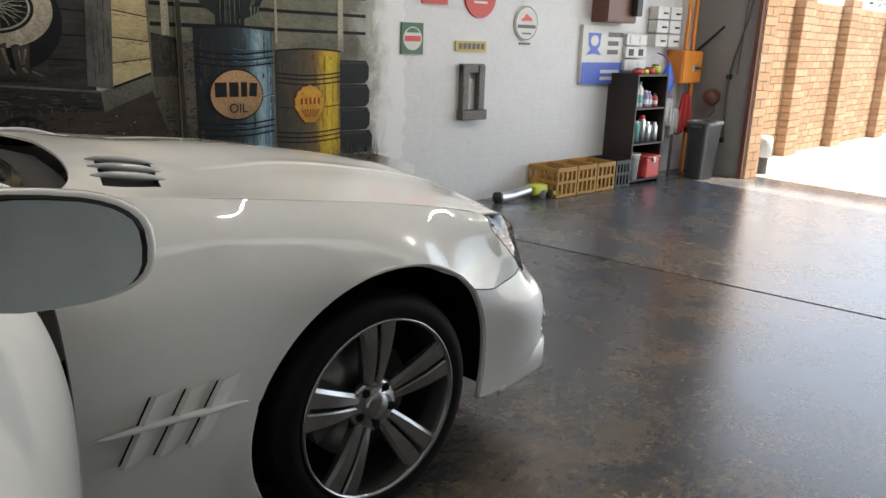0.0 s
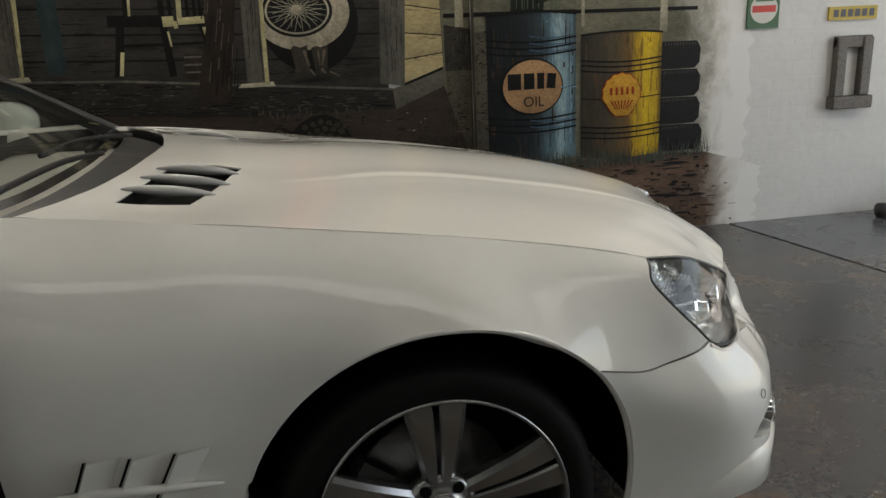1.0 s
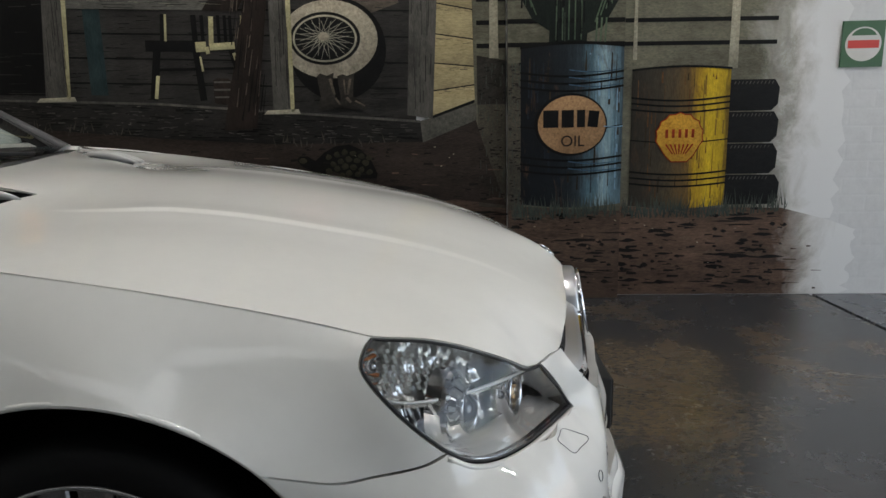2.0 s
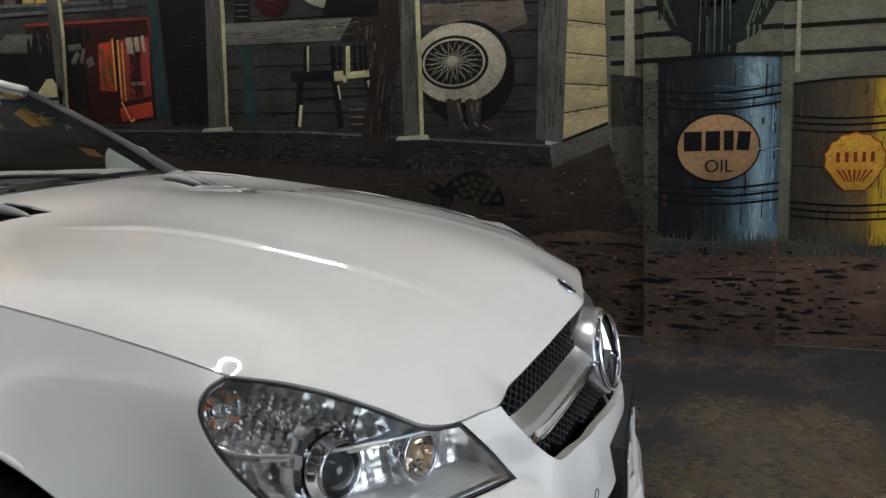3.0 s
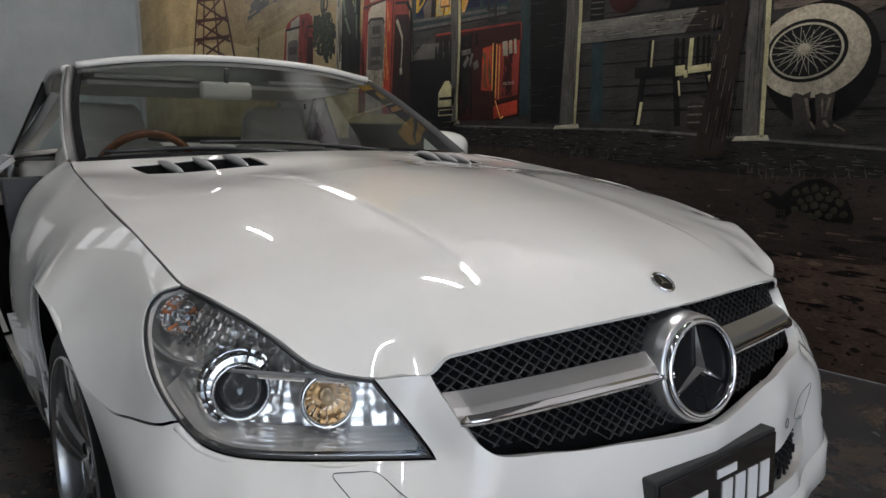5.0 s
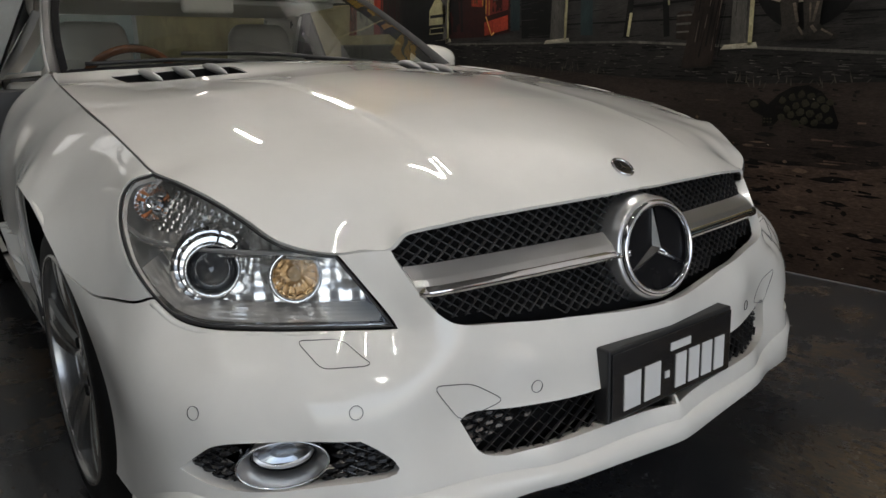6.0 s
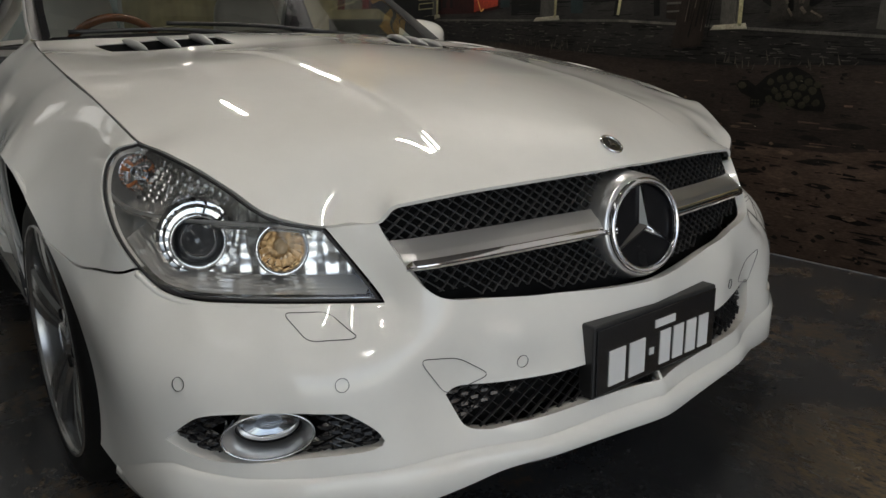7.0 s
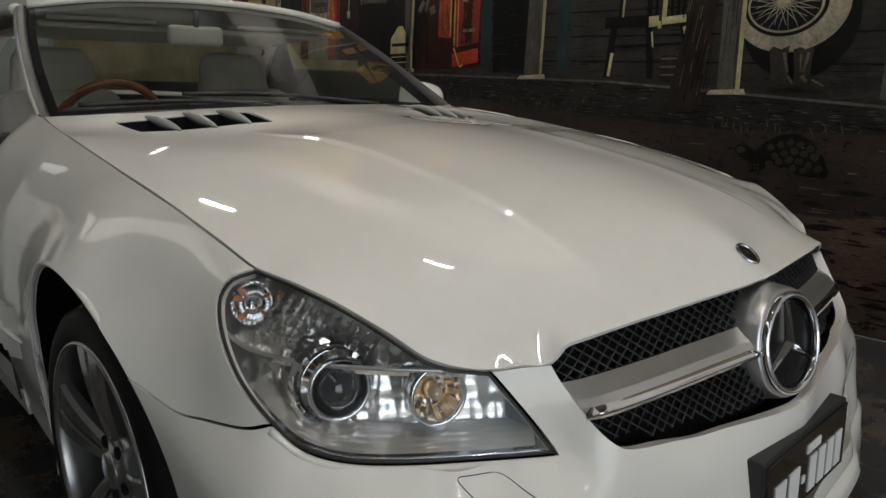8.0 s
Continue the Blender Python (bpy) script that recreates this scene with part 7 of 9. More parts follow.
            if abs(_y + 0.665) + 3.0 * abs(_z - 0.376) < 0.262 and abs(_z - 0.376) < 0.040 and ((_y + 0.678) / 0.058) ** 2 + ((_z - 0.376) / 0.034) ** 2 > 1:
                _q = [bump_at([(0.75 - (abs(_y + a) - 0.65) * 0.9, _y + a, _z + b)])[0] + np.array((-0.020, 0.0155, 0)) for a, b in ((-0.0105, 0), (0, -0.0066), (0.0105, 0), (0, 0.0066), (-0.004, -0.0024), (0.004, -0.0024), (0.004, 0.0024), (-0.004, 0.0024))]
                _q = [p + (np.array((0.0040, -0.0031, 0)) if i > 3 else 0) for i, p in enumerate(_q)]
                _pads.append((_q, [(0, 1, 5, 4), (1, 2, 6, 5), (2, 3, 7, 6), (3, 0, 4, 7), (4, 5, 6, 7)]))
    put("quilting", mesh_from("quilting", *_side(join(*_pads)), GLOSSBLACK), nest, "black quilted pads")["kind"] = "stuff"
    put("mesh", mesh_from("mesh", *_side(_fl), GLOSSBLACK), nest, "black diamond mesh")["kind"] = "stuff"
    _ax = (0.90, -0.43, 0.0)
    _fp = _fc + (-0.016, 0.008, -0.002)
    put("fog_ring", mesh_from("fog_ring", *_side(disc_at(_fp, _ax, broad(lathe([(0.0585 + 0.0017 * math.cos(t), 0.013 + 0.0024 * math.sin(t)) for t in np.linspace(0, 2 * math.pi, 8, endpoint=False)], 48, closed=True)))), CHROME, True), nest, "thin chrome fog lamp ring")
    put("fog_barrel", mesh_from("fog_barrel", *_side(disc_at(_fp, _ax, broad(lathe([(0.0585, 0.013), (0.060, -0.002), (0.060, -0.04)], 48)))), CHROME, True), nest, "chrome barrel")
    put("fog_dish", mesh_from("fog_dish", *_side(disc_at(_fp, _ax, broad(lathe([(0.0580, 0.012), (0.052, 0.005), (0.045, -0.006), (0.041, -0.016)], 48)))), SATIN, True), nest, "satin silver dish")
    _fq = _fp + (-0.004, 0.002, 0.006)
    put("fog_seal", mesh_from("fog_seal", *_side(disc_at(_fq, _ax, broad(lathe([(0.0005, -0.014), (0.043, -0.013), (0.0445, -0.006), (0.041, -0.003)], 40)))), BLACK, True), nest, "dark gap round the lens")
    put("fog_bowl", mesh_from("fog_bowl", *_side(disc_at(_fq, _ax, broad(lathe([(0.040, -0.004), (0.033, -0.009), (0.018, -0.0125), (0.0005, -0.0130)], 28)))), plain("fog_reflector", (0.40, 0.41, 0.43), 0.12, 1.0)), nest, "bright fog lamp reflector")
    put("fog_lens", mesh_from("fog_lens", *_side(disc_at(_fq, _ax, broad(lathe([(0.0005, 0.010), (0.018, 0.0088), (0.031, 0.004), (0.040, -0.004)], 36)))), glass("fog_glass", (0.9, 0.92, 0.93)), True), nest, "domed clear fog lamp glass").visible_shadow = False
    # hairline shut lines: headlamp washer, sensors, towing eye
    for nm, loop in (("washer_cover", [(0.7005, -0.634, 0.540), (0.7225, -0.571, 0.531), (0.779, -0.550, 0.502), (0.739, -0.614, 0.500)]),
                     ("tow_cover", [(0.822, -0.476, 0.464), (0.827, -0.406, 0.452), (0.842, -0.353, 0.415), (0.823, -0.427, 0.396)])):
        pts = bump_at(rounded(loop), 0.0002)
        put(nm, mesh_from(nm, *_side(tube(pts, 0.0007, 5, True)), BLACK), bumper, "flush cover outlined by a thin gap")
    for sx, sy, sz in ((0.789, -0.589, 0.446), (0.849, -0.291, 0.426), (0.645, -0.775, 0.452)):
        c = bump_at([(sx, sy, sz)])[0]
        n = BUMP.normal(BUMP.flat([(sx, sy, sz)]))[0]
        put("parking_sensor", mesh_from("parking_sensor", *_side(disc_at(c + 0.0012 * n, n, lathe([(0.0098 + 0.0004 * math.cos(t), 0.0008 * math.sin(t)) for t in np.linspace(0, 2 * math.pi, 6, endpoint=False)], 28, closed=True))), BLACK), bumper, "round flush parking sensor")

# number plate in its holder
PLATEWHITE = plain("plate_white", (0.75, 0.75, 0.74), 0.5)
plate = part("number_plate", boxes((0.868, 0.901, -0.177, 0.177, 0.335, 0.462), bevel=0.004), BLACK, car, "black number plate in a plastic holder")
part("plate_face", boxes((0.9015, 0.905, -0.171, 0.171, 0.341, 0.456), bevel=0.001), GLOSSBLACK, plate)
for k, (y0, y1) in enumerate(((-0.150, -0.105), (-0.093, -0.048), (-0.002, 0.030), (0.040, 0.072), (0.082, 0.114), (0.124, 0.156))):
    part("plate_bar", boxes((0.9045, 0.907, y0 * 0.95, y1 * 0.95, 0.352, 0.414)), PLATEWHITE, plate)
part("plate_bar", boxes((0.9045, 0.907, -0.032, -0.020, 0.378, 0.390)), PLATEWHITE, plate)
part("plate_bar", boxes((0.9045, 0.907, -0.018, 0.040, 0.424, 0.438)), PLATEWHITE, plate)


# wheels
def wheel_parts(parent, x, side, zc):
    """Tyre, rim with five twin spokes, hub and brake; side -1 is the car's right."""
    y0 = 0.843 * side
    steer = radians(1.5) if x > -1 else 0.0
    cs, sn = math.cos(steer), math.sin(steer)
    tyre = [(0.250, -0.19), (0.290, -0.215), (0.311, -0.205), (0.321, -0.18), (0.3235, -0.11), (0.321, -0.04), (0.311, -0.014), (0.295, -0.003), (0.273, 0.001), (0.250, -0.008)]

    def lay(vf):
        k = 0.979
        vs = [(x + k * v[0] * cs + v[1] * side * -sn, y0 + k * v[0] * sn + v[1] * side * cs, k * v[2] + zc) for v in vf[0]]
        return vs, ([f[::-1] for f in vf[1]] if side > 0 else vf[1])

    w = put("wheel", mesh_from("wheel", *lay(lathe(tyre, 72, "y")), RUBBER, True), parent, "low-profile tyre on a silver five twin-spoke alloy")
    rim = [(0.2535, -0.005), (0.251, 0.001), (0.247, 0.000), (0.243, -0.010), (0.2405, -0.03), (0.242, -0.10), (0.240, -0.18)]
    r = put("rim", mesh_from("rim", *lay(lathe(rim, 72, "y")), ALLOY, True), w, "silver alloy rim")
    put("brake_disc", mesh_from("brake_disc", *lay(lathe([(0.03, -0.10), (0.165, -0.10), (0.165, -0.13), (0.03, -0.13)], 48, "y")), STEEL, True), w, "steel brake disc")
    put("wheel_back", mesh_from("wheel_back", *lay(lathe([(0.0005, -0.15), (0.243, -0.15)], 36, "y")), DARK), w)
    ca = [(r_ * math.cos(t), d, r_ * math.sin(t)) for t in np.linspace(2.5, 3.6, 8) for r_, d in ((0.10, -0.075), (0.175, -0.075), (0.175, -0.13))]
    put("caliper", mesh_from("caliper", *lay((ca, [(3 * i + j, 3 * i + j + 1, 3 * i + j + 4, 3 * i + j + 3) for i in range(7) for j in range(2)])), DASH), w, "dark brake caliper")
    for k in range(5):
        for half_ in (1, -1):
            t0 = math.pi / 2 + 2 * math.pi * k / 5 + 0.04
            vs, fs = [], []
            rs = np.linspace(0.048, 0.2425, 12)
            for i, rr in enumerate(rs):
                f = (rr - 0.048) / 0.1945
                inner = 0.0030 + 0.0035 * f
                outer = 0.027 + 0.036 * f**0.9
                dep = -0.034 + 0.028 * math.sin(min(1, f * 1.1) * math.pi / 2)
                th = 0.016 + 0.014 * (1 - f)
                for a, d in ((inner, dep - th), (inner, dep - 0.004), (inner + 0.004, dep), (outer - 0.010, dep - 0.001), (outer, dep - 0.009), (outer, dep - th - 0.004)):
                    u, v = rr, a * half_
                    vs.append((u * math.cos(t0) - v * math.sin(t0), d, u * math.sin(t0) + v * math.cos(t0)))
            for i in range(11):
                for j in range(5):
                    q = (i * 6 + j, i * 6 + j + 1, i * 6 + j + 7, i * 6 + j + 6)
                    fs.append(q if half_ > 0 else q[::-1])
            put("spoke", mesh_from("spoke", *lay((vs, fs)), ALLOY), r)
    put("hub", mesh_from("hub", *lay(lathe([(0.078, -0.055), (0.074, -0.036), (0.060, -0.030), (0.037, -0.030), (0.036, -0.024), (0.033, -0.021), (0.0005, -0.020)], 40, "y")), ALLOY, True), r, "alloy hub with centre cap")
    for k in range(5):
        t = math.pi / 2 + 2 * math.pi * (k + 0.5) / 5
        c = (0.056 * math.cos(t), -0.030, 0.056 * math.sin(t))
        b = lathe([(0.0005, 0.003), (0.011, 0.003), (0.0125, 0.0), (0.0125, -0.01)], 14, "y")
        put("bolt_hole", mesh_from("bolt_hole", *lay(([(v[0] + c[0], v[1] + c[1], v[2] + c[2]) for v in b[0]], b[1])), DARK), r, "dark bolt recess")
    return w


for _x, _z in ((0.0, 0.315), (-2.56, 0.315)):
    for _s in (-1, 1):
        wheel_parts(car, _x - (0.056 if _x == 0 else 0), _s, 0.3167)
# arch linings and floor pan close the underside
for _s in (-1, 1):
    for _x in (-0.045, -2.56):
        vs, fs = [], []
        for i, t in enumerate(np.linspace(radians(-10), radians(190), 20)):
            for y in (0.50, 0.815 if _x > -1 else 0.83):
                vs.append((_x + 0.396 * math.cos(t), y * _s, 0.326 + 0.396 * math.sin(t)))
        fs = [(2 * i, 2 * i + 1, 2 * i + 3, 2 * i + 2) for i in range(19)]
        put("arch_lining", mesh_from("arch_lining", vs, fs, DARK, True), car)
part("floor_pan", boxes((-2.1, -0.5, -0.84, 0.84, 0.15, 0.20), (-0.52, 0.78, -0.49, 0.49, 0.22, 0.27), (-3.4, -2.08, -0.49, 0.49, 0.22, 0.27)), DARK, car)
for _y0 in (-0.868, 0.50):
    part("door_jamb", boxes((-0.86, -0.835, _y0, _y0 + 0.368, 0.20, 0.90), bevel=0.008), BLACK, car, "black door pillar")
part("engine_bay", boxes((-0.7, 0.70, -0.49, 0.49, 0.27, 0.60), bevel=0.02), DARK, car)

# flanks behind the front wings
_fl = []
for _x in (-0.80, -1.1, -1.45, -1.8, -2.1):
    bulge = 0.012 * math.sin((min(_x, -0.8) + 0.8) / -1.3 * math.pi / 2)
    _fl += [(_x, -0.725 - bulge, 0.945 + 0.02 * bulge), (_x, -0.795 - bulge, 0.90), (_x, -0.838 - bulge, 0.83), (_x, -0.868 - bulge, 0.74), (_x, -0.885 - bulge, 0.62), (_x, -0.886 - bulge, 0.48), (_x, -0.878 - bulge, 0.32), (_x, -0.862 - bulge, 0.20)]
for _x, k in ((-2.5, 0.0), (-2.9, 0.025), (-3.2, 0.07), (-3.45, 0.16), (-3.58, 0.30)):
    _fl += [(_x, -0.735 + k, 0.955), (_x, -0.825 + k, 0.90), (_x, -0.868 + k, 0.82), (_x, -0.890 + k, 0.70), (_x, -0.895 + k, 0.58), (_x, -0.885 + k, 0.42), (_x, -0.860 + k, 0.25)]
FLANK = Skin((1, 0, 0), (0, math.sin(radians(32)), math.cos(radians(32))), _fl, 1e-5)
BELT = [(-0.86, -0.708, 0.945), (-1.3, -0.728, 0.948), (-1.93, -0.738, 0.952)]
_de = [(x - 0.0035, y, z) for x, y, z in DOOR_EDGE]
_dr_edge = [(-1.93, -0.738, 0.952), (-1.955, -0.83, 0.88), (-1.965, -0.885, 0.72), (-1.955, -0.895, 0.55), (-1.93, -0.885, 0.38), (-1.90, -0.865, 0.24)]
_dsegs = [[_de[-1], BELT[0]], BELT, _dr_edge, [(-1.90, -0.865, 0.24), (-1.3, -0.866, 0.235), _de[0]], _de]
_door = sheet(FLANK, _dsegs, 0.035, 0.0018, 0.03)
_inner = offset_sheet(FLANK, _dsegs, 0.09, 0.05, 0.02)
_hinge = (DOOR_EDGE[2][0] - 0.02, -0.83)


def door(side, angle):
    """A car door hung on its front edge; side -1 is the driver's, on the car's right."""
    swing = (-0.073, -0.140) if angle else (0, 0)
    turn = Matrix.Translation((_hinge[0] + swing[0], _hinge[1] + swing[1], 0)) @ Matrix.Rotation(radians(angle), 4, "Z") @ Matrix.Translation((-_hinge[0], -_hinge[1], 0))

    def lay(vf, off=(0, 0, 0)):
        v = moved(vf, turn @ Matrix.Translation(off))
        v = ([tuple(p) for p in v[0]], v[1])
        return v if side < 0 else flip(v)

    d = put("door", mesh_from("door", *lay(_door), PAINT, True), car, "white door, standing wide open" if angle else "white door, closed")
    put("door_trim", mesh_from("door_trim", *lay((_inner[0], [f[::-1] for f in _inner[1]])), LEATHER, True), d, "pale leather door trim")
    _e = [np.array(p) for s in _dsegs for p in rope(s, 0.05)]
    fl = FLANK.at(FLANK.flat(_e))
    vs = [tuple(p - 0.028 * np.array(FLANK.n)) for p in fl] + [tuple(p - 0.092 * np.array(FLANK.n)) for p in fl]
    n = len(fl)
    put("door_seal", mesh_from("door_seal", *lay((vs, [(i, (i + 1) % n, n + (i + 1) % n, n + i) for i in range(n)])), BLACK, True), d, "black rubber door seal")
    hv = tube(rope([(-1.72, -0.915, 0.70), (-1.76, -0.935, 0.702), (-1.86, -0.935, 0.704), (-1.90, -0.912, 0.705)], 0.02), 0.013, 10)
    put("handle", mesh_from("handle", *lay(hv), PAINT, True), d, "white door handle")
    # mirror
    moff = (0, 0, 0) if side < 0 else (-0.05, 0.02, -0.028)
    shell, ring = [], 28
    for dpt, sc in ((0.105, 0.02), (0.098, 0.35), (0.080, 0.66), (0.05, 0.88), (0.02, 0.98), (0.0, 1.0), (-0.006, 0.98), (-0.008, 0.93)):
        for i in range(ring):
            t = 2 * math.pi * i / ring
            ex = 0.7
            a, b = math.copysign(abs(math.cos(t)) ** ex, math.cos(t)), math.copysign(abs(math.sin(t)) ** ex, math.sin(t))
            shell.append((-1.125 + dpt, -0.903 - 0.119 * a * sc + 0.02 * (1 - sc), 0.988 + (0.077 - 0.010 * a) * b * sc))
    sf = [(k * ring + i, k * ring + (i + 1) % ring, (k + 1) * ring + (i + 1) % ring, (k + 1) * ring + i) for k in range(7) for i in range(ring)]
    sf.append(tuple(range(ring - 1, -1, -1)))
    mi = put("mirror", mesh_from("mirror", *lay((shell, [f[::-1] for f in sf]), moff), PAINT, True), d, "white door mirror with indicator strip")
    face = [(-1.125, v[1], v[2]) for v in shell[5 * ring : 6 * ring]]
    c = np.mean(face, 0)
    gl = [tuple(c + (np.array(v) - c) * 0.86 + (-0.015 + 0.27 * (v[2] - c[2]), 0, 0)) for v in face]
    put("mirror_glass", mesh_from("mirror_glass", *lay((gl, [tuple(range(ring))]), moff), MIRROR), mi, "silvered mirror glass")
    bz = [tuple(c + (np.array(v) - c) * 0.93 + (-0.007, 0, 0)) for v in face]
    put("mirror_bezel", mesh_from("mirror_bezel", *lay((bz + [tuple(c + (np.array(v) - c) * 0.85 + (-0.003, 0, 0)) for v in face], [(i, (i + 1) % ring, ring + (i + 1) % ring, ring + i) for i in range(ring)]), moff), BLACK), mi)
    ind = tube(rope([(-1.06, -0.980, 0.988), (-1.09, -1.000, 0.988), (-1.117, -1.006, 0.988)], 0.01), 0.010, 8)
    put("mirror_indicator", mesh_from("mirror_indicator", *lay(ind, moff), PRISM, True), mi, "clear indicator strip")
    put("mirror_stalk", mesh_from("mirror_stalk", *lay(tube([(-1.05, -0.70, 0.935), (-1.08, -0.78, 0.945), (-1.085, -0.88, 0.955)], [0.04, 0.034, 0.03], 10), moff), PAINT, True), mi)
    return d


_open = door(-1, 68)
door(1, 0)
_qsegs = [[(-1.938, -0.738, 0.952), (-2.3, -0.738, 0.957), (-2.7, -0.725, 0.960), (-3.1, -0.68, 0.958), (-3.45, -0.575, 0.953)], [(-3.45, -0.575, 0.953), (-3.52, -0.62, 0.80), (-3.53, -0.64, 0.55), (-3.45, -0.66, 0.24)],
          [(-3.45, -0.66, 0.24), (-3.2, -0.79, 0.23), (-2.94, -0.86, 0.24)], [(-2.56 + 0.376 * math.cos(t), -0.892, 0.314 + 0.376 * math.sin(t)) for t in np.linspace(radians(191), radians(-8), 24)],
          [(-2.19, -0.87, 0.235), (-1.905, -0.865, 0.236)], [(x - 0.004, y, z) for x, y, z in _dr_edge[::-1]]]
_q = sheet(FLANK, _qsegs, 0.035, 0.0018, 0.02)
_sl = sheet(FLANK, [[(-0.80, -0.862, 0.232), (-1.3, -0.866, 0.228), (-1.905, -0.865, 0.228)], [(-1.905, -0.865, 0.228), (-1.905, -0.85, 0.17)], [(-1.905, -0.85, 0.17), (-0.80, -0.85, 0.165)], [(-0.80, -0.85, 0.165), (-0.80, -0.862, 0.232)]], 0.05, 0.0015, 0.03)
for _f in (lambda v: v, flip):
    put("rear_quarter", mesh_from("rear_quarter", *_f(_q), PAINT, True), car, "white rear quarter panel")
    put("sill", mesh_from("sill", *_f(_sl), PAINT, True), car, "white door sill")
_tail = Skin((0, -1, 0), (0, 0, 1), mir([(-3.60, 0, 0.93), (-3.66, 0, 0.75), (-3.67, 0, 0.5), (-3.60, 0, 0.25), (-3.57, -0.4, 0.93), (-3.62, -0.4, 0.6), (-3.56, -0.4, 0.25), (-3.45, -0.575, 0.953), (-3.53, -0.63, 0.55), (-3.45, -0.66, 0.24)]), 1e-5)
_ts = [(-3.45, -0.575, 0.953), (-3.52, -0.62, 0.80), (-3.53, -0.64, 0.55), (-3.45, -0.66, 0.24)]
put("rear_bumper", mesh_from("rear_bumper", *sheet(_tail, [_ts, [_ts[-1], (-3.60, 0, 0.24), (-3.45, 0.66, 0.24)], other(_ts)[::-1], [(-3.45, 0.575, 0.953), (-3.60, 0, 0.945), _ts[0]]], 0.05, 0.001, 0.02), PAINT, True), car, "white rear bumper")
_deck = Skin((1, 0, 0), (0, 1, 0), mir([(-2.55, 0, 1.01), (-2.9, 0, 1.005), (-3.3, 0, 0.99), (-3.6, 0, 0.945), (-2.3, -0.738, 0.957), (-2.7, -0.725, 0.960), (-3.1, -0.68, 0.958), (-3.45, -0.575, 0.953), (-2.6, -0.4, 0.995), (-3.2, -0.4, 0.985)]), 1e-5)
put("boot_lid", mesh_from("boot_lid", *sheet(_deck, [[(-2.42, -0.735, 0.957), (-2.7, -0.725, 0.960), (-3.1, -0.68, 0.958), (-3.45, -0.575, 0.953)], [(-3.45, -0.575, 0.953), (-3.60, 0, 0.945), (-3.45, 0.575, 0.953)], [(-3.45, 0.575, 0.953), (-3.1, 0.68, 0.958), (-2.7, 0.725, 0.960), (-2.42, 0.735, 0.957)], [(-2.42, 0.735, 0.957), (-2.52, 0, 1.01), (-2.42, -0.735, 0.957)]], 0.05, 0.001, 0.02), PAINT, True), car, "white boot lid")

# windscreen, pillars and hardtop
BASE = [(-0.795, -0.672, 0.936), (-0.735, -0.50, 0.944), (-0.700, -0.25, 0.950), (-0.690, 0, 0.953)]
SIDE = [(-0.795, -0.672, 0.936), (-1.00, -0.650, 1.062), (-1.20, -0.610, 1.180), (-1.332, -0.572, 1.256)]
HEADR = [(-1.332, -0.572, 1.256), (-1.305, -0.38, 1.284), (-1.290, -0.18, 1.298), (-1.285, 0, 1.302)]
SCREEN = Skin((0, 1, 0), (-0.86, 0, 0.5), mir(BASE + SIDE[1:] + HEADR[1:] + [(-0.96, 0, 1.115), (-0.97, -0.3, 1.108)]), 1e-5)
_ssegs = [BASE, other(BASE)[::-1], other(SIDE), other(HEADR), HEADR[::-1], SIDE[::-1]]
_sv = sheet(SCREEN, _ssegs, 0.05, 0.006, 0)
screen = put("windscreen", mesh_from("windscreen", *_sv, TINTED, True), car, "raked clear windscreen")
screen.visible_shadow = False
_rimline = _shrunk(outline(SCREEN, _ssegs, 0.03), 0.004)
_rp = SCREEN.at(_rimline)
_rq = SCREEN.at(_shrunk(outline(SCREEN, _ssegs, 0.03), 0.024))
n = len(_rp)
put("black_border", mesh_from("black_border", [tuple(p) for p in _rp] + [tuple(p + 0.001 * np.array(SCREEN.n)) for p in _rq], [(i, (i + 1) % n, n + (i + 1) % n, n + i) for i in range(n)], GLOSSBLACK), screen, "black ceramic border")
put("windscreen_header", mesh_from("windscreen_header", *tube([(x + 0.008, y, z + 0.006) for x, y, z in rope(HEADR + other(HEADR)[::-1][1:], 0.03)], 0.0125, 10), PAINT, True), car, "white windscreen header rail")
ROOFSIDE = [(-1.350, -0.592, 1.246), (-1.55, -0.594, 1.262), (-1.80, -0.587, 1.257), (-2.02, -0.565, 1.215)]
_roofpts = [(-1.30, 0, 1.303), (-1.55, 0, 1.318), (-1.80, 0, 1.310), (-2.05, 0, 1.274), (-1.33, -0.40, 1.284), (-1.6, -0.42, 1.300), (-1.9, -0.40, 1.272)]
ROOF = Skin((1, 0, 0), (0, 1, 0), mir(_roofpts + ROOFSIDE + HEADR[:3]), 1e-5)
_hd = [(x - 0.004, y, z) for x, y, z in HEADR]
_rr = [(-2.02, -0.565, 1.215), (-2.06, -0.3, 1.255), (-2.07, 0, 1.268)]
_rsegs = [[ROOFSIDE[0], _hd[0]], _hd, other(_hd)[::-1], [other(_hd)[0], other(ROOFSIDE)[0]], other(ROOFSIDE), other(_rr), _rr[::-1], ROOFSIDE[::-1]]
put("roof", mesh_from("roof", *sheet(ROOF, _rsegs, 0.04, 0.001, 0.02), PAINT, True), car, "white folding hardtop")
for _f in (lambda v: v, flip):
    vs, fs = [], []
    line = rope([(-0.780, -0.704, 0.932), (-0.90, -0.694, 0.996), (-1.05, -0.670, 1.080), (-1.20, -0.641, 1.166), (-1.345, -0.604, 1.246)], 0.04)
    inn = rope([(-0.792, -0.676, 0.938), (-0.90, -0.664, 1.002), (-1.05, -0.642, 1.092), (-1.20, -0.612, 1.181), (-1.335, -0.574, 1.258)], 0.04)
    m = min(len(line), len(inn))
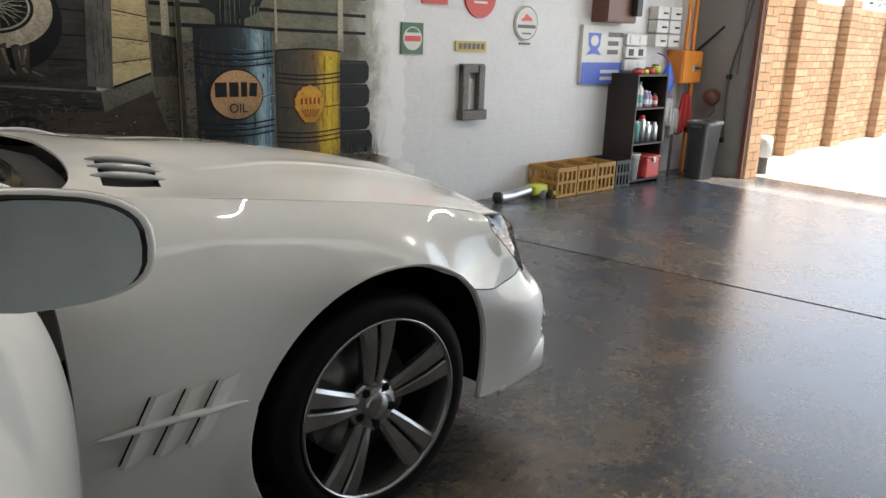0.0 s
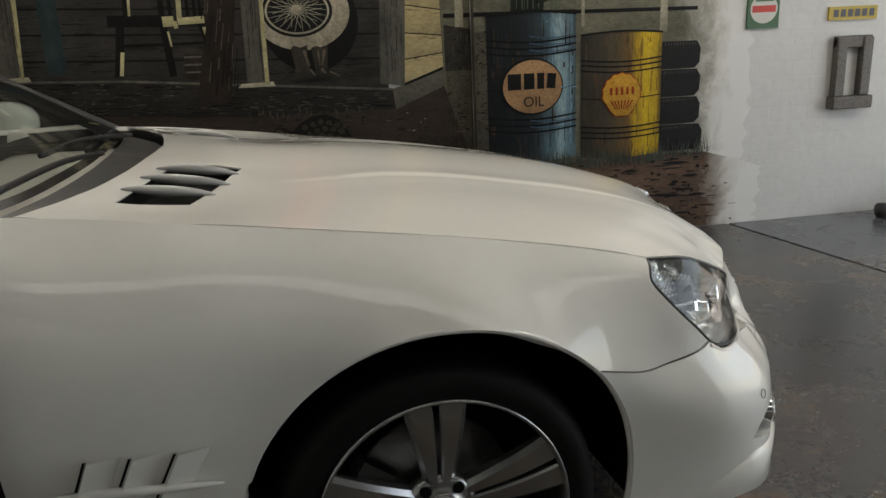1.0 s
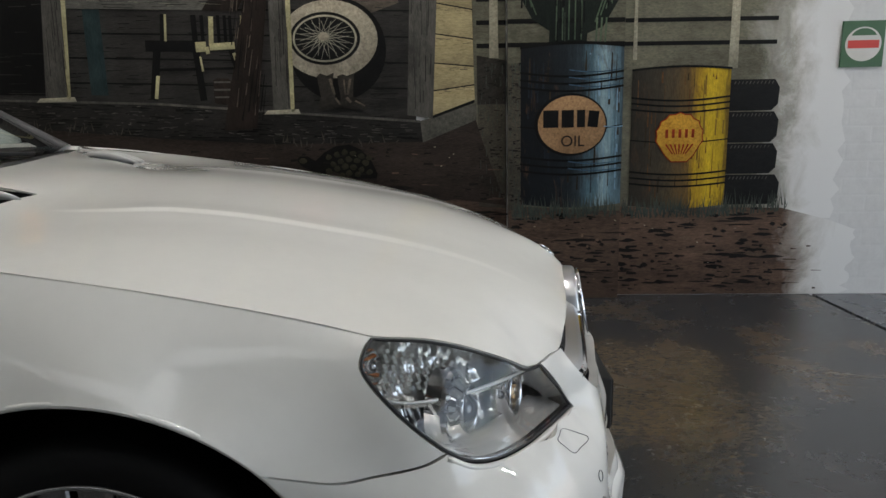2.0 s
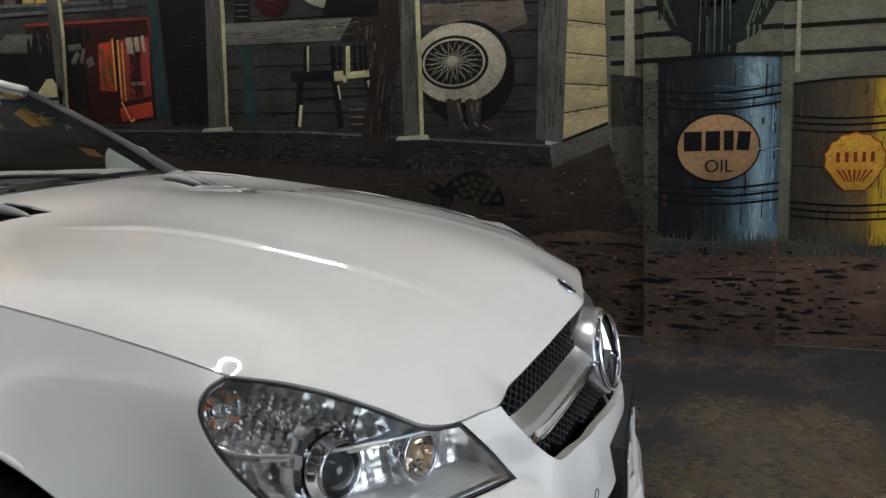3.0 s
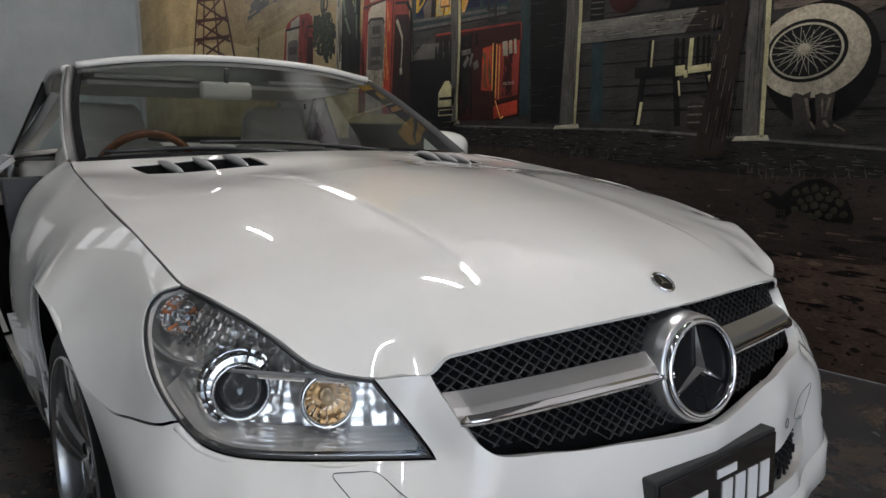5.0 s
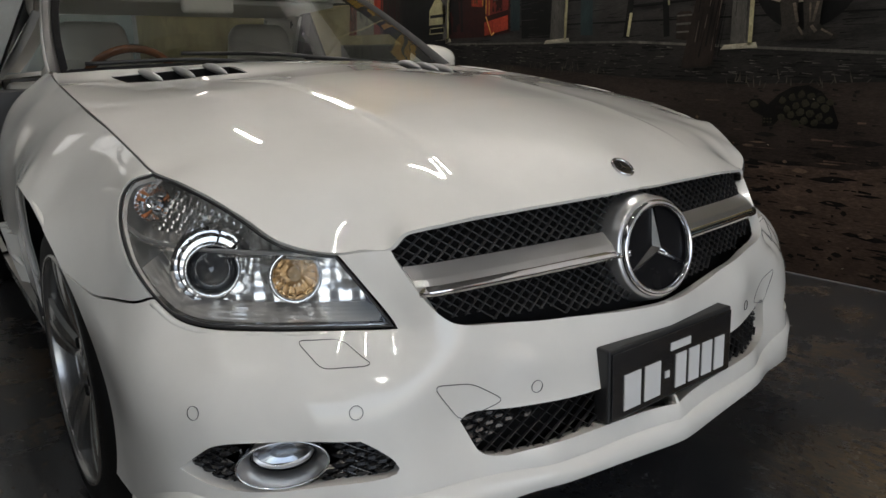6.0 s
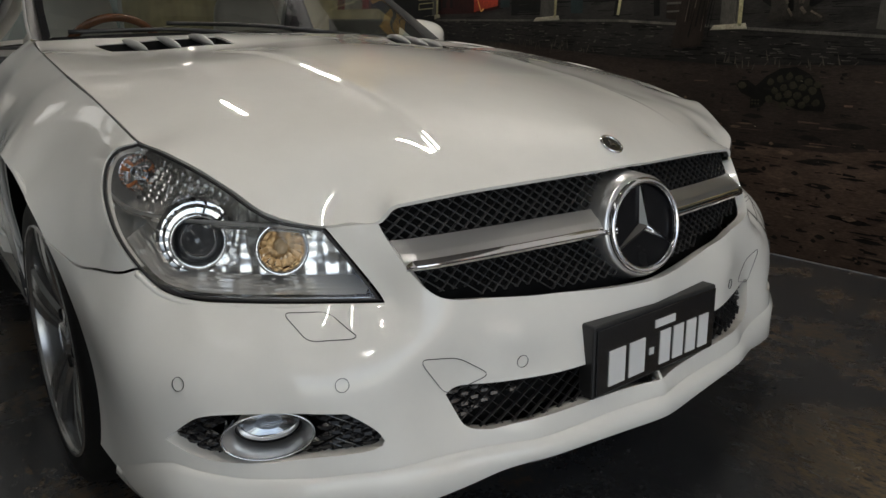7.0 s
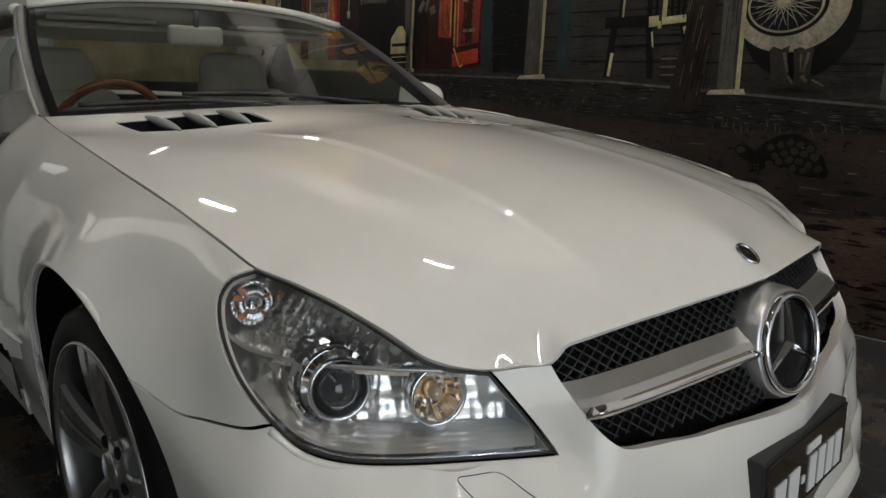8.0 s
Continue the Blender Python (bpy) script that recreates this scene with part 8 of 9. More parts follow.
    for a, b in zip(line[:m], inn[:m]):
        mid = (a + b) / 2 + (0.006, -0.010, 0.010)
        for p in (a + (-0.03, 0.02, -0.012), a, a * 0.7 + mid * 0.3 + (0, -0.004, 0.004), mid, b * 0.7 + mid * 0.3 + (0.003, 0, 0.003), b, b + (-0.03, 0.03, -0.02)):
            vs.append(tuple(p))
    fs = [(i * 7 + j, i * 7 + j + 1, i * 7 + j + 8, i * 7 + j + 7)[::-1] for i in range(m - 1) for j in range(6)]
    put("windscreen_pillar", mesh_from("windscreen_pillar", *_f((vs, [f for i, f in enumerate(fs) if i % 6 < 3])), PAINT, True), car, "white windscreen pillar")
    put("pillar_seal", mesh_from("pillar_seal", *_f((vs, [f for i, f in enumerate(fs) if i % 6 >= 3])), BLACK, True), car, "black windscreen seal")
    cp = [(-2.02, -0.565, 1.215), (-2.20, -0.61, 1.11), (-2.36, -0.66, 1.02), (-2.46, -0.70, 0.965)]
    cl = [np.array(p) for p in rope(cp, 0.05)]
    vs = []
    for p in cl:
        for d in ((-0.02, 0.10, 0.01), (0.0, 0.03, 0.012), (0.05, -0.01, 0.0), (0.16, -0.012, -0.01), (0.17, 0.01, -0.02)):
            vs.append(tuple(p + d))
    put("rear_pillar", mesh_from("rear_pillar", *_f((vs, [(i * 5 + j, i * 5 + j + 1, i * 5 + j + 6, i * 5 + j + 5) for i in range(len(cl) - 1) for j in range(4)])), PAINT, True), car, "white rear roof pillar")
    # roof rail over the side window
    put("roof_rail", mesh_from("roof_rail", *_f(tube(rope([(-1.345, -0.596, 1.246), (-1.55, -0.600, 1.258), (-1.80, -0.594, 1.252), (-2.02, -0.575, 1.210)], 0.05), 0.018, 8)), PAINT, True), car, "white roof rail")
_rg = Skin((0, 1, 0), (0.80, 0, 0.6), mir([(-2.07, 0, 1.262), (-2.30, 0, 1.13), (-2.52, 0, 1.01), (-2.04, -0.5, 1.20), (-2.25, -0.54, 1.09), (-2.42, -0.6, 0.975)]), 1e-5)
_rw = [[(-2.07, 0, 1.262), (-2.06, -0.3, 1.245), (-2.05, -0.48, 1.20)], [(-2.05, -0.48, 1.20), (-2.25, -0.53, 1.09), (-2.42, -0.58, 0.975)], [(-2.42, -0.58, 0.975), (-2.50, -0.3, 1.0), (-2.52, 0, 1.01), (-2.50, 0.3, 1.0), (-2.42, 0.58, 0.975)], [(-2.42, 0.58, 0.975), (-2.25, 0.53, 1.09), (-2.05, 0.48, 1.20)], [(-2.05, 0.48, 1.20), (-2.06, 0.3, 1.245), (-2.07, 0, 1.262)]]
put("rear_window", mesh_from("rear_window", *sheet(_rg, _rw, 0.06, 0.0, 0), TINTED, True), car, "sloping rear window").visible_shadow = False
for _f in (lambda v: v, flip):
    _qv = [(-1.86, -0.612, 1.246), (-2.02, -0.585, 1.205), (-2.34, -0.675, 1.03), (-2.10, -0.738, 0.957), (-1.93, -0.742, 0.957)]
    _qv += [(x, y + 0.012, z) for x, y, z in _qv]
    put("quarter_window", mesh_from("quarter_window", *_f((_qv, [(0, 1, 2, 3, 4), (9, 8, 7, 6, 5)] + [(i, i + 5, (i + 1) % 5 + 5, (i + 1) % 5) for i in range(5)])), GLOSSBLACK), car, "black quarter window")
# closed passenger window
_pw = [(-0.92, 0.705, 0.95), (-1.345, 0.60, 1.215), (-1.80, 0.595, 1.235), (-2.00, 0.60, 1.19), (-2.12, 0.715, 0.955)]
put("door_window", mesh_from("door_window", _pw, [(0, 1, 2, 3, 4)], TINTED), car, "closed passenger window").visible_shadow = False

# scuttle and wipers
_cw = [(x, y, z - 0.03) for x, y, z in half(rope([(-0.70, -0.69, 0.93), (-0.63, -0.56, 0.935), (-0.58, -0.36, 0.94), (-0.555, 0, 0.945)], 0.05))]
_cwb = [(x, y, z - 0.008) for x, y, z in rope(BASE, 0.05)]
m = min(len(_cw), len(_cwb))
_cw, _cwb = [_cw[int(i * (len(_cw) - 1) / (m - 1))] for i in range(m)], [_cwb[int(i * (len(_cwb) - 1) / (m - 1))] for i in range(m)]
_cv = ([tuple(p) for p in _cw] + [tuple(p) for p in _cwb], [(i, i + 1, m + i + 1, m + i) for i in range(m - 1)])
put("scuttle", mesh_from("scuttle", *join(_cv, flip(_cv)), BLACK, True), car, "black plastic scuttle below the windscreen")
for pts in ([(-0.68, 0.30, 0.955), (-0.75, 0.0, 0.985), (-0.78, -0.32, 0.992)], [(-0.70, -0.06, 0.955), (-0.745, -0.30, 0.972), (-0.80, -0.60, 0.965)]):
    put("wiper", mesh_from("wiper", *tube(rope(pts, 0.04), 0.007, 6), BLACK, True), car, "black windscreen wiper")

# cabin
def seat(y):
    s = part("seat", boxes((-1.75, -1.22, y - 0.25, y + 0.25, 0.36, 0.52), bevel=0.06, seg=4), LEATHER, car, "pale stone leather sports seat", True)
    bm = bmesh.new()
    box(bm, -0.08, 0.08, -0.25, 0.25, 0.0, 0.56, 0.07, 4)
    for v in bm.verts:
        k = v.co.z / 0.56
        v.co.y *= 1 - 0.22 * max(0, k - 0.4)
        v.co.x += 0.05 * (v.co.y / 0.25) ** 2
    bmesh.ops.transform(bm, matrix=Matrix.Translation((-1.72, y, 0.46)) @ Matrix.Rotation(radians(-16), 4, "Y"), verts=bm.verts)
    part("backrest", bm, LEATHER, s, "", True)
    bm = bmesh.new()
    box(bm, -0.055, 0.055, -0.155, 0.155, 0.0, 0.24, 0.05, 4)
    for v in bm.verts:
        v.co.y *= 1.08 - 0.25 * (v.co.z / 0.24) ** 2
    bmesh.ops.transform(bm, matrix=Matrix.Translation((-1.87, y, 0.93)) @ Matrix.Rotation(radians(-10), 4, "Y"), verts=bm.verts)
    h = part("headrest", bm, LEATHER, s, "rounded leather headrest", True)
    part("headrest_slot", boxes((-1.838, -1.829, y - 0.06, y + 0.06, 0.985, 0.997), bevel=0.003), DASH, h)


seat(-0.37)
seat(0.37)
bm = bmesh.new()
box(bm, -1.16, -0.72, -0.70, 0.70, 0.62, 0.915, 0.05, 4)
for v in bm.verts:
    v.co.z -= 0.05 * (v.co.y / 0.7) ** 2
dash = part("dashboard", bm, LEATHER, car, "grey leather dashboard", True)
part("instrument_hood", boxes((-1.20, -0.95, -0.56, -0.18, 0.86, 0.955), bevel=0.04, seg=4), DASH, dash, "", True)
part("wood_trim", boxes((-1.175, -1.158, -0.68, 0.68, 0.74, 0.80), bevel=0.006), WOOD, dash, "burr wood trim")
_wc, _wa = Vector((-1.27, -0.37, 0.865)), Vector((-0.9, 0, 0.42)).normalized()
wheel_s = put("steering_wheel", mesh_from("steering_wheel", *disc_at(_wc, _wa, lathe([(0.178 + 0.015 * math.cos(t), 0.015 * math.sin(t)) for t in np.linspace(0, 2 * math.pi, 10, endpoint=False)], 48, closed=True)), WOOD, True), car, "wood and leather steering wheel")
put("airbag_boss", mesh_from("airbag_boss", *disc_at(_wc, _wa, lathe([(0.0005, 0.035), (0.05, 0.03), (0.075, 0.0), (0.07, -0.04)], 24)), LEATHER, True), wheel_s)
for t in (0.15, 3.0, 4.71):
    a = disc_at(_wc, _wa, tube([(0.06 * math.cos(t), 0.06 * math.sin(t), 0), (0.172 * math.cos(t), 0.172 * math.sin(t), 0)], 0.016, 8))
    put("wheel_arm", mesh_from("wheel_arm", *a, DASH, True), wheel_s)
part("centre_console", boxes((-1.9, -1.1, -0.11, 0.11, 0.3, 0.62), bevel=0.03, seg=3), LEATHER, car, "leather centre console", True)
part("rear_bulkhead", boxes((-2.12, -1.98, -0.70, 0.70, 0.3, 0.93), bevel=0.03, seg=3), LEATHER, car, "leather rear bulkhead", True)
part("parcel_shelf", boxes((-2.48, -2.10, -0.68, 0.68, 0.90, 0.945), bevel=0.01), DASH, car, "grey rear shelf")
bm = boxes((-1.22, -1.185, -0.180, 0.020, 1.150, 1.216), bevel=0.016, seg=3)
rv = part("rear_view_mirror", bm, LEATHER, car, "pale interior mirror", True)
put("mirror_stem", mesh_from("mirror_stem", *tube([(-1.20, -0.08, 1.20), (-1.185, -0.08, 1.262)], 0.010, 8), DASH), rv)
for y in (-0.33, 0.33):
    part("sun_visor", boxes((-1.44, -1.36, y - 0.18, y + 0.18, 1.228, 1.242), bevel=0.005), LEATHER, car, "folded sun visor")
part("headlining", boxes((-2.0, -1.40, -0.53, 0.53, 1.205, 1.225), bevel=0.008), LEATHER, car, "pale cabin headlining")

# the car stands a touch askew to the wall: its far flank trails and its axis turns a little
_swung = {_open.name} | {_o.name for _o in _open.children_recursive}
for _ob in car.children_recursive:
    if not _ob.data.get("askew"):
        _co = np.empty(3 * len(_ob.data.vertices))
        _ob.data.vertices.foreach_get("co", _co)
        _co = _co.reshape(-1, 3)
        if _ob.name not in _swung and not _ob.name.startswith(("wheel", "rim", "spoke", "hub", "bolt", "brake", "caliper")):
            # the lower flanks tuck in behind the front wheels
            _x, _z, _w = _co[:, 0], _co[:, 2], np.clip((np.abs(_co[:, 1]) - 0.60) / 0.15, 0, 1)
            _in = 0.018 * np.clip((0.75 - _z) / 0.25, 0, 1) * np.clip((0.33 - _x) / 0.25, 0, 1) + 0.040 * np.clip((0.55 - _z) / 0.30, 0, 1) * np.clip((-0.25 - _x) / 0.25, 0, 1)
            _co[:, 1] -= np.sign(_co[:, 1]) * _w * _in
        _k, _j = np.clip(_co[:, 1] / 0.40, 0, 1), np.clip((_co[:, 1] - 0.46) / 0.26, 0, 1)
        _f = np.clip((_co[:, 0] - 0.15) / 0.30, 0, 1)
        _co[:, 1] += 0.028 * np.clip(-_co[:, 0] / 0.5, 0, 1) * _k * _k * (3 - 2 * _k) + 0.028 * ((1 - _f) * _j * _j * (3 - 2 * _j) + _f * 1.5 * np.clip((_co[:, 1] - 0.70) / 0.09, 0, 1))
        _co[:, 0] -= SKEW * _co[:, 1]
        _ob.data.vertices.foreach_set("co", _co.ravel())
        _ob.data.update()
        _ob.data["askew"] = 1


# ---------------------------------------------------------------- ceiling lamps
def strip_light(x, y, rz):
    t = thing("strip_light", "single fluorescent strip light under the ceiling", "lamp", (x, y, 3.55), "ceiling strip lights", rz=rz)
    part("housing", boxes((-0.33, 0.33, -0.03, 0.03, 0.02, 0.06), bevel=0.008), WHITEMETAL, t)
    put("tube", mesh_from("tube", *tube([(-0.31, 0, 0), (0.31, 0, 0)], 0.015, 10), TUBE, True), t)
    for k in (-0.26, 0.26):
        vf = tube([(k, 0, 0.07), (k, 0, 0.64)], 0.004, 6)
        put("hanger", mesh_from("hanger", *vf, BEAM), t)
    return t


WHITEMETAL = surf("white_enamel", (0.75, 0.75, 0.73), 0.4, 0, 0.08, 6, 60, 0.02)
# the strip at x -8.6 is an unseen one added to brighten the end wall
for _x, _y, _rz in ((-8.6, 0.7, 90), (-3.5, 0.75, 0), (-0.7, 1.1, 0), (1.5, -0.7, 0), (4.2, -0.9, 0)):
    strip_light(_x, _y, _rz)

# rows of translucent roof sheets between the purlins let daylight down
for _y in (-3.0,):
    for _x in np.arange(-8.6, 5.0, 1.7):
        structure("skylight", boxes((_x, _x + 1.58, _y - 0.32, _y + 0.32, TOP - 0.012, TOP - 0.002)), SKYLIGHT, "translucent skylight sheet in the garage roof", "skylight")

# ---------------------------------------------------------------- things along the painted wall
def sole(name, bm, mat, label, category, group="", smooth=False):
    return tagged(part(name, bm, mat, None, "", smooth), label, category, group)


def turned(name, at, profile, mat, parent, label="", n=24):
    return put(name, mesh_from(name, *moved(lathe(profile, n), Matrix.Translation(at)), mat, True), parent, label)


def paint(name, col, rough=0.45, var=0.12, metal=0.0):
    return surf(name, col, rough, metal, var, 5, 60, 0.05)


TIN_RED, TIN_WHITE, TIN_GREEN = paint("sign_red", (0.55, 0.045, 0.035)), paint("sign_white", (0.62, 0.61, 0.57)), paint("sign_green", (0.045, 0.12, 0.055))
TIN_YELLOW, TIN_BLUE = paint("sign_yellow", (0.50, 0.36, 0.04)), paint("sign_blue", (0.06, 0.12, 0.50))
INK, BOXBROWN, GALV = paint("dark_ink", (0.05, 0.05, 0.07)), paint("brown_enamel", (0.14, 0.055, 0.035)), surf("galvanised_steel", (0.20, 0.195, 0.19), 0.55, 0.4, 0.6, 14, 70, 0.25, alt=(0.10, 0.075, 0.055))
CRATE, CRATEDARK = paint("ochre_plastic", (0.42, 0.225, 0.05), 0.55, 0.25), paint("black_crate_plastic", (0.022, 0.022, 0.024), 0.5)
LAMINATE = surf("dark_brown_laminate", (0.030, 0.020, 0.017), 0.5, 0, 0.25, 6, 60, 0.05, stretch=(1, 1, 0.2))
ORANGE, BAGBLUE, PLASTWHITE = paint("orange_enamel", (0.75, 0.25, 0.03)), paint("blue_bag_plastic", (0.03, 0.12, 0.60), 0.35), paint("white_plastic", (0.70, 0.69, 0.66), 0.35)
TUBRED, BINGREY, LIME = paint("red_plastic", (0.62, 0.07, 0.06), 0.35), paint("bin_grey_plastic", (0.105, 0.11, 0.115), 0.4), paint("lime_plastic", (0.52, 0.55, 0.05), 0.4)
CLOTHRED, RAG = surf("red_cloth", (0.42, 0.03, 0.03), 0.9, 0, 0.3, 9, 90, 0.4), surf("white_rag", (0.55, 0.55, 0.53), 0.95, 0, 0.25, 9, 90, 0.5)
PURPLE, TEALP = paint("purple_plastic", (0.30, 0.24, 0.42), 0.35), paint("teal_plastic", (0.12, 0.34, 0.32), 0.35)
IN = YN - 0.004


def wall_plate(name, outline_pts, mat, label, category="sign", deep=0.012):
    bm = bmesh.new()
    a = [bm.verts.new((x, IN - deep, z)) for x, z in outline_pts]
    b = [bm.verts.new((x, IN + 0.003, z)) for x, z in outline_pts]
    bm.faces.new(a)
    bm.faces.new(b[::-1])
    for i in range(len(a)):
        j = (i + 1) % len(a)
        bm.faces.new((a[j], a[i], b[i], b[j]))
    bmesh.ops.recalc_face_normals(bm, faces=bm.faces)
    return sole(name, bm, mat, label, category)


def inlay(name, pts, mat, plate, k=1, deep=0.012):
    y = IN - deep - 0.0018 * k
    return put(name, mesh_from(name, [(x, y, z) for x, z in pts], [tuple(range(len(pts)))], mat), plate)


def rect(x0, x1, z0, z1):
    return [(x0, z0), (x1, z0), (x1, z1), (x0, z1)]


# tin signs
s = wall_plate("tin_sign", rect(2.32, 2.515, 1.14, 1.355), TIN_GREEN, "small green tin sign with a white oval on the wall")
inlay("white_oval", oval(2.4175, 1.247, 0.084, 0.080), TIN_WHITE, s)
inlay("red_bar", rect(2.345, 2.49, 1.228, 1.265), TIN_RED, s, 2)
inlay("green_crescent", oval(2.4175, 1.27, 0.062, 0.05, 20, 20, 160), TIN_GREEN, s, 2)
s = wall_plate("tin_sign", rect(2.50, 2.74, 1.49, 1.78), TIN_RED, "red rectangular tin sign with pale bars on the wall")
for k in range(3):
    inlay("lettering_bar", rect(2.53, 2.71 - 0.03 * (k % 2), 1.53 + 0.075 * k, 1.565 + 0.075 * k), TIN_WHITE, s)
s = wall_plate("round_sign", oval(3.07, 1.57, 0.16, 0.16), TIN_RED, "glossy red round sign with a pale script band")
inlay("lettering_bar", [(2.96, 1.565), (3.05, 1.58), (3.18, 1.60), (3.185, 1.63), (3.06, 1.615), (2.965, 1.595)], TIN_WHITE, s)
inlay("lettering_bar", rect(3.0, 3.14, 1.515, 1.53), TIN_WHITE, s)
s = wall_plate("round_sign", oval(3.585, 1.39, 0.135, 0.135), TIN_WHITE, "white round sign with a red shape and grey band")
inlay("rim", [p for p in oval(3.585, 1.39, 0.131, 0.131)], GALV, s, 1)
inlay("field", oval(3.585, 1.39, 0.122, 0.122), TIN_WHITE, s, 2)
inlay("red_shape", [(3.52, 1.42), (3.55, 1.435), (3.575, 1.465), (3.60, 1.45), (3.645, 1.425), (3.65, 1.41), (3.52, 1.405)], TIN_RED, s, 3)
inlay("lettering_bar", rect(3.48, 3.69, 1.352, 1.378), INK, s, 3)
inlay("lettering_bar", rect(3.53, 3.64, 1.305, 1.318), GALV, s, 3)
wall_plate("name_strip", rect(3.525, 3.645, 1.225, 1.24), GALV, "narrow grey strip under the white round sign")
s = wall_plate("number_plate", rect(2.835, 3.145, 1.165, 1.24), TIN_YELLOW, "old yellow plate with dark characters on the wall", "plate")
for k in range(6):
    inlay("lettering_bar", rect(2.86 + 0.046 * k, 2.893 + 0.046 * k, 1.182, 1.224), INK, s)
s = wall_plate("framed_board", rect(3.42, 4.28, 1.62, 1.98), TIN_WHITE, "long white board in a dark frame", "sign", 0.025)
for r_ in (rect(3.42, 4.28, 1.62, 1.638), rect(3.42, 3.438, 1.64, 1.98), rect(4.262, 4.28, 1.64, 1.98)):
    inlay("frame_bar", r_, INK, s, 2, 0.025)
s = wall_plate("poster", rect(4.29, 4.89, 0.90, 1.405), TIN_WHITE, "white and blue notice board with unreadable lines", "poster", 0.03)
inlay("blue_field", rect(4.292, 4.888, 0.902, 1.09), TIN_BLUE, s, 1, 0.03)
inlay("crest", [(4.36, 1.34), (4.54, 1.34), (4.53, 1.24), (4.50, 1.20), (4.56, 1.15), (4.45, 1.165), (4.34, 1.15), (4.40, 1.20), (4.37, 1.24)], TIN_BLUE, s, 1, 0.03)
inlay("crest_field", oval(4.45, 1.275, 0.055, 0.045, 20), TIN_WHITE, s, 2, 0.03)
for k, w in enumerate((0.22, 0.16, 0.16)):
    inlay("lettering_bar", rect(4.64, 4.64 + w, 1.31 - 0.075 * k, 1.35 - 0.075 * k), GALV, s, 1, 0.03)
for k in range(2):
    inlay("lettering_bar", rect(4.56, 4.84, 0.935 + 0.06 * k, 0.965 + 0.06 * k), TIN_WHITE, s, 2, 0.03)
# galvanised bracket frame
f = thing("metal_bracket", "weathered grey galvanised U-shaped metal bracket on the wall", "bracket", (3.0, YN, 0.655))
part("foot_plate", boxes((-0.13, 0.13, -0.075, -0.003, 0.0, 0.075), bevel=0.008), GALV, f)
for sx in (-1, 1):
    part("upright", boxes((min(sx * 0.115, sx * 0.052), max(sx * 0.115, sx * 0.052), -0.055, -0.003, 0.0752, 0.41), bevel=0.006), GALV, f)
    put("bolt", mesh_from("bolt", *moved(lathe([(0.0005, 0.012), (0.012, 0.011), (0.013, 0.0)], 10, "y"), Matrix.Translation((sx * 0.095, -0.077, 0.03))), STEEL, True), f)
part("top_plate", boxes((-0.115, 0.115, -0.045, -0.003, 0.352, 0.42), bevel=0.006), GALV, f)


# crates
def crate(x, mat, wide, label, cat="crate"):
    c = thing("crate", label, cat, (x, 1.875, 0), "crates by the wall")
    h, d, w = 0.25, 0.165, wide / 2 - 0.006
    for z0, z1 in ((0.004, 0.03), (0.115, 0.14), (0.215, h)):
        part("band", boxes((-w, w, -d, -d + 0.012, z0, z1), (-w, w, d - 0.012, d, z0, z1), (-w, -w + 0.012, -d + 0.0121, d - 0.0121, z0, z1), (w - 0.012, w, -d + 0.0121, d - 0.0121, z0, z1), bevel=0.003), mat, c)
    for k in range(5):
        xk = -w + (2 * w - 0.022) * k / 4
        for y0 in (-d + 0.002, d - 0.010):
            part("slat", boxes((xk, xk + 0.022, y0, y0 + 0.008, 0.0301, 0.2149)), mat, c)
    for k in range(1, 5):
        yk = -d + 2 * d * k / 5
        for x0 in (-w + 0.002, w - 0.010):
            part("slat", boxes((x0, x0 + 0.008, yk - 0.011, yk + 0.011, 0.0301, 0.2149)), mat, c)
    part("base", boxes((-w + 0.0121, w - 0.0121, -d + 0.0121, d - 0.0121, 0.006, 0.016)), mat, c)
    return c


for k in range(3):
    crate(3.845 + 0.265 * k, CRATE, 0.265, "ochre-brown slatted plastic milk crate on the floor")
crate(4.622, CRATEDARK, 0.225, "black slatted plastic crate beside the brown crates")

# leaf blower
b = thing("leaf_blower", "leaf blower with grey pipe and lime housing on the floor", "leaf blower", (3.18, 1.86, 0))
_run = rope([(0.0, 0.0, 0.046), (0.12, -0.012, 0.05), (0.26, -0.03, 0.072), (0.34, -0.04, 0.085)], 0.03)
put("pipe", mesh_from("pipe", *tube(_run, [float(q) for q in np.linspace(0.044, 0.035, len(_run))], 16), SATIN, True), b, "long grey metal pipe")
put("nozzle", mesh_from("nozzle", *tube([(-0.02, 0.003, 0.046), (0.02, -0.002, 0.047)], 0.046, 16), BLACK, True), b, "black nozzle ring")
bm = boxes((0.32, 0.50, -0.10, 0.02, 0.035, 0.125), bevel=0.032, seg=3)
part("housing", bm, LIME, b, "lime-yellow motor housing", True)
turned("fan_cover", (0.43, -0.04, 0.0), [(0.0005, 0.10), (0.05, 0.096), (0.068, 0.07), (0.07, 0.02), (0.06, 0.001)], DASH, b, "grey fan cover")
part("battery", boxes((0.50, 0.60, -0.095, -0.005, 0.0, 0.07), bevel=0.012), BLACK, b)
part("battery_cap", boxes((0.55, 0.625, -0.10, -0.03, 0.012, 0.06), bevel=0.012), LIME, b)

# shelf and what stands on it
sh = thing("shelf", "dark brown laminate shelf packed with bottles and tins", "shelf", (4.98, 1.885, 0))
for x0 in (-0.24, 0.222):
    part("side_panel", boxes((x0, x0 + 0.018, -0.16, 0.16, 0, 1.0), bevel=0.002), LAMINATE, sh)
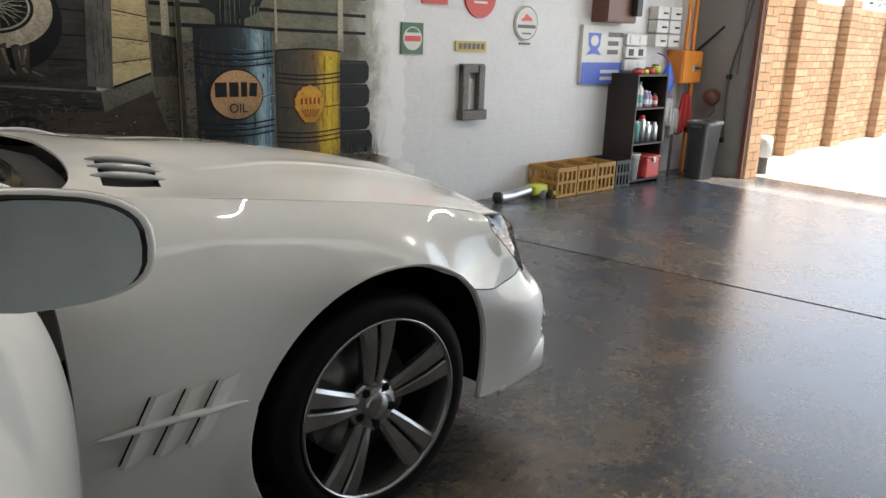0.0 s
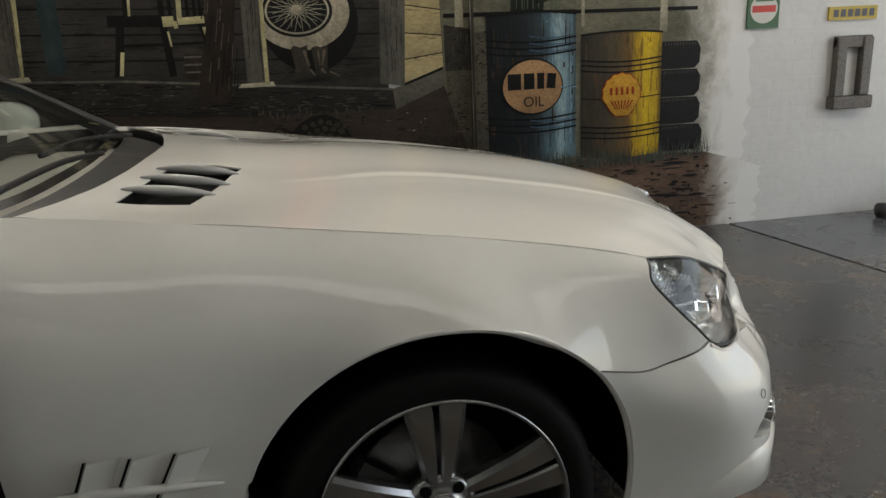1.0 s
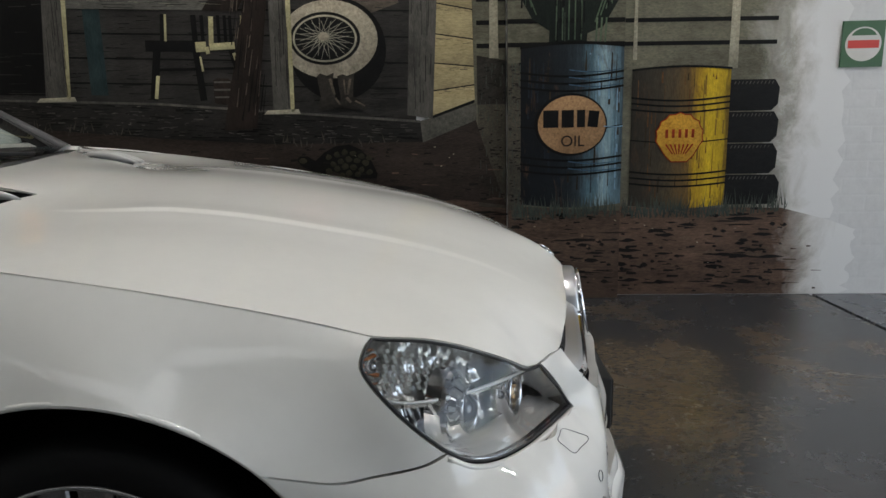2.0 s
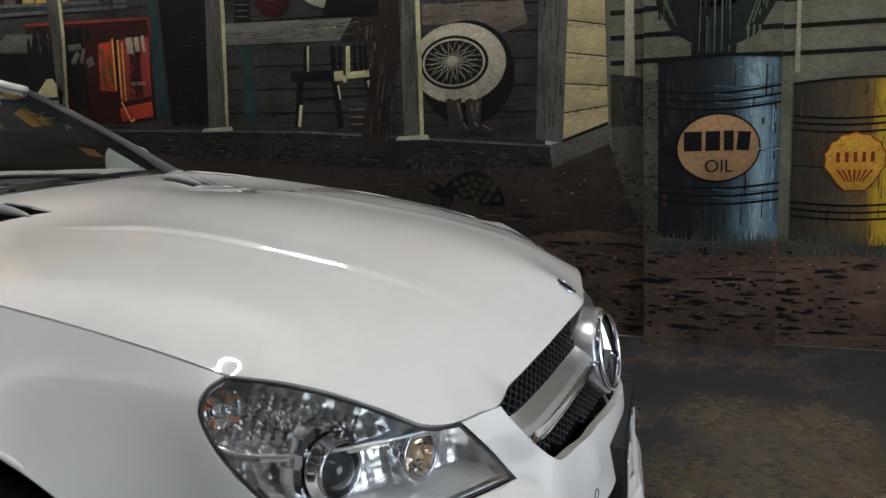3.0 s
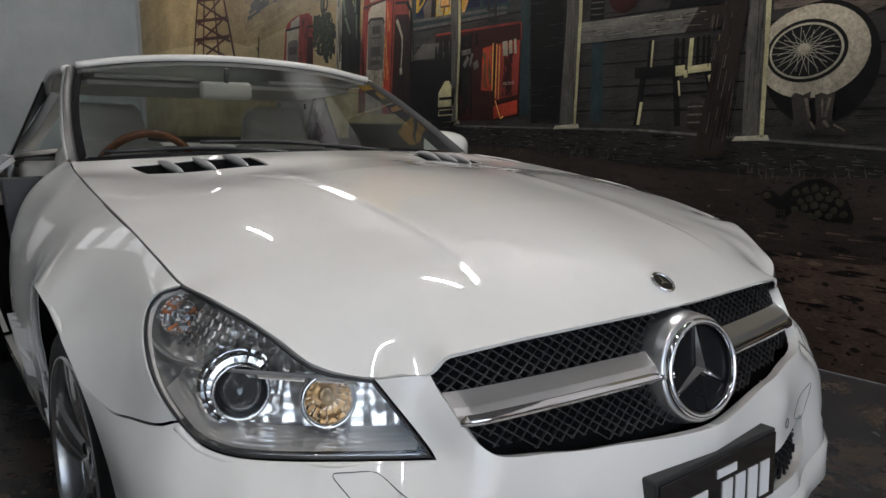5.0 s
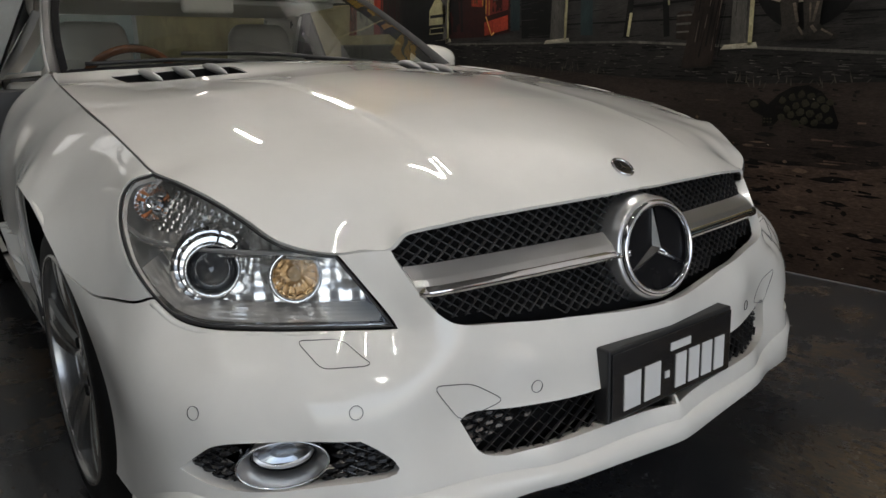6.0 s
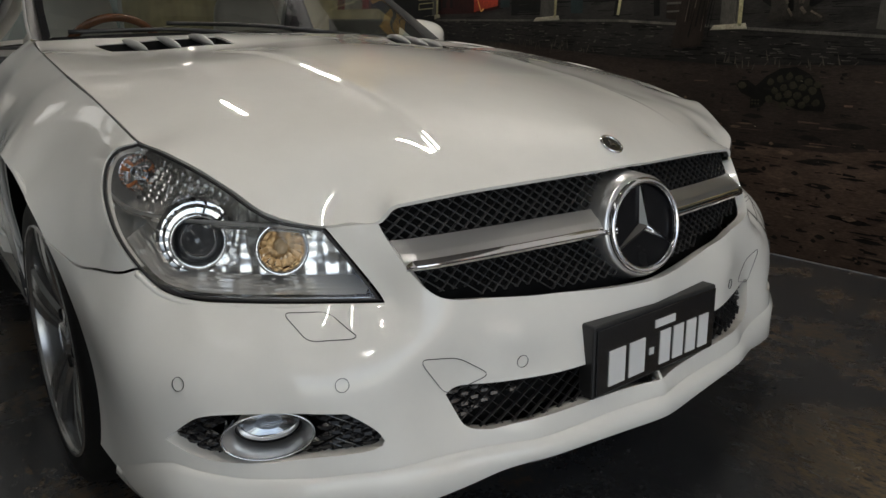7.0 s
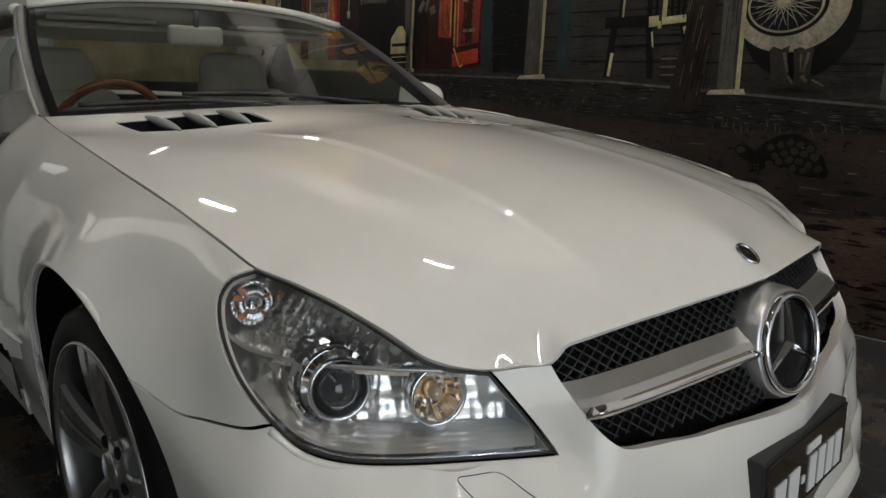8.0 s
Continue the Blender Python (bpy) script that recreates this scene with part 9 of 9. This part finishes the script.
for z0 in (0.03, 0.365, 0.685, 0.98):
    part("board", boxes((-0.2215, 0.2215, -0.158, 0.148, z0, z0 + 0.018), bevel=0.002), LAMINATE, sh)
part("back", boxes((-0.2215, 0.2215, 0.149, 0.157, 0.0, 0.999)), LAMINATE, sh)


def bottle(x, y, z, r, h, mat, capmat, label, neck=0.4):
    t = thing("bottle", label, "bottle", (x, y, z), "bottles on the shelf")
    turned("body", (0, 0, 0), [(0.0005, 0), (r * 0.9, 0.0), (r, 0.006), (r, h * 0.62), (r * 0.85, h * 0.75), (r * neck, h * 0.84), (r * neck, h * 0.9), (0.0005, h * 0.9)], mat, t, n=18)
    turned("cap", (0, 0, h * 0.88), [(r * neck * 1.15, 0), (r * neck * 1.15, h * 0.11), (0.0005, h * 0.12)], capmat, t, n=14)
    turned("label_band", (0, 0, h * 0.18), [(r * 1.012, 0), (r * 1.012, h * 0.3)], PLASTWHITE if mat is not PLASTWHITE else TEALP, t, n=18)


def can(x, y, z, r, h, mat, capmat, label):
    t = thing("can", label, "can", (x, y, z), "cans on the shelf")
    turned("body", (0, 0, 0), [(0.0005, 0), (r, 0.0), (r, h * 0.8), (r * 0.8, h * 0.86), (0.0005, h * 0.87)], mat, t, n=18)
    turned("cap", (0, 0, h * 0.86), [(r * 0.72, 0), (r * 0.72, h * 0.12), (0.0005, h * 0.14)], capmat, t, n=14)


for i, (dx, r, h, m, cm, lb) in enumerate(((-0.17, 0.038, 0.25, PLASTWHITE, PLASTWHITE, "tall white plastic bottle on the shelf"), (-0.08, 0.036, 0.23, PLASTWHITE, TEALP, "white bottle with a teal cap"), (0.0, 0.034, 0.15, PURPLE, PLASTWHITE, "short purple bottle on the shelf"), (0.07, 0.034, 0.14, PURPLE, PLASTWHITE, "short purple bottle on the shelf"), (0.15, 0.032, 0.12, TUBRED, BLACK, "small red bottle on the shelf"))):
    bottle(4.98 + dx, 1.80 + 0.012 * (i % 2), 0.703, r, h, m, cm, lb)
for i, (dx, r, h, m, cm, lb) in enumerate(((-0.18, 0.03, 0.10, LIME, BLACK, "small yellow can with black lid"), (-0.10, 0.034, 0.2, TEALP, PLASTWHITE, "teal spray can on the shelf"), (-0.03, 0.036, 0.25, SATIN, TUBRED, "silver spray can with a red cap"), (0.06, 0.048, 0.19, SATIN, SATIN, "squat silver tin on the shelf"), (0.16, 0.045, 0.18, SATIN, SATIN, "squat silver tin on the shelf"))):
    can(4.98 + dx, 1.79 + 0.01 * (i % 2), 0.383, r, h, m, cm, lb)
for dx, r, h, m, lb in ((-0.12, 0.05, 0.05, TUBRED, "red lidded tub on top of the shelf"), (-0.03, 0.045, 0.045, LIME, "yellow lidded tub on top of the shelf"), (0.06, 0.05, 0.06, TUBRED, "red lidded tub on top of the shelf"), (0.15, 0.045, 0.085, LIME, "yellow lidded tub on top of the shelf")):
    can(4.98 + dx, 1.82, 0.998, r, h, m, BLACK, lb)
t = thing("bucket", "white plastic bucket on the bottom of the shelf", "bucket", (4.845, 1.80, 0.048))
turned("body", (0, 0, 0), [(0.0005, 0.003), (0.068, 0.0), (0.084, 0.225), (0.09, 0.228), (0.09, 0.242), (0.083, 0.243), (0.066, 0.01), (0.0005, 0.012)], PLASTWHITE, t)
put("handle", mesh_from("handle", *tube([(0.088 * math.cos(a), 0.088 * math.sin(a), 0.215 - 0.03 * math.sin(a) ** 2) for a in np.linspace(math.pi, 2 * math.pi, 12)], 0.003, 6), STEEL, True), t, "thin wire handle")
t = thing("storage_tub", "red plastic storage tub with lid on the shelf", "tub", (5.085, 1.80, 0.048))
part("body", boxes((-0.105, 0.105, -0.09, 0.09, 0, 0.185), bevel=0.015), TUBRED, t)
part("lid", boxes((-0.115, 0.115, -0.10, 0.10, 0.1855, 0.21), bevel=0.008), TUBRED, t)
part("latch", boxes((-0.02, 0.02, -0.106, -0.1005, 0.15, 0.20), bevel=0.002), PLASTWHITE, t)

# electrical gear on the wall
t = thing("cabinet", "brown enamelled wall cabinet with a black bracket", "cabinet", (4.63, YN - 0.003, 1.43))
part("body", boxes((-0.215, 0.215, -0.16, 0, 0, 0.42), bevel=0.006), BOXBROWN, t)
part("door", boxes((-0.205, 0.205, -0.172, -0.1605, 0.01, 0.41), bevel=0.004), BOXBROWN, t)
part("bracket", boxes((0.12, 0.205, -0.235, -0.1725, 0.06, 0.30), bevel=0.01), BLACK, t, "black bracket on the door")
for k in range(3):
    t = thing("socket_box", "white electrical socket box on the wall", "socket", (5.03, YN - 0.003, 1.02 + 0.112 * k), "white socket boxes")
    part("body", boxes((-0.16, 0.16, -0.07, 0, 0, 0.10), bevel=0.008), PLASTWHITE, t)
    for dx in (-0.08, 0.07):
        part("socket_face", boxes((dx - 0.035, dx + 0.035, -0.076, -0.0705, 0.02, 0.08), bevel=0.002), INK if k == 1 else PLASTWHITE, t)
for k in range(3):
    for j in range(2):
        t = thing("switch_box", "pale enclosed switch box on the wall", "switch box", (5.375 + 0.215 * j, YN - 0.003, 1.24 + 0.125 * k), "switch boxes")
        part("body", boxes((-0.095, 0.095, -0.10, 0, 0, 0.112), bevel=0.006), PLASTWHITE, t)
        part("lever", boxes((-0.012, 0.05, -0.116, -0.1005, 0.045, 0.06), bevel=0.003), BLACK, t, "black lever")
t = thing("isolator_cabinet", "orange enamelled electrical isolator cabinet on the wall", "cabinet", (5.815, YN - 0.003, 0.90))
part("body", boxes((-0.175, 0.175, -0.185, 0, 0, 0.31), bevel=0.008), ORANGE, t)
part("door", boxes((-0.165, 0.165, -0.196, -0.1855, 0.01, 0.30), bevel=0.004), ORANGE, t)
part("switch_plate", boxes((0.0, 0.07, -0.204, -0.1965, 0.11, 0.18), bevel=0.003), SATIN, t)
part("switch_handle", boxes((0.03, 0.11, -0.222, -0.2045, 0.135, 0.155), bevel=0.004), BLACK, t)
for x0, zz in ((5.76, (1.211, 2.4)), (5.88, (1.211, 2.4)), (5.93, (0.0, 0.899))):
    sole("conduit", boxes((x0 - 0.018, x0 + 0.018, 1.90, 1.936, *zz), bevel=0.012), ORANGE, "orange electrical conduit pipe running up the wall", "conduit", "orange conduits")
t = thing("blue_bag", "blue plastic bag hanging beside the shelf", "bag", (5.47, 1.90, 0.80))
bm = bmesh.new()
bmesh.ops.create_icosphere(bm, subdivisions=3, radius=1)
rr = random.Random(3)
for v in bm.verts:
    u = (v.co.z + 1) / 2
    k = 1.0 - 0.72 * u ** 2 + 0.06 * math.sin(9 * v.co.x + 5 * v.co.z)
    v.co = Vector((v.co.x * 0.085 * k, v.co.y * 0.06 * k, 0.155 + v.co.z * 0.155))
part("sack", bm, BAGBLUE, t, "", True)
put("loop", mesh_from("loop", *tube([(0, 0, 0.30), (0.01, 0.07, 0.36), (0.0, 0.14, 0.38)], 0.006, 6), BAGBLUE, True), t)


def hanging(name, label, at, wide, high, mat, seed):
    """Cloth hanging in loose folds from a peg."""
    r, vs = random.Random(seed), []
    nu, nv = 22, 16
    ph = [r.uniform(0, 6) for _ in range(4)]
    for side in (0, 1):
        for j in range(nv + 1):
            for i in range(nu + 1):
                u, v = i / nu - 0.5, j / nv
                flare = 0.45 + 0.55 * v ** 0.6
                fold = 0.020 * math.sin(16 * u + ph[0] + 2 * v) + 0.010 * math.sin(31 * u + ph[1])
                low = -high * v * (1 + 0.10 * math.sin(7 * u + ph[2]))
                vs.append((u * wide * flare, fold * flare - (0.022 if side else 0), low))
    n = (nu + 1) * (nv + 1)
    fs = []
    for side in (0, 1):
        for j in range(nv):
            for i in range(nu):
                a = side * n + j * (nu + 1) + i
                q = (a, a + 1, a + nu + 2, a + nu + 1)
                fs.append(q if side else q[::-1])
    rim = [i for i in range(nu + 1)] + [j * (nu + 1) + nu for j in range(1, nv + 1)] + [nv * (nu + 1) + i for i in range(nu - 1, -1, -1)] + [j * (nu + 1) for j in range(nv - 1, 0, -1)]
    for a, c in zip(rim, rim[1:] + rim[:1]):
        fs.append((a, c, n + c, n + a))
    ob = put(name, mesh_from(name, vs, fs, mat, True), None)
    ob.location = at
    return tagged(ob, label, name.replace("_", " "))


hanging("red_jacket", "red work jacket hanging on the wall by the bin", (5.76, 1.86, 0.80), 0.26, 0.36, CLOTHRED, 1)
hanging("white_rag", "bundle of white rags hanging by the shelf", (5.44, 1.86, 0.76), 0.20, 0.24, RAG, 2)
hanging("white_rag", "long white rag hanging by the shelf", (5.36, 1.88, 0.62), 0.14, 0.26, RAG, 5)
hanging("white_rag", "bundle of white rags hanging by the shelf", (5.60, 1.88, 0.66), 0.16, 0.26, RAG, 6)
t = thing("rubbish_bin", "dark grey tapered plastic rubbish bin on the floor", "bin", (5.74, 1.60, 0))
bm = bmesh.new()
rings = []
for w, d, z in ((0.115, 0.085, 0.0), (0.152, 0.118, 0.52), (0.164, 0.13, 0.525), (0.164, 0.13, 0.56), (0.148, 0.114, 0.56), (0.112, 0.082, 0.02)):
    ring = []
    for i in range(32):
        a = 2 * math.pi * i / 32
        ca, sa = math.cos(a), math.sin(a)
        ring.append(bm.verts.new((math.copysign(abs(ca) ** 0.4, ca) * w, math.copysign(abs(sa) ** 0.4, sa) * d, z)))
    rings.append(ring)
for ra, rb in zip(rings, rings[1:]):
    for i in range(32):
        bm.faces.new((ra[i], ra[(i + 1) % 32], rb[(i + 1) % 32], rb[i]))
bm.faces.new(rings[0][::-1])
bm.faces.new(rings[-1])
part("body", bm, BINGREY, t, "", True)
for sx in (-1, 1):
    part("handle", boxes((sx * 0.166 - 0.006, sx * 0.166 + 0.006, -0.05, 0.05, 0.50, 0.52), bevel=0.004), BINGREY, t)
sole("steel_bar", boxes((5.50, 5.525, 1.80, 1.825, 0, 0.42), bevel=0.006), GALV, "short galvanised bar standing by the bin", "bar")

# on the end wall
EX = XE - 0.003
t = thing("horn", "dark red rounded horn with a cord on the end wall", "horn", (EX, 1.745, 0.70))
put("bell", mesh_from("bell", *moved(lathe([(0.0005, 0.13), (0.045, 0.125), (0.075, 0.09), (0.085, 0.03), (0.07, 0.0), (0.0005, 0.0)], 24), Matrix.Translation((-0.002, 0, 0.07)) @ Matrix.Rotation(radians(-90), 4, "Y")), BOXBROWN, True), t)
put("cord", mesh_from("cord", *tube(rope([(-0.03, -0.02, 0.01), (-0.03, -0.03, -0.06), (-0.03, 0.0, -0.11), (-0.03, 0.03, -0.13)], 0.015), 0.007, 6), BOXBROWN, True), t)
for pts, rad, lb in (([(EX - 0.015, 1.585, 0.34), (EX - 0.015, 1.60, 0.98), (EX - 0.015, 1.45, 1.69), (EX - 0.015, 1.42, 2.5)], 0.009, "grey cable running up the end wall"), ([(EX - 0.015, 1.52, 1.0), (EX - 0.015, 1.50, 1.7), (EX - 0.015, 1.47, 2.6)], 0.006, "thin grey cable on the end wall"), ([(EX - 0.02, 1.99, 1.21), (EX - 0.05, 1.85, 1.31), (EX - 0.02, 1.712, 1.45)], 0.012, "black cable looped across the end wall")):
    tagged(put("cable", mesh_from("cable", *tube(rope(pts, 0.05), rad, 8), DASH if rad < 0.012 else BLACK, True), None), lb, "cable")
for z0 in (0.33, 0.95):
    sole("cable_clamp", boxes((EX - 0.05, EX, 1.57, 1.62, z0, z0 + 0.05), bevel=0.012), BLACK, "small black cable clamp on the end wall", "clamp", "cable clamps")
structure("door_guide", boxes((XE - 0.045, XE - 0.003, 1.335, 1.378, 0.001, 3.1), bevel=0.004), BOXBROWN, "dark brown steel roller door guide", "door guide")
structure("roller_door_box", boxes((XE - 0.45, XE - 0.003, -4.6, 1.33, 3.12, 3.55), bevel=0.03), ROOFMAT, "rolled-up metal garage door above the opening", "roller door")

# pale roller door in the wall behind the camera
PALEBLUE = surf("pale_blue_sheet", (0.42, 0.52, 0.55), 0.45, 0.1, 0.1, 2, 40, 0.05)
d1 = thing("door_1", "pale blue ribbed roller door in the far wall", "door", (-3.6, YS, 0), kind="structure")
for k in range(26):
    part("slat", boxes((-1.5, 1.5, 0.002, 0.030, 0.005 + 0.1 * k, 0.098 + 0.1 * k), bevel=0.012, seg=1), PALEBLUE, d1)
for sx in (-1, 1):
    part("guide", boxes((sx * 1.53 - 0.028, sx * 1.53 + 0.028, 0.002, 0.05, 0, 2.65)), BEAM, d1)

# outside
t = thing("bollard", "white capped vent pipe standing on a grey base outside", "vent pipe", (6.62, 1.40, -0.004))
turned("stem", (0, 0, 0), [(0.045, 0), (0.045, 0.18)], GALV, t)
turned("cap", (0, 0, 0.18), [(0.05, -0.01), (0.075, 0.0), (0.075, 0.17), (0.06, 0.205), (0.0005, 0.215)], PLASTWHITE, t)


def tree(at, high, seed):
    r = random.Random(seed)
    t = thing("tree", "leafy green tree behind the brick wall", "tree", at)
    limbs = [tube(rope([(0, 0, 0), (0.05, 0.02, high * 0.3), (-0.04, 0.06, high * 0.62)], 0.2), 0.10, 8)]
    tips = []
    for k in range(9):
        a, z0 = r.uniform(0, 6.28), high * r.uniform(0.3, 0.62)
        tip = (math.cos(a) * r.uniform(0.5, 1.3), math.sin(a) * r.uniform(0.5, 1.3), z0 + r.uniform(0.4, 1.1))
        limbs.append(tube([(0, 0, z0), tuple(0.5 * c + (0, 0, 0.5 * z0)[i] for i, c in enumerate(tip)), tip], [0.05, 0.035, 0.015], 6))
        tips.append(tip)
    put("trunk", mesh_from("trunk", *join(*limbs), WOOD, True), t)
    vs, fs = [], []
    for tip in tips:
        for _ in range(260):
            c = np.array(tip) + [r.gauss(0, 0.32), r.gauss(0, 0.32), r.gauss(0, 0.26)]
            a, b = np.array([r.gauss(0, 1) for _ in range(3)]), np.array([r.gauss(0, 1) for _ in range(3)])
            a, b = a / np.linalg.norm(a) * 0.07, b / np.linalg.norm(b) * 0.035
            o = len(vs)
            vs += [tuple(c - a), tuple(c + b), tuple(c + a), tuple(c - b)]
            fs.append((o, o + 1, o + 2, o + 3))
    put("crown", mesh_from("crown", vs, fs, LEAF), t, "uneven crown of small leaves")
    return t


LEAF = surf("tree_leaf", (0.07, 0.11, 0.025), 0.6, 0, 0.4, 1.5, 12, 0)
tree((18.5, 2.9, -0.11), 3.0, 4)
tree((20.5, 2.2, -0.11), 3.2, 9)

# ---------------------------------------------------------------- brickwork, laid last
_a, _b2 = np.array((6.5, 1.90)), np.array((16.4, 2.45))
_len = float(np.linalg.norm(_b2 - _a))
_dir = (_b2 - _a) / _len
_ang = math.atan2(_dir[1], _dir[0])
gw = part("garden_wall", boxes((0, _len, 0.006, 0.21, 0, 1.82)), MORTAR, None)
gw.location, gw.rotation_euler = (*_a, -0.004), (0, 0, _ang)
tagged(gw, "orange brick boundary wall in full sun", "wall", kind="structure")


def brick_skin(name, wide, high=0.076, deep=0.012):
    bm = boxes((0, wide, -deep / 2, deep, 0, high))
    me = bpy.data.meshes.new(name)
    bm.to_mesh(me)
    bm.free()
    me.materials.append(BRICKS)
    return me


def brick_mat():
    m, nt, b = _nodes("orange_bricks")
    oi = nt.nodes.new("ShaderNodeObjectInfo")
    geo = nt.nodes.new("ShaderNodeNewGeometry")
    add = nt.nodes.new("ShaderNodeMath")
    nt.links.new(oi.outputs["Random"], add.inputs[0])
    nt.links.new(geo.outputs["Random Per Island"], add.inputs[1])
    fr = nt.nodes.new("ShaderNodeMath")
    fr.operation = "FRACT"
    nt.links.new(add.outputs[0], fr.inputs[0])
    col = _ramp(nt, fr.outputs[0], [(0.0, (0.40, 0.22, 0.11)), (0.5, (0.50, 0.30, 0.16)), (1.0, (0.60, 0.40, 0.24))])
    col = _mix(nt, 0.35, col, _ramp(nt, _noise(nt, _coords(nt), 30, 5, 0.7), [(0.3, (0.30, 0.17, 0.09)), (0.7, (0.62, 0.42, 0.26))]))
    nt.links.new(col, b.inputs["Base Color"])
    b.inputs["Roughness"].default_value = 0.85
    return m


BRICKS = brick_mat()
_full, _halfb = brick_skin("brick", 0.230), brick_skin("half_brick", 0.112)
_rest = bmesh.new()
for row in range(21):
    z, x = 0.004 + 0.0862 * row, -0.12 * (row % 2)
    while x < _len - 0.2:
        cut = x < 0
        x0 = max(x, 0.0)
        if x0 < 3.3:
            ob = put("brick", _halfb if cut else _full, gw)
            ob.location = (x0, 0, z)
        else:
            box(_rest, x0, x0 + 0.23, -0.006, 0.012, z, z + 0.076)
        x += 0.24
part("brick_courses", _rest, BRICKS, gw, "further courses of orange brick")["kind"] = "stuff"
for px in (1.62, 3.17, 5.0, 7.0, 8.9):
    p = part("pier", boxes((px, px + 0.35, -0.11, 0.002, 0, 1.90)), MORTAR, gw, "orange brick pier")
    bm = bmesh.new()
    for row in range(22):
        z = 0.004 + 0.0862 * row
        cuts = (0, 0.235, 0.352) if row % 2 else (0, 0.118, 0.352)
        for u, v in zip(cuts, cuts[1:]):
            box(bm, px + u - 0.003, px + v - 0.009, -0.122, -0.10, z, z + 0.076)
        box(bm, px - 0.012, px - 0.0045, -0.118, -0.01, z, z + 0.076)
    part("brick_courses", bm, BRICKS, p)["kind"] = "stuff"
# brick reveal of the opening
reveal = structure("brick_reveal", boxes((XE + 0.001, XE + 0.25, 1.326, 1.339, 0, 3.1)), MORTAR, "orange brick reveal beside the opening", "wall")
for row in range(35):
    z = 0.003 + 0.0862 * row
    for u, me in (((0.006, _full),) if row % 2 else ((0.006, _halfb), (0.128, _halfb))):
        ob = put("brick", me, reveal)
        ob.location = (XE + u, 1.322, z)
